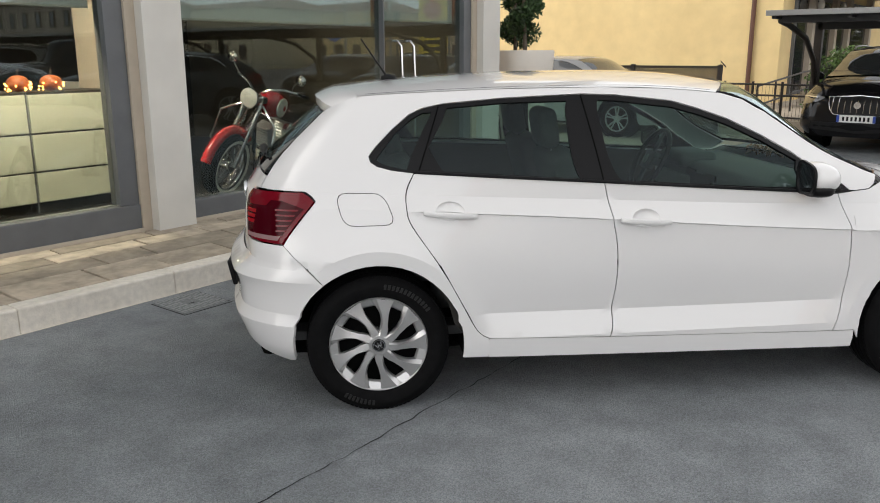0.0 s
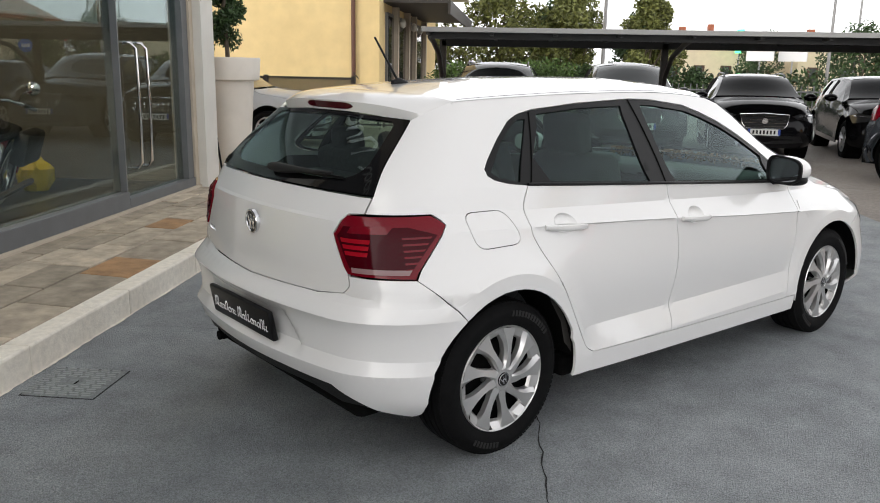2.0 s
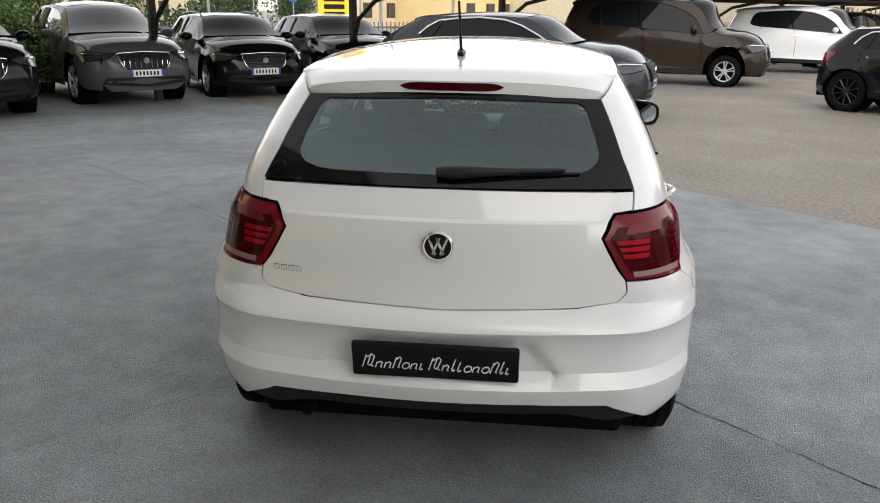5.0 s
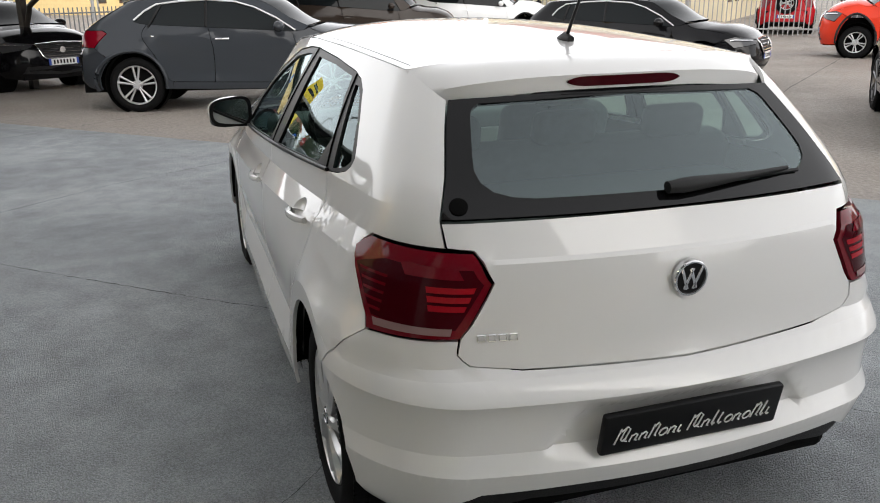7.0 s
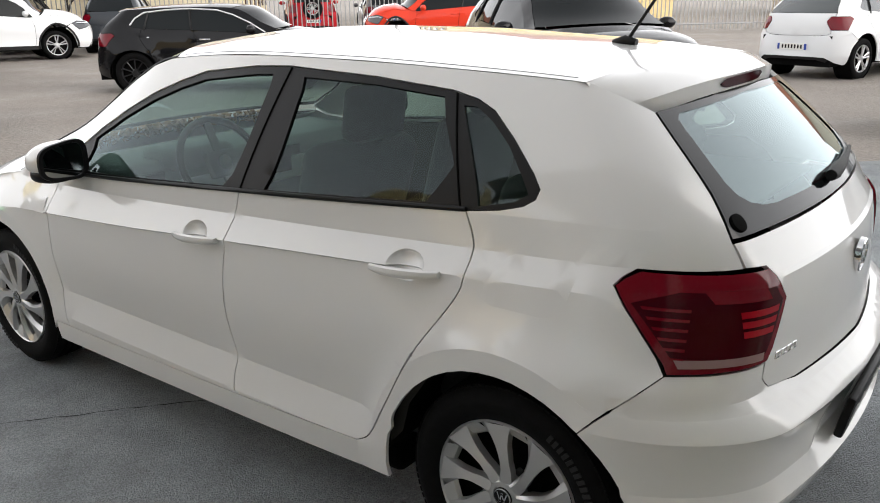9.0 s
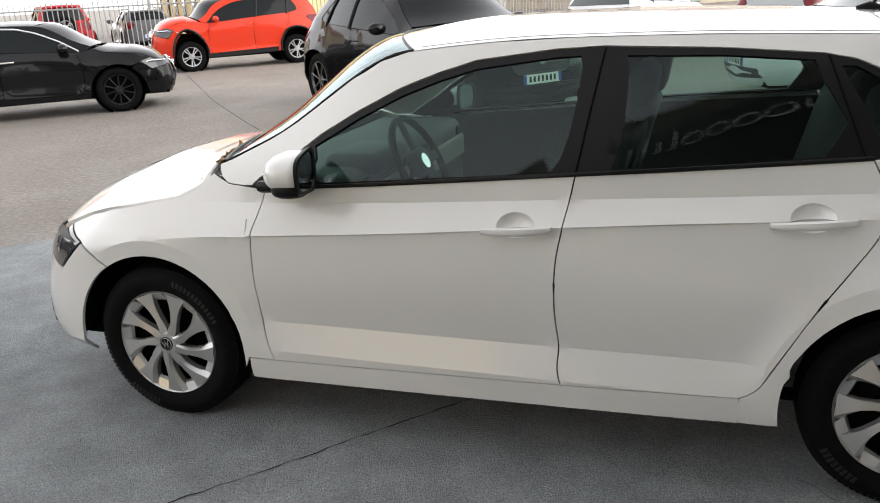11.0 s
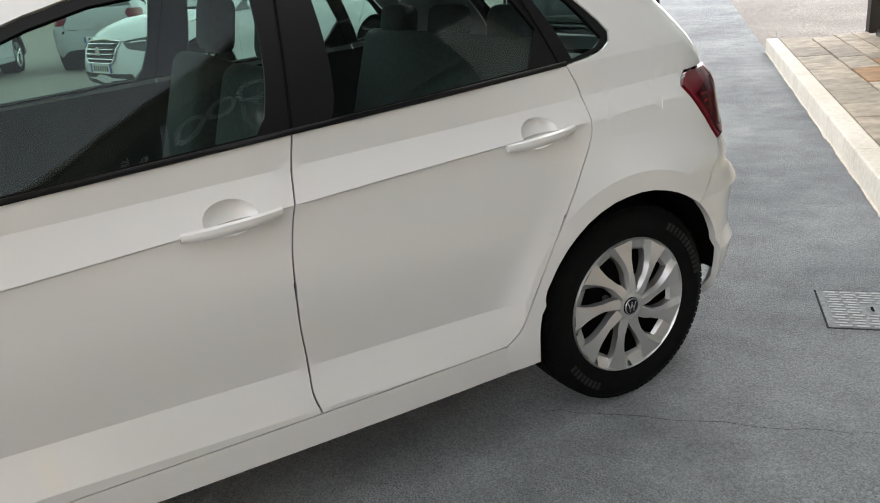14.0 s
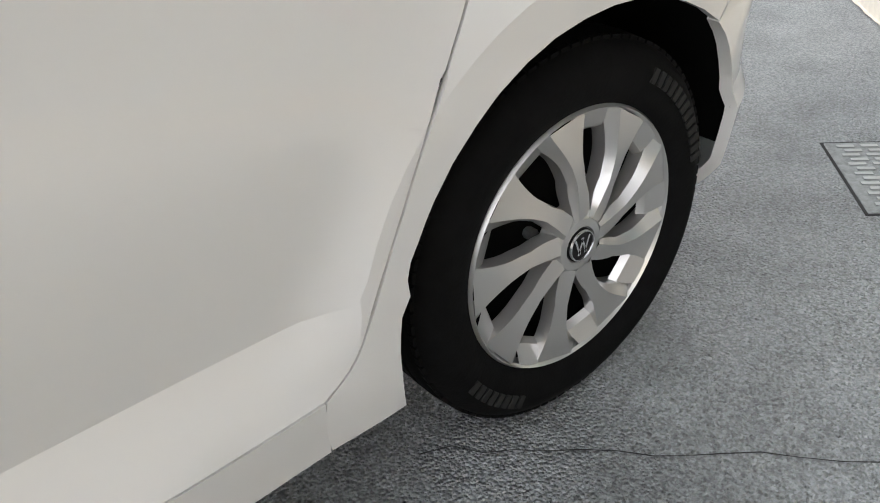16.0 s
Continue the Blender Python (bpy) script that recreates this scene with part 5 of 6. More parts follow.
for dx, tilt, h in ((-.019, -.36, .031), (-.0065, .36, .030), (.0065, -.36, .030), (.019, .36, .031)):
    n0 = len(bm.verts)
    box_bm(-.0042, .0042, .008, .0155, -h, h, .001, bm=bm)
    bm.verts.ensure_lookup_table()
    vs = [bm.verts[i] for i in range(n0, len(bm.verts))]
    bmesh.ops.rotate(bm, verts=vs, cent=(0, 0, 0), matrix=Matrix.Rotation(tilt, 3, "Y"))
    bmesh.ops.translate(bm, verts=vs, vec=(dx, 0, 0))
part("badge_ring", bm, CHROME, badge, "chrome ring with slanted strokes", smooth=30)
# small chrome strokes of the model badge
for i in range(4):
    y = .548 - .026 * i
    p, p2 = on_rear(y, .757, .0015), on_rear(y - .018, .757, .0015)
    bm = tube_bm([p + Vector((0, 0, -.008)), p + Vector((0, 0, .008)), p2 + Vector((0, 0, .008)), p2 + Vector((0, 0, -.008))], .0020, 5, closed=True)
    part("badge_stroke", bm, CHROME, polo)
# number plate holder with white strokes
holder = part("plate_holder", box_bm(-.012, .012, -.266, .266, -.062, .062, .008, seg=2), BLACK_TRIM, polo, "gloss black dealer plate holder", smooth=40, m=pose(-1.953, 0, .502, 0, -11, 0))
STROKE = material("white_print", (.8, .8, .8), .5)
def stroke(x, z, w, h, kind):
    """One slanted mark of the print: a hoop, an arch or a bar."""
    lean = .32
    if kind == "hoop":
        pts = [(x + w / 2 + w / 2 * math.cos(a) + lean * (h / 2 + h / 2 * math.sin(a)), z + h / 2 + h / 2 * math.sin(a)) for a in np.arange(0, 6.2, .52)]
    elif kind == "arch":
        pts = [(x + w * u + lean * h * v, z + h * v) for u, v in ((0, 0), (0, .95), (.12, .75), (.45, 1), (.75, .85), (.72, .1), (.95, .06))]
    else:
        pts = [(x + w * u + lean * h * v, z + h * v) for u, v in ((.1, 1), (.08, .12), (.4, 0), (.8, .15))]
    return tube_bm([(-.0132, -a, b) for a, b in pts], .0023, 5, closed=kind == "hoop")


x = -.232
for marks in ("TaahoaB", "Tultoaohlb"):
    for k in marks:
        w = {"T": .036, "B": .013, "b": .013, "l": .013, "t": .015}.get(k, .022)
        h = {"T": .050, "l": .047, "h": .045, "t": .036}.get(k, .023)
        part("print_stroke", stroke(x, -.026, w, h, {"o": "hoop", "u": "arch", "a": "arch", "T": "arch", "h": "arch"}.get(k, "bar")), STROKE, holder)
        if k == "T":
            part("print_stroke", stroke(x + .014, -.020, w * .5, h * .8, "bar"), STROKE, holder)
        x += w + .006
    x += .012

# ---- the other parked cars: same panels, drawn out to other lengths, heights and widths ----
DARKPANE = material("dark_parked_car_glass", (.008, .010, .011), .03, spec=.18)
PANE_GREY = material("grey_parked_car_glass", (.055, .062, .064), .03, coat=.8)
PLATE_W = material("white_number_plate", (.75, .75, .72), .4)
PLATE_B = material("blue_plate_band", (.02, .06, .35), .4)
TRIM_BRIGHT = material("satin_bright_trim", (.70, .70, .71), .3, metal=.25)
RIM_DARK = material("dark_alloy", (.03, .03, .032), .3, metal=.6)
RIM_MID = material("grey_alloy", (.16, .16, .165), .3, metal=.7)
RIM_SILVER = material("machined_alloy", (.62, .62, .63), .28, metal=.7)


def warp_fn(c):
    """Maps the hatchback's shape to another car's."""
    def f(p):
        x, y, z = p
        t = max(z - .95, 0) / .5
        x2 = float(np.interp(x, [-1.96, -1.275, 1.275, 2.06], [-c["wb"] / 2 - c["rear"], -c["wb"] / 2, c["wb"] / 2, c["wb"] / 2 + c["front"]]))
        if x < 0:
            x2 += c.get("back", 0) * t * min(-x / 1.2, 1)
        else:
            x2 += c.get("screen", 0) * t * min(x / .6, 1)
        z2 = float(np.interp(z, [0, .20, .68, .95, 1.447, 2], [0, c["low"], c["mid"], c["belt"], c["roof"], c["roof"] + .5]))
        if x > 1.0:
            z2 += c.get("hood", 0) * min((x - 1.0) / .3, 1) * max(z - .4, 0)
        return Vector((x2, y * c["w"] / 1.765, z2))
    return f


ALLOYS = {}


def alloy(parent, m, r, rim, style, tilt=0):
    """A spoked wheel; alike ones share their meshes."""
    w = new("wheel")
    w.parent = parent
    w.matrix_local = m
    key = (r, rim, style, tilt)
    if key in ALLOYS:
        for nm, me in ALLOYS[key]:
            new(nm, me).parent = w
        return w
    part("tyre", tyre_bm(r, rim, .225, 40), RUBBER, w, smooth=30)
    bm = lathe_bm([(rim - .02, -.03), (rim - .008, .0), (rim, .002), (rim + .004, -.01)], 40)
    lathe_bm([(.07, -.04), (.055, -.012), (.001, -.010)], 20, bm=bm)
    for k in range(style):
        for dd in ((-.17, .17) if style == 5 else (0,)):
            a = 2 * math.pi * k / style + tilt
            n0 = len(bm.verts)
            wid = .0135 if style == 5 else .011
            tube_bm([(.04, -.014, 0), (rim * .55, -.010, 0), (rim - .010, -.004, 0)], [wid * .8, wid, wid * 1.25], 4, bm)
            bm.verts.ensure_lookup_table()
            vs = [bm.verts[i] for i in range(n0, len(bm.verts))]
            bmesh.ops.rotate(bm, verts=vs, cent=(0, 0, 0), matrix=Matrix.Rotation(a + dd, 3, "Y"))
    part("rim", bm, {10: RIM_DARK, 7: RIM_MID}.get(style, RIM_SILVER), w, smooth=30)
    part("brake_disc", lathe_bm([(rim - .03, -.07), (.001, -.07)], 24), DARK, w)
    ALLOYS[key] = [(o.name.split(".")[0], o.data) for o in w.children]
    return w


def parked_car(label, category, m, paint, c, style=5, glass=DARKPANE, cladding=None, grille="bars", rails=False, chrome_line=False, spare=False, plate=(1, 1)):
    car = tagged(new("parked_car"), label, category, "parked cars")
    W = warp_fn(c)
    st = .14
    A = c.get("arch", .385)

    def P(name, mat, outline, par=car, front=False, **k):
        k.setdefault("step", st)
        k.setdefault("fold", .02)
        return panel(name, mat, par, outline, front=front, warp=W, **k)
    for sd in (1, -1):
        P("rear_door", paint, to_q(S(*SEAM_R, *SEAM_B)), side=sd, gap=.004)
        P("front_door", paint, to_q(S(*reversed(SEAM_B), *SEAM_F)), side=sd, gap=.004)
        qo = (S(*reversed(SEAM_R)) + S(*DLO[1:20]) + S((.86, .935), (.93, .94)) + S(*RAIL) + E((.505, 1.285), (.57, 1.12), (.612, 1.022), (.604, .968), (.735, .968))
              + S(LF, LB, BS) + arc(AXLE_R, A, 128, -8, 12) + S((-.80, .247)))
        P("rear_wing", paint, to_q(qo), side=sd)
        fw = (S(*SEAM_F) + S((.86, .935), (.93, .94), (1.0, .972), (1.05, .93), (1.158, .880), (1.3, .854), (1.482, .820), (1.60, .788), (1.715, .745), (1.593, .706), (1.535, .675)) + arc(AXLE_F, A, 61, 188, 12) + S((.89, .302)))
        P("front_wing", paint, to_q(fw, True), side=sd, front=True)
        P("sill", cladding or paint, to_q(S((-.80, .334), (.785, .30), (.888, .30), (.886, .222), (-.80, .247))), side=sd, lift=.004)
        fr = P("side_window", glass, to_q(S(*DLO)), side=sd, lift=-.006, fold=.01)
        for x0, x1 in ((-.33, -.36), (-1.08, -.99)):
            bm = tube_bm([W((x, sd * (side_y(x, z) + .0), z)) for s in np.linspace(0, 1, 5) for x, z in [(x0 + (x1 - x0) * s, 1.0 + .345 * s - (.02 if x0 < -1 else 0) * s)]], .02, 4)
            part("window_post", bm, BLACK_TRIM, fr)
        if chrome_line:
            bm = tube_bm([W((x, sd * (side_y(x, z) + .010), z)) for x, z in S_line], .013, 5)
            part("chrome_line", bm, TRIM_BRIGHT, fr)
        if cladding:
            for ax, a0, a1 in ((AXLE_R, -8, 190), (AXLE_F, -8, 190)):
                pts = [(ax + .40 * math.cos(radians(a)), HUB_Z + .40 * math.sin(radians(a))) for a in np.linspace(a0, a1, 20)]
                part("arch_trim", tube_bm([W((x, sd * (side_y(x, z) + .005), z)) for x, z in pts], .028, 6), cladding, car, smooth=60)
        P("rear_lamp", RED_LENS, to_q(LAMP), side=sd, lift=.006)
        P("head_lamp", HEADLAMP, to_q(S((1.593, .706), (1.715, .743)) + E((.57, .724), (.45, .69), (.55, .640)) + S((1.735, .588)), True), front=True, side=sd, lift=.006)
        P("lamp_strip", LAMP_BULB, to_q(S((1.64, .692), (1.725, .712)) + E((.56, .70), (.56, .685)) + S((1.725, .695)), True), front=True, side=sd, lift=.009, fold=0)
        bm = bmesh.new()
        bmesh.ops.create_uvsphere(bm, u_segments=14, v_segments=8, radius=1)
        for v in bm.verts:
            v.co = (.08 * v.co.x, .12 * v.co.y, .075 * v.co.z)
        part("door_mirror", bm, paint, car, smooth=60, m=Matrix.Translation(W((.62, sd * .97, 1.0))))
        for hx, hz in HANDLES:
            part("door_handle", tube_bm([W((hx + d, sd * (side_y(hx + d, hz + .06) + o), hz)) for d, o in ((-.1, .0), (-.07, .02), (.07, .02), (.1, .0))], .013, 6), CHROME if chrome_line else paint, car, smooth=60)
        for ax in (AXLE_R, AXLE_F):
            px = W((ax, 0, .3)).x
            alloy(car, pose(px, sd * (c["w"] / 2 - .045), c["r"], 0, 20 * sd, 0 if sd > 0 else 180), c["r"], c["rim"], style)
            part("wheel_well", lathe_bm([(c["r"] * 1.16, .0), (c["r"] * 1.16, -.28), (.05, -.28)], 24), DARK, car, m=pose(px, sd * (c["w"] / 2 - .06), c["r"] + .02, 0, 0, 0 if sd > 0 else 180))
    P("rear_bumper", paint, both(bumper_half), lift=0)
    P("tailgate", paint, both(tg_half), gap=.004)
    P("rear_window", glass, both(pane_half))
    P("rear_valance", BLACK_PLASTIC, val, lift=-.012)
    P("front_bumper", paint, fb, front=True)
    gr = P("front_grille", BLACK_PLASTIC, both(to_q(E((.0001, .72), (.40, .70), (.36, .56), (.30, .50), (.0001, .49)), True)), front=True, lift=.008)
    n = 9 if grille == "uprights" else 4
    for k in range(n):
        if grille == "uprights":
            y = -.33 + .66 * k / (n - 1)
            pts = [(y, .52), (y, .69)]
        else:
            z = .54 + .045 * k
            pts = [(-.33, z), (.33, z)]
        part("grille_bar", tube_bm([W(shell_point(q_end(a, b, True), b, True, .02)) for i in range(5) for a, b in [(pts[0][0] + (pts[1][0] - pts[0][0]) * i / 4, pts[0][1] + (pts[1][1] - pts[0][1]) * i / 4)]], .007 if grille != "dark" else .004, 5), CHROME if grille != "dark" else RIM_DARK, gr)
    ring = [(.40, .70), (.36, .56), (.30, .50), (-.30, .50), (-.36, .56), (-.40, .70), (0, .722)]
    part("grille_frame", tube_bm([W(shell_point(q_end(a, b, True), b, True, .012)) for a, b in resample(ring, .12)], .012, 6, closed=True), CHROME if grille != "dark" else RIM_DARK, gr, smooth=60)
    part("grille_badge", lathe_bm([(.055, 0), (.05, .012), (.001, .012)], 20), CHROME, gr, m=Matrix.Translation(W(shell_point(.0005, .61, True, .02))) @ pose(0, 0, 0, 0, 0, -90))
    P("lower_grille", BLACK_PLASTIC, both(to_q(E((.0001, .40), (.60, .40), (.66, .30), (.0001, .26)), True)), front=True, lift=.006)
    for k, fr_end in ((plate[0], True), (plate[1], False)):
        if k:
            p = W(shell_point(.0005, .45 if fr_end else .50, fr_end, .012))
            sgn = 1 if fr_end else -1
            pl = part("number_plate", box_bm(-.006, .006, -.26, .26, -.055, .055, .003), PLATE_W, car, m=Matrix.Translation(p))
            for yb in (-.25, .25):
                part("blue_band", box_bm(.004 * sgn - .004, .004 * sgn + .004, yb - .02, yb + .02, -.05, .05), PLATE_B, pl)
            for k2 in range(7):
                part("plate_bar", box_bm(.004 * sgn - .0035, .004 * sgn + .0035, -.19 + .058 * k2, -.16 + .058 * k2, -.032, .032), BLACK_TRIM, pl)
    grid_ob("roof", lambda u, v: W(roof_fn(u, v)), 12, 14, paint, car)
    grid_ob("windscreen", lambda u, v: W(screen_fn(u, v)), 6, 12, glass, car)
    grid_ob("bonnet", lambda u, v: W(hood_fn(u, v)), 10, 16, paint, car)
    grid_ob("scuttle", lambda u, v: W((.94 + .14 * u + (.16 - .05 * u) * (1 - (2 * v - 1) ** 2), (2 * v - 1) * .72, .940)), 2, 8, BLACK_PLASTIC, car)
    grid_ob("roof_spoiler", lambda u, v: W(spoiler_fn(u, v)), 6, 14, paint, car)
    part("underbody", box_bm(-c["wb"] / 2 - c["rear"] + .15, c["wb"] / 2 + c["front"] - .15, -c["w"] * .36, c["w"] * .36, c["low"], c["mid"] - .02), DARK, car)
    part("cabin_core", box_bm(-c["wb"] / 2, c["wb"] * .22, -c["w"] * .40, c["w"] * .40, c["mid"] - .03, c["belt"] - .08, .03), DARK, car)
    if rails:
        for sd in (1, -1):
            pts = [W(Vector(roof_at(x, sd * .93))) + Vector((0, 0, h)) for x, h in ((-1.25, .0), (-1.15, .05), (-.5, .06), (.1, .05), (.2, .0))]
            part("roof_rail", tube_bm(pts, .016, 6), RIM_DARK, car, smooth=60)
    if spare:
        p = W(shell_point(.0005, .86, False, .05))
        alloy(car, Matrix.Translation(p) @ pose(0, 0, 0, 0, 0, 90), .36, .22, 5)
    car.matrix_world = m
    return car


S_line = [(-1.29, 1.10), (-1.2, 1.215), (-1.06, 1.305), (-.71, 1.346), (-.36, 1.361), (.05, 1.329), (.30, 1.25), (.58, 1.106), (.82, .942)]


def car_pose(x, y, hx, hy):
    return pose(x, y, 0, 0, 0, math.degrees(math.atan2(hy, hx)))


def uv(u, v):
    return ((u - v) / math.sqrt(2), (u + v) / math.sqrt(2))


def paint(name, col, rough=.15):
    return material(name, col, rough, coat=.28, spec=.10)


BLACK_PAINT = paint("black_car_paint", (.006, .006, .007))
GREY_PAINT = paint("dark_grey_car_paint", (.034, .038, .044))
MID_GREY = paint("grey_car_paint", (.10, .10, .105))
SILVER_PAINT = paint("silver_car_paint", (.42, .43, .44))
ORANGE_RED = paint("orange_red_car_paint", (.62, .045, .02))
RED_PAINT = paint("red_car_paint", (.38, .01, .015))
BROWN_PAINT = paint("dark_brown_van_paint", (.028, .021, .017))
WHITE2 = paint("plain_white_car_paint", (.72, .73, .74))
BLUE_PAINT = paint("dark_blue_car_paint", (.01, .03, .12))
LIGHT_PANE = PANE_GREY
SUV = dict(wb=2.74, rear=.93, front=1.05, low=.26, mid=.80, belt=1.08, roof=1.68, w=1.88, r=.37, rim=.262, back=-.10, hood=.10, arch=.40)
COMPACT = dict(wb=2.70, rear=.80, front=.90, low=.22, mid=.75, belt=1.03, roof=1.50, w=1.80, r=.34, rim=.23, back=-.05, hood=.06, arch=.385)
s45 = math.sqrt(.5)
x, y = uv(12.05, .75)
parked_car("black estate-style off-roader with a chrome upright grille", "car", car_pose(x, y, -s45, -s45), paint("black_green_car_paint", (.010, .010, .011)), dict(SUV, roof=1.64), 5, PANE_GREY, None, "uprights", True)
x, y = uv(12.75, -1.85)
parked_car("dark grey compact off-roader with a chrome-edged grille under the carport", "car", car_pose(x, y, -s45, -s45), paint("steel_grey_car_paint", (.085, .087, .09)), SUV, 5, PANE_GREY, None, "uprights")
x, y = uv(12.55, -4.30)
parked_car("black compact crossover with chrome grille bars", "car", car_pose(x, y, -.80, -.60), BLACK_PAINT, COMPACT, 5, DARKPANE, None, "bars", True)
x, y = uv(12.6, -6.75)
parked_car("black crossover with a round grille badge", "car", car_pose(x, y, -.80, -.60), BLACK_PAINT, COMPACT, 5, DARKPANE, None, "bars")
parked_car("dark grey coupe-style off-roader with bright window trim", "car", car_pose(9.08, .06, -.23, -.973), GREY_PAINT, dict(SUV, wb=2.68, rear=.92, front=.92, roof=1.57, w=1.85, back=.16), 5, DARKPANE, GREY_PAINT, "dark", False, True)
parked_car("gloss black hatchback with black wheels", "car", car_pose(9.74, -7.06, -.77, -.64), BLACK_PAINT, dict(COMPACT, roof=1.44, belt=.97, mid=.70), 10, DARKPANE, None, "bars", False, True)
parked_car("orange-red boxy small off-roader with black arches", "car", car_pose(10.87, -15.07, .73, .68), ORANGE_RED, dict(wb=2.57, rear=.85, front=.82, low=.27, mid=.86, belt=1.12, roof=1.69, w=1.82, r=.35, rim=.225, back=-.28, screen=.22, hood=.30, arch=.395), 5, DARKPANE, BLACK_PLASTIC, "uprights", True)
parked_car("gloss black large coupe off-roader", "car", car_pose(3.14, -7.44, -.78, .625), BLACK_PAINT, dict(SUV, wb=2.895, rear=.98, front=1.05, roof=1.66, w=1.98, r=.385, rim=.27, back=.10), 7, DARKPANE, None, "dark")
parked_car("dark brown van beside the grey car", "van", car_pose(15.9, -3.3, -.26, -.966), BROWN_PAINT, dict(wb=3.0, rear=.98, front=.92, low=.24, mid=.85, belt=1.17, roof=1.97, w=1.90, r=.345, rim=.22, back=-.38, screen=.45, hood=.12, arch=.385), 5, DARKPANE, None, "bars")
parked_car("silver hatchback beside the lattice screen", "car", car_pose(*uv(10.75, 6.1), s45, -s45), SILVER_PAINT, dict(COMPACT, wb=2.58, roof=1.47), 5, PANE_GREY, None, "dark", plate=(1, 0))
# further rows behind
parked_car("white boxy off-roader behind the van", "car", car_pose(20.5, -8.0, -.30, -.95), WHITE2, dict(SUV, roof=1.82, belt=1.12, back=-.35, screen=.30, hood=.3), 5, DARKPANE, BLACK_PLASTIC, "uprights")
parked_car("dark off-roader seen from behind with a dark grille", "car", car_pose(21.5, -12.5, .75, -.66), GREY_PAINT, SUV, 5, DARKPANE)
parked_car("dark estate with red tail lamps", "car", car_pose(24, -10.5, .80, -.60), BLACK_PAINT, SUV, 5, DARKPANE)
parked_car("red boxy off-roader with a spare wheel on its tail", "car", car_pose(21.5, -20.5, .75, -.66), RED_PAINT, dict(SUV, roof=1.84, belt=1.15, back=-.40, screen=.3, hood=.3), 5, DARKPANE, BLACK_PLASTIC, "uprights", spare=True)
parked_car("grey estate seen from behind near the picket fence", "car", car_pose(20.0, -23.0, .73, -.68), MID_GREY, COMPACT, 5, DARKPANE, rails=True)
parked_car("white hatchback seen from behind with a round badge", "car", car_pose(1.0, -14.8, -.30, -.95), WHITE2, COMPACT, 5, PANE_GREY)
parked_car("pale grey car in the far row", "car", car_pose(-2.2, -16.0, -.30, -.95), SILVER_PAINT, COMPACT, 5, PANE_GREY)
parked_car("white estate with chrome rails in the far row", "car", car_pose(-5.0, -13.2, .92, .38), WHITE2, dict(COMPACT, wb=2.85, rear=1.0), 5, PANE_GREY, rails=True, chrome_line=True)
parked_car("white car with star-shaped wheels beyond the hatchback", "car", car_pose(-3.0, -8.6, .95, .30), WHITE2, COMPACT, 5, PANE_GREY, chrome_line=True)
parked_car("dark boxy off-roader facing the yard", "car", car_pose(-8.6, -9.0, .45, .89), GREY_PAINT, dict(SUV, roof=1.8, back=-.3, screen=.3, hood=.3), 5, DARKPANE, BLACK_PLASTIC, "uprights")


# ---- plants ----
def leaf_material(name, col, vary=.5):
    m = material(name, col, .6)
    nt = m.node_tree
    b = nt.nodes["Principled BSDF"]
    g, r, h = nt.nodes.new("ShaderNodeNewGeometry"), nt.nodes.new("ShaderNodeMapRange"), nt.nodes.new("ShaderNodeHueSaturation")
    r.inputs["To Min"].default_value, r.inputs["To Max"].default_value = 1 - vary, 1 + vary
    h.inputs["Color"].default_value = (*col, 1)
    nt.links.new(g.outputs["Random Per Island"], r.inputs["Value"])
    nt.links.new(r.outputs[0], h.inputs["Value"])
    nt.links.new(h.outputs[0], b.inputs["Base Color"])
    b.inputs["Subsurface Weight"].default_value = 0.0
    return m


LEAF = leaf_material("dark_green_leaf", (.035, .07, .02))
LEAF_HEDGE = leaf_material("fresh_green_hedge_leaf", (.085, .15, .03))
LEAF_DRY = leaf_material("dry_brown_leaf", (.24, .14, .07))
LEAF_LIGHT = leaf_material("olive_green_leaf", (.15, .165, .045))
LEAF_AUTUMN = leaf_material("yellowing_leaf", (.20, .14, .03))
BARK = material("grey_bark", (.10, .08, .06), .9, vary=.3, scale=20, bump=.4, bump_scale=40)


def leaves(name, parent, mat, clumps, count, size, seed):
    """Many folded leaves scattered through round clumps (x, y, z, radius), denser towards the outside."""
    rnd = np.random.RandomState(seed)
    C = np.array(clumps, float)
    w = C[:, 3] ** 2
    pick = rnd.choice(len(C), count, p=w / w.sum())
    d = rnd.normal(size=(count, 3))
    d /= np.linalg.norm(d, axis=1)[:, None]
    rad = C[pick, 3] * (rnd.uniform(.35, 1.06, count) ** .6)
    pos = C[pick, :3] + d * rad[:, None]
    a = rnd.normal(size=(count, 3)) + .6 * d
    a /= np.linalg.norm(a, axis=1)[:, None]
    b = np.cross(a, rnd.normal(size=(count, 3)))
    b /= np.linalg.norm(b, axis=1)[:, None]
    s = size * rnd.uniform(.6, 1.3, count)[:, None]
    quad = np.stack([pos - a * s, pos + b * s * .45, pos + a * s, pos - b * s * .45], 1).reshape(-1, 3)
    me = bpy.data.meshes.new(name)
    me.from_pydata(quad.tolist(), [], [(4 * i, 4 * i + 1, 4 * i + 2, 4 * i + 3) for i in range(count)])
    me.materials.append(mat)
    ob = new(name, me)
    ob.parent = parent
    return ob


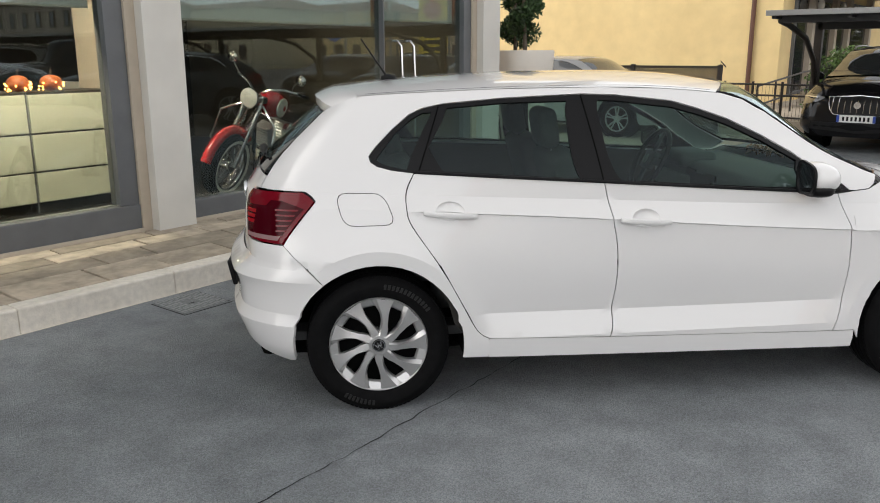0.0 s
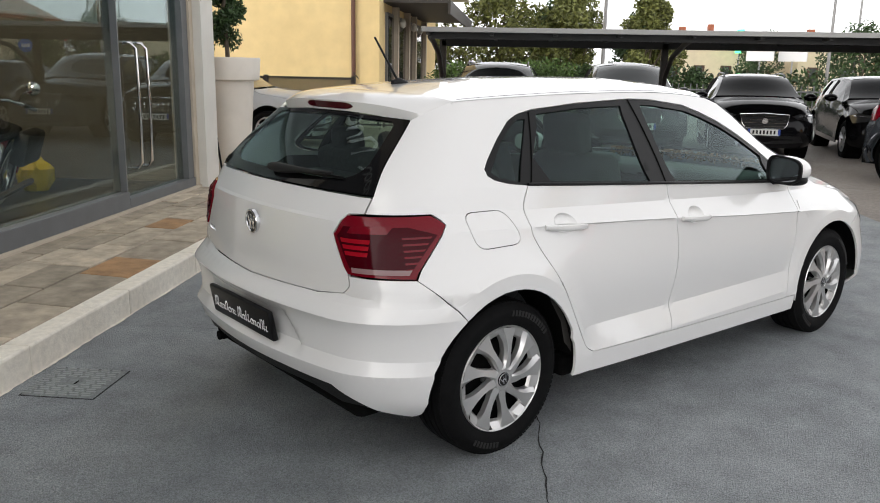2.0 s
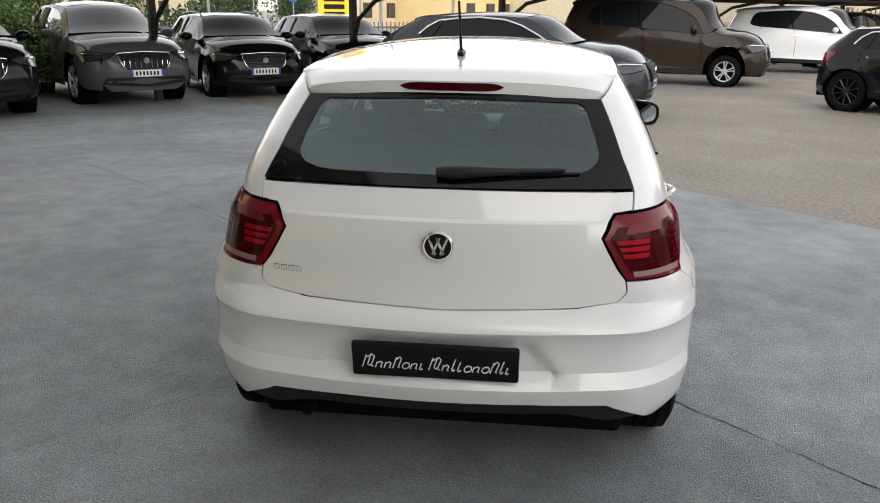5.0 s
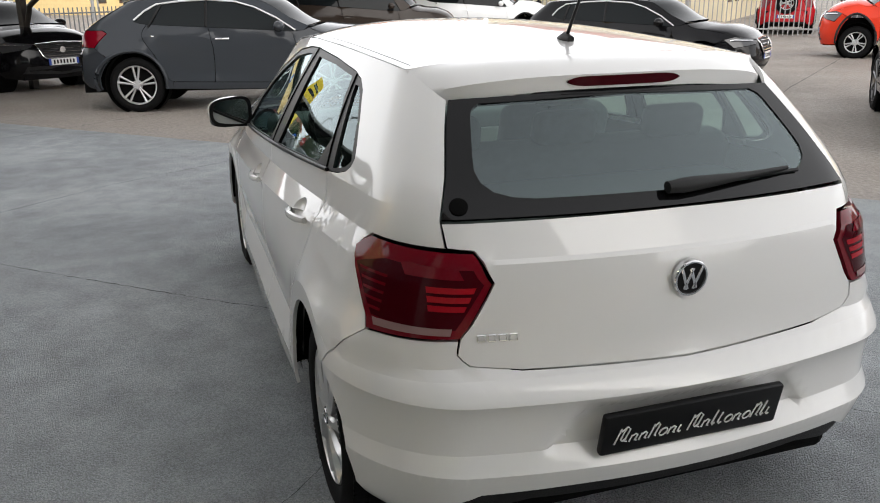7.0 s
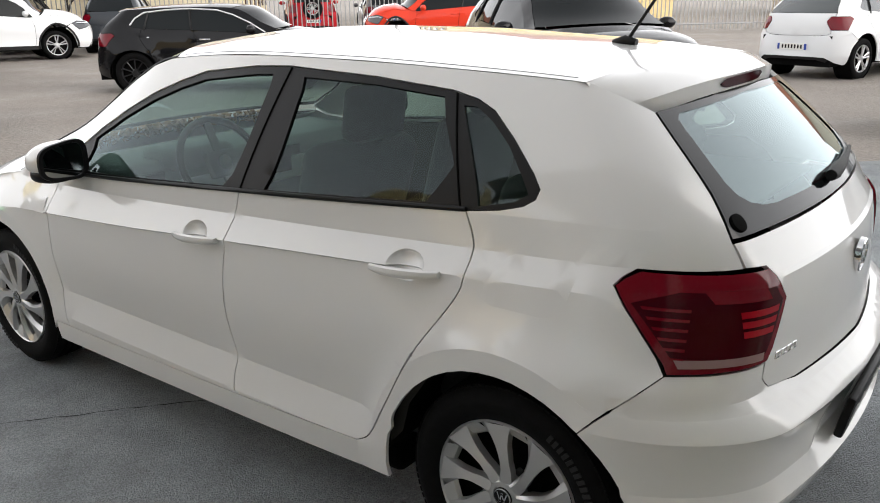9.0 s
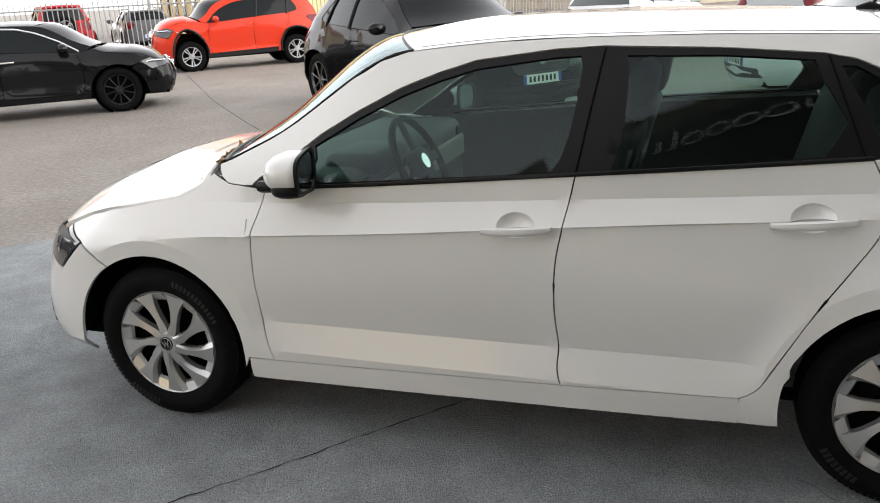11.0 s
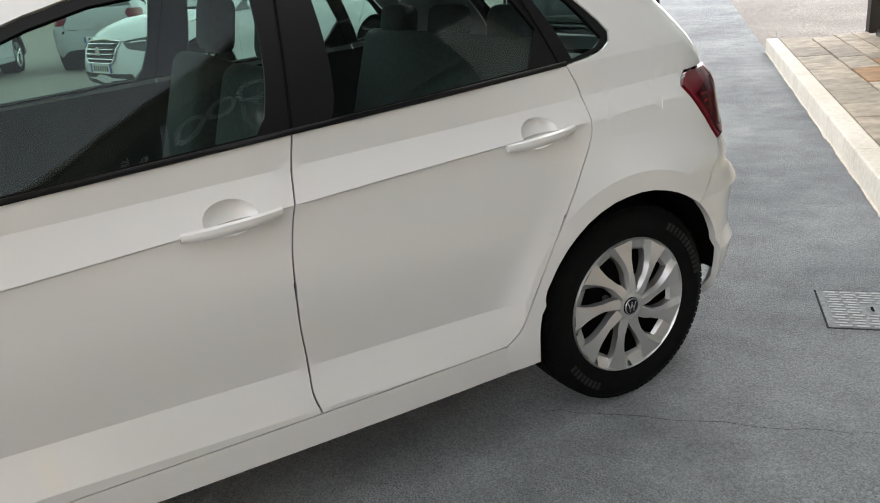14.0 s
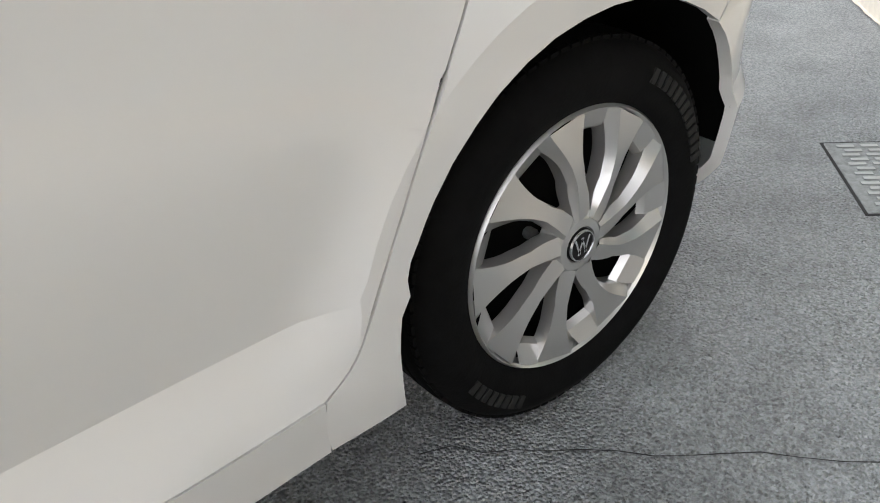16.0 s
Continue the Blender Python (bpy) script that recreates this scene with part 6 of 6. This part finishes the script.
def tree(x, y, h, r, mat, seed, count=2600, size=.14, label="broad green street tree with an uneven crown", trunk_h=None):
    rnd = random.Random(seed)
    t = tagged(new("tree"), label, "tree", "street trees")
    t.location = (x, y, 0)
    th = trunk_h or h * .35
    part("trunk", tube_bm([(0, 0, -.1), (.05, .02, th * .5), (0, .05, th), (.1, 0, h * .75)], [.16, .13, .11, .04], 8), BARK, t, smooth=60)
    clumps = []
    for k in range(26):
        a, q, s = rnd.uniform(0, 6.28), rnd.uniform(.25, .85), (k + .5) / 26
        z = th + (h - th) * (.06 + .86 * s)
        w = r * math.sqrt(max(1 - abs(2 * s - .85) ** 2.4, .06))
        c = (w * q * math.cos(a), w * q * math.sin(a), z, r * rnd.uniform(.22, .40))
        clumps.append(c)
        if k % 4 == 1:
            part("limb", tube_bm([(0, .03, th * .9), (c[0] * .6, c[1] * .6, (th + z) / 2), c[:3]], [.07, .045, .02], 6), BARK, t, smooth=60)
    leaves("crown", t, mat, clumps, count, size, seed)
    return t


# hedge behind the black car
hedge = tagged(new("hedge"), "dense dark green clipped hedge", "hedge")
hedge.matrix_local = TURN
rnd = random.Random(5)
clumps = [(13.2 + rnd.uniform(-.5, 1.2), rnd.uniform(-.9, 2.2), rnd.uniform(.25, 1.42), rnd.uniform(.26, .40)) for _ in range(110)]
leaves("hedge_leaves", hedge, LEAF_HEDGE, clumps, 30000, .042, 3)
# plain near-black box whose colour stands for the shade between the leaves
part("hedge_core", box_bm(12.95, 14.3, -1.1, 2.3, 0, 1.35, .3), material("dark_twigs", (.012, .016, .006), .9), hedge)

# tall white planters with spiral bushes
POT = material("off_white_planter", (.66, .61, .54), .45, vary=.04, scale=6)


def planter(u, v, k=1.0, seed=1):
    p = tagged(new("planter"), "tall off-white round planter with a clipped bush", "planter", "planters")
    p.matrix_local = TURN @ pose(u, v, .17)
    H = 1.39 * k
    part("pot", lathe_bm([(.001, .0), (.20, .0), (.215, .015), (.29 * k, H - .28), (.292 * k, H - .27), (.355 * k, H - .25), (.372 * k, H - .02), (.365 * k, H), (.34 * k, H), (.335 * k, H - .06), (.001, H - .06)], 64, "z"), POT, p, smooth=35)
    part("soil", lathe_bm([(.335 * k, H - .055), (.001, H - .05)], 32, "z"), BARK, p)
    st = part("stem", tube_bm([(0, 0, H - .06), (.03, .02, H + .2), (-.02, .03, H + .5), (.02, 0, H + .9), (0, 0, H + 1.3)], [.03, .026, .024, .02, .01], 8), BARK, p, smooth=60)
    cl = []
    for i in range(26):
        a, z = i * .75, H + .22 + i * .046
        q = .13 * (1 - .02 * i)
        cl.append((q * math.cos(a), q * math.sin(a), z, .135 - .002 * i))
    leaves("bush", p, LEAF, cl, 5200, .028, seed)
    return p


planter(5.0, 3.72, 1.0, 2)
planter(5.75, 4.35, .95, 4)
hose = tagged(part("hose", tube_bm([(4.33, 3.66, .85), (4.34, 3.62, .5), (4.36, 3.60, .30)] + [(4.44 + .06 * math.cos(a), 3.56, .27 + .06 * math.sin(a)) for a in np.arange(3.1, 15, .5)], .012, 8), BLACK_TRIM, None, smooth=60, m=TURN), "black coiled cable beside the pillar", "cable")

dry = tagged(new("fallen_leaves"), "dry brown leaves below the windscreen", "leaves")
cl = []
for i in range(40):
    t = -.78 + 1.56 * i / 39
    cl.append((1.02 + .15 * (1 - t * t), .74 * t, .958 + .010 * (1 - t * t), .026))
tagged(leaves("leaf_litter", dry, LEAF_DRY, cl, 650, .022, 12), kind="stuff")

# street trees beyond the yard
k = 0
for x, y, h, r, mt in ((25.2, 27.0, 5.7, 2.4, LEAF_LIGHT), (28.1, 25.2, 5.4, 1.9, LEAF_LIGHT), (30.7, 22.4, 5.2, 1.7, LEAF_LIGHT), (22.3, 29.5, 5.4, 2.2, LEAF_LIGHT), (29.8, 27.6, 5.0, 1.9, LEAF), (35.5, 26.4, 4.6, 1.9, LEAF), (43.5, 17.5, 4.0, 2.4, LEAF),
                       (70.0, 26.0, 6.6, 2.6, LEAF_AUTUMN), (66.0, 36.0, 5.0, 2.8, LEAF), (76.0, 22.0, 5.6, 3.2, LEAF), (62.0, 19.0, 3.6, 2.4, LEAF), (81.0, 31.0, 6.0, 3.5, LEAF)):
    tree(x, y, h, r, mt, 30 + k, 9000 if k < 6 else 4000, .12, trunk_h=h * .22)
    k += 1
fh = tagged(new("far_hedge"), "long clipped green hedge along the street", "hedge")
fh.matrix_local = TURN
clumps = [(36 + rnd.uniform(-.4, .6), rnd.uniform(-14, 9), rnd.uniform(.2, 1.5), .45) for _ in range(260)]
leaves("hedge_leaves", fh, LEAF, clumps, 15000, .12, 8)

# ---- the street beyond ----
TILE = material("terracotta_roof", (.32, .11, .06), .85, vary=.25, scale=3)
OCHRE = material("ochre_plaster", (.60, .32, .12), .9, vary=.06, scale=2)
CREAM = material("cream_plaster", (.62, .54, .38), .9, vary=.06, scale=2)
SHUTTER = material("brown_shutter", (.07, .035, .02), .6)
POLE = material("galvanised_pole", (.30, .30, .30), .5, metal=.4)
SIGN_Y = material("yellow_sign", (.85, .62, .02), .5)
SIGN_R = material("red_sign", (.5, .02, .02), .5)
SIGN_B = material("blue_sign", (.02, .12, .45), .5)
SIGN_W = material("white_sign", (.75, .75, .75), .5)
GREEN_LIT = material("green_lit_cross", (.05, .7, .2), .5, emit=1.5)


def town_house(u, v, w, d, h, wall, label, roof=2.0, turn=45):
    x, y = uv(u, v)
    hs = tagged(new("town_house"), label, "house", "houses along the street")
    hs.matrix_local = pose(x, y, 0, 0, 0, turn)
    part("wall", box_bm(-d / 2, d / 2, -w / 2, w / 2, 0, h), wall, hs)
    o = .5
    vs = [(-d / 2 - o, -w / 2 - o, h), (d / 2 + o, -w / 2 - o, h), (d / 2 + o, w / 2 + o, h), (-d / 2 - o, w / 2 + o, h), (0, -w / 2 + 1.2, h + roof), (0, w / 2 - 1.2, h + roof)]
    rf = mesh_ob("roof", vs, [(0, 1, 4), (1, 2, 5, 4), (2, 3, 5), (3, 0, 4, 5), (3, 2, 1, 0)], TILE, hs)
    part("chimney", box_bm(-.4, .4, w * .2, w * .2 + .6, h + roof * .4, h + roof + .7), TILE, rf)
    n = max(2, int(w / 2.4))
    for s in range(int(h / 2.9)):
        for i in range(n):
            yc = -w / 2 + w * (i + .5) / n
            for sx in (-1, 1):
                win = part("window", box_bm(sx * d / 2 - .06, sx * d / 2 + .06, yc - .5, yc + .5, .9 + 2.9 * s, 2.3 + 2.9 * s), SHUTTER, hs)
                part("window_pane", box_bm(sx * d / 2 - .08, sx * d / 2 + .08, yc - .3, yc + .3, 1.0 + 2.9 * s, 2.2 + 2.9 * s), PANE_GREY, win)
    return hs


town_house(24, 9.5, 7, 12, 6.0, OCHRE, "orange house beyond the yellow one", 1.5)
town_house(82, -18, 10, 9, 4.3, CREAM, "cream house with a red tiled roof", 1.1)
town_house(84, -31, 9, 9, 4.4, CREAM, "cream house with brown shutters", 1.0)
town_house(70, -44, 11, 10, 5.2, CREAM, "pale house with a shallow tiled roof")
town_house(60, -52, 12, 10, 5.4, YELLOW, "yellow house with a low tiled roof", 1.2)
town_house(52, -60, 16, 12, 5.6, CREAM, "long pale building with a roof edge", 1.0)
town_house(95, -24, 12, 9, 4.4, CREAM, "distant cream house with tiled roof")
town_house(40, -70, 18, 12, 6, BEIGE, "beige low building across the street", 1.4)
town_house(10, -46, 16, 12, 6.2, CREAM, "cream house with a gable roof across the yard", 2.0)
town_house(-12, -46, 14, 12, 6.2, YELLOW, "yellow house across the yard", 2.0)
town_house(-34, -40, 14, 12, 6.6, BEIGE, "beige house behind the yard", 2.0)

for u, v, h in ((30, -3, 8.5), (36, -14, 8), (46, -19, 8.5), (41, -24, 8), (57, -26, 9), (50, -32, 8.5), (70, -30, 9), (33, -27, 8.2), (5, -34, 8.5), (-3, -34, 8.5)):
    x, y = uv(u, v)
    p = tagged(new("street_lamp"), "tall grey street lamp post", "street lamp", "street lamps")
    p.location = (x, y, 0)
    part("pole", tube_bm([(0, 0, 0), (0, 0, h)], [.09, .05], 8), POLE, p, smooth=60)
    part("lamp_head", box_bm(-.55, .15, -.12, .12, h - .05, h + .06, .03), FRAME, p)
# yellow sign tower, traffic lamp and round signs
st = tagged(new("sign_tower"), "tall yellow advertising sign with red round mark", "sign")
st.matrix_local = pose(32.5, 8.6, 0, 0, 0, 15)
part("sign_board", box_bm(-.15, .15, -.72, .72, 1.0, 6.2, .04), SIGN_Y, st)
part("sign_mark", lathe_bm([(.45, -.19), (.001, -.19)], 24), SIGN_R, st, m=pose(0, 0, 3.6, 0, 0, -90))
for i in range(5):
    part("sign_bar", box_bm(-.17, -.155, -.45, .45, 1.3 + .32 * i, 1.5 + .32 * i), BLACK_TRIM, st)
for i in range(2):
    part("sign_bar", box_bm(-.17, -.155, -.55, .55, 4.8 + .5 * i, 5.05 + .5 * i), BLACK_TRIM, st)
tl = tagged(new("traffic_lamp"), "black traffic lamps on a grey pole", "traffic lamp")
tl.location = (32.0, 6.4, 0)
part("pole", tube_bm([(0, 0, 0), (0, 0, 6.5)], .07, 8), POLE, tl)
for y in (-.32, .32):
    part("lamp_box", box_bm(-.15, .15, y - .17, y + .17, 2.5, 3.5, .04), BLACK_PLASTIC, tl)
part("street_sign", box_bm(-.05, 0, -.5, .5, 4.6, 5.0), SIGN_B, tl)
for x, y, z, mt, sz in ((43, 15.9, 3.1, SIGN_R, .42), (46, 14.4, 2.4, SIGN_B, .4), (36, 3.6, 2.5, SIGN_B, .4)):
    p = tagged(new("road_sign"), "round road sign on a thin grey pole", "road sign", "road signs")
    p.location = (x, y, 0)
    part("pole", tube_bm([(0, 0, 0), (0, 0, z)], .04, 6), POLE, p)
    part("disc", lathe_bm([(sz, -.02), (sz, .02), (.001, .02)], 20), mt, p, m=pose(-.06, 0, z, 0, 0, 90))
    part("disc_bar", box_bm(-.10, -.085, -sz * .6, sz * .6, z - .09, z + .09), SIGN_W, p)
cr = tagged(new("pharmacy_cross"), "green lit cross sign on a pole", "sign")
cr.location = (66, 38.5, 0)
bm = box_bm(-.1, .1, -.35, .35, 3.4, 5.5)
box_bm(-.1, .1, -1.05, 1.05, 4.1, 4.8, bm=bm)
part("cross", bm, GREEN_LIT, cr)
part("pole", tube_bm([(0, 0, 0), (0, 0, 3.4)], .08, 8), POLE, cr)
for x, y in ((60, 33), (61.5, 31)):
    p = tagged(new("billboard"), "white roadside billboard on a pole", "sign", "billboards")
    p.location = (x, y, 0)
    part("board", box_bm(-.06, .06, -1.2, 1.2, 2.6, 4.4), SIGN_W, p)
    part("pole", tube_bm([(0, 0, 0), (0, 0, 2.6)], .07, 6), POLE, p)
# fences along the street and the back of the yard
def picket(u0, v0, u1, v1, h, mat, label, step=.16):
    f = tagged(new("picket_fence"), label, "fence")
    f.matrix_local = TURN
    L = math.hypot(u1 - u0, v1 - v0)
    n = int(L / step)
    vs, fs = [], []
    for i in range(n):
        s = i / n
        x, y = u0 + (u1 - u0) * s, v0 + (v1 - v0) * s
        b = len(vs)
        w = .016
        vs += [(x + dx * w, y + dy * w, z) for z in (.05, h) for dx, dy in ((-1, -1), (1, -1), (1, 1), (-1, 1))]
        fs += [(b, b + 1, b + 5, b + 4), (b + 1, b + 2, b + 6, b + 5), (b + 2, b + 3, b + 7, b + 6), (b + 3, b, b + 4, b + 7), (b + 4, b + 5, b + 6, b + 7)]
    tagged(mesh_ob("picket_work", vs, fs, mat, f), kind="stuff")
    for z in (.25, h - .2):
        part("fence_rail", tube_bm([(u0, v0, z), (u1, v1, z)], .03, 6), mat, f)


picket(24, 1, 24, -45, 1.15, FRAME, "grey street railing beyond the carport", .2)
picket(14, -46, 14, -26, 1.5, SIGN_W, "pale picket fence at the back of the yard", .15)
picket(14, -26, -24, -26, 1.8, POLE, "grey metal fence at the back of the yard", .15)
picket(16, -20.5, 27, -38, 1.6, SIGN_W, "pale picket fence behind the parked cars", .15)

# ---- cruiser motorcycle behind the shop window ----
RED_TANK = material("red_tank_paint", (.42, .012, .015), .2, coat=1)
CREAM_PAINT = material("cream_tank_panel", (.72, .70, .62), .3, coat=.6)
CLEAR_GLASS = material("clear_lamp_glass", (.55, .56, .55), .15, coat=1)
LEATHER = material("black_leather", (.012, .011, .010), .45, bump=.2, bump_scale=120)
moto = tagged(new("motorcycle"), "red and chrome cruiser motorcycle behind the window", "motorcycle")
moto.matrix_local = TURN @ pose(.84, 4.52, ROOM_Z - .01, 0, 0, 198) @ pose(0, 0, 0, -17, 0, 0) @ Matrix.Scale(.95, 4)      # forward is its +x


def moto_wheel(x, r, w, name):
    wh = new(name)
    wh.parent = moto
    wh.matrix_local = pose(x, 0, r)
    prof = [(r - .10, -w * .35), (r - .06, -w * .55), (r - .02, -w * .45), (r, 0), (r - .02, w * .45), (r - .06, w * .55), (r - .10, w * .35)]
    part("tyre", lathe_bm(prof, 40), RUBBER, wh, smooth=60)
    part("white_wall", lathe_bm([(r - .085, w * .50), (r - .055, w * .565), (r - .05, w * .55)], 40), CREAM_PAINT, wh)
    part("white_wall", lathe_bm([(r - .085, -w * .50), (r - .055, -w * .565), (r - .05, -w * .55)], 40), CREAM_PAINT, wh)
    part("rim", lathe_bm([(r - .10, -w * .4), (r - .115, -w * .2), (r - .115, w * .2), (r - .10, w * .4)], 40), CHROME, wh, smooth=40)
    part("hub", tube_bm([(0, -.07, 0), (0, .07, 0)], .05, 16), CHROME, wh, smooth=40)
    bm = bmesh.new()
    for k in range(24):
        a, b = 2 * math.pi * k / 24, 2 * math.pi * (k + (2.5 if k % 2 else -2.5)) / 24
        tube_bm([(.045 * math.cos(b), .05 * (1 if k % 4 < 2 else -1), .045 * math.sin(b)), ((r - .112) * math.cos(a), 0, (r - .112) * math.sin(a))], .003, 4, bm, caps=False)
    tagged(part("spokes", bm, CHROME, wh), kind="stuff")
    return wh


fwm = moto_wheel(0.0, .33, .15, "front_wheel")
moto_wheel(-1.60, .33, .16, "rear_wheel")
for s in (-1, 1):
    part("fork_leg", tube_bm([(0, .09 * s, .33), (-.12, .09 * s, .62), (-.30, .09 * s, 1.05)], [.026, .024, .022], 10), CHROME, moto, smooth=60)
    part("fork_spring", tube_bm([(-.14 - .02 * math.sin(.0) - .16 * i / 60 + .0, (.04 + .022 * math.cos(i * .9)) * s, .70 + .20 * i / 60 + .022 * math.sin(i * .9)) for i in range(61)], .006, 5), CHROME, moto, smooth=60)
    part("handlebar", tube_bm([(-.30, .05 * s, 1.08), (-.32, .12 * s, 1.13), (-.36, .26 * s, 1.17), (-.50, .38 * s, 1.15)], .013, 8), CHROME, moto, smooth=60)
    part("grip", tube_bm([(-.46, .355 * s, 1.155), (-.58, .42 * s, 1.13)], .018, 8), LEATHER, moto, smooth=60)
    part("mirror_stalk", tube_bm([(-.42, .31 * s, 1.16), (-.36, .36 * s, 1.26), (-.38, .39 * s, 1.29)], .006, 6), CHROME, moto, smooth=60)
    part("mirror_head", lathe_bm([(.001, -.02), (.05, -.012), (.055, .0), (.05, .006), (.001, .006)], 16), CHROME, moto, m=pose(-.38, .41 * s, 1.31, 0, 0, 90), smooth=60)
    part("crash_bar", tube_bm([(-.30, .10 * s, .95), (-.22, .32 * s, .80), (-.18, .36 * s, .50), (-.30, .18 * s, .30)], .014, 8), CHROME, moto, smooth=60)
    part("exhaust", tube_bm([(-.62, .16 * s, .55), (-.55, .20 * s, .35), (-.80, .21 * s, .26), (-1.9, .23 * s, .28)], [.022, .022, .03, .035], 10), CHROME, moto, smooth=60)
    part("side_bag", box_bm(-1.95, -1.35, .19 * s - .07, .19 * s + .07, .48, .80, .04), LEATHER, moto, smooth=40)
    part("tank_panel", lathe_bm([(.10, -.008), (.095, .004), (.001, .008)], 24), CREAM_PAINT, moto, m=pose(-.62, .135 * s, .93, 0, 0, 0 if s > 0 else 180), smooth=40)
part("front_mudguard", tube_bm([(.37 * math.cos(a), 0, .33 + .37 * math.sin(a)) for a in np.arange(.2, 2.6, .2)], .055, 8), RED_TANK, moto, smooth=60)
part("rear_mudguard", tube_bm([(-1.6 + .38 * math.cos(a), 0, .33 + .38 * math.sin(a)) for a in np.arange(.4, 3.3, .2)], .085, 8), RED_TANK, moto, smooth=60)
bm = bmesh.new()
bmesh.ops.create_uvsphere(bm, u_segments=24, v_segments=14, radius=1)
for v in bm.verts:
    x, y, z = v.co
    v.co = (.30 * x, .145 * y * (1 - .25 * max(-x, 0)), .15 * z + .05 * x)
part("tank", bm, RED_TANK, moto, m=pose(-.66, 0, .92), smooth=60)
part("head_lamp", lathe_bm([(.001, -.14), (.07, -.12), (.10, -.03), (.105, .0), (.10, .012)], 28), CHROME, moto, m=pose(-.17, 0, 1.02, 0, 0, -90), smooth=50)
part("lamp_glass", lathe_bm([(.098, .008), (.06, .022), (.001, .028)], 28), CLEAR_GLASS, moto, m=pose(-.17, 0, 1.02, 0, 0, -90), smooth=50)
part("yoke", box_bm(-.34, -.24, -.12, .12, .98, 1.05, .015), CHROME, moto)
part("seat", box_bm(-1.55, -.90, -.15, .15, .72, .84, .05, seg=3), LEATHER, moto, smooth=40)
part("frame_tube", tube_bm([(-.30, 0, 1.0), (-.45, 0, .45), (-.55, 0, .22), (-1.2, 0, .24), (-1.45, 0, .55), (-.9, 0, .80), (-.35, 0, .88)], .022, 8, closed=True), BLACK_TRIM, moto, smooth=60)
part("crankcase", box_bm(-1.15, -.55, -.14, .14, .22, .48, .05, seg=3), CHROME, moto, smooth=40)
for a, x in ((-22, -.68), (22, -.92)):
    bm = bmesh.new()
    for i in range(9):
        box_bm(-.075, .075, -.085, .085, i * .03, i * .03 + .018, bm=bm)
    part("cylinder", bm, RIM_SILVER, moto, m=pose(x, 0, .46, 0, -a, 0))
part("air_cleaner", lathe_bm([(.09, 0), (.09, .05), (.07, .065), (.001, .07)], 24), CHROME, moto, m=pose(-.80, .13, .66), smooth=40)
part("stand", tube_bm([(-1.0, .12, .24), (-.95, .30, .0)], .014, 6), CHROME, moto)

bag = tagged(new("yellow_bag"), "yellow plastic bag on the showroom floor", "bag")
bm = bmesh.new()
bmesh.ops.create_icosphere(bm, subdivisions=3, radius=1)
for v in bm.verts:
    n = noise.noise(v.co * 2.5)
    k = .17 * (1 + .25 * n) * (1 if v.co.z < .5 else .6)
    v.co = (v.co.x * k, v.co.y * k, max(v.co.z, -.75) * .22 + .165)
part("sack", bm, SIGN_Y, bag, smooth=30)
bag.matrix_local = TURN @ pose(3.2, 5.1, ROOM_Z)

# ---- flagstones of the pavement ----
pave = tagged(new("pavement"), "uneven brown and grey flagstone pavement", "pavement", kind="structure")
pave.matrix_local = TURN
part("mortar_bed", box_bm(-9, 6.1, 2.70, 3.68, .0, .146), material("grey_mortar", (.36, .33, .28), .9, vary=.2, scale=30), pave)
rnd = random.Random(21)


def slab(x0, x1, y0, y1, mat):
    top = lambda y: .156 + .035 * (y - 2.70)
    h = rnd.uniform(-.003, .004)
    j = lambda: rnd.uniform(-.012, .012)
    g = .007
    P = [(x0 + g + j() * .5, y0 + g), (x1 - g + j() * .5, y0 + g), (x1 - g + j(), y1 - g + j() * .4), (x0 + g + j(), y1 - g + j() * .4)]
    cx, cy = sum(p[0] for p in P) / 4, sum(p[1] for p in P) / 4
    vs = [(x, y, .12) for x, y in P] + [(x, y, top(y) + h - .004) for x, y in P] + [(x + (cx - x) * .02, y + (cy - y) * .03, top(y) + h) for x, y in P]
    fs = [(8, 9, 10, 11)] + [(i, (i + 1) % 4, 4 + (i + 1) % 4, 4 + i) for i in range(4)] + [(4 + i, 4 + (i + 1) % 4, 8 + (i + 1) % 4, 8 + i) for i in range(4)]
    mesh_ob("flagstone", vs, fs, mat, pave)


for y0, y1, lo, hi in ((2.70, 3.04, .45, .75), (3.04, 3.30, .35, .8), (3.30, 3.50, .3, .7), (3.50, 3.68, .4, .9)):
    u = -9 + rnd.uniform(0, .4)
    while u < 6.05:
        n = min(u + rnd.uniform(lo, hi), 6.08)
        if n - u > .1:
            slab(u, n, y0, y1, RUSTY_FLAG if rnd.random() < .05 else FLAG)
        u = n
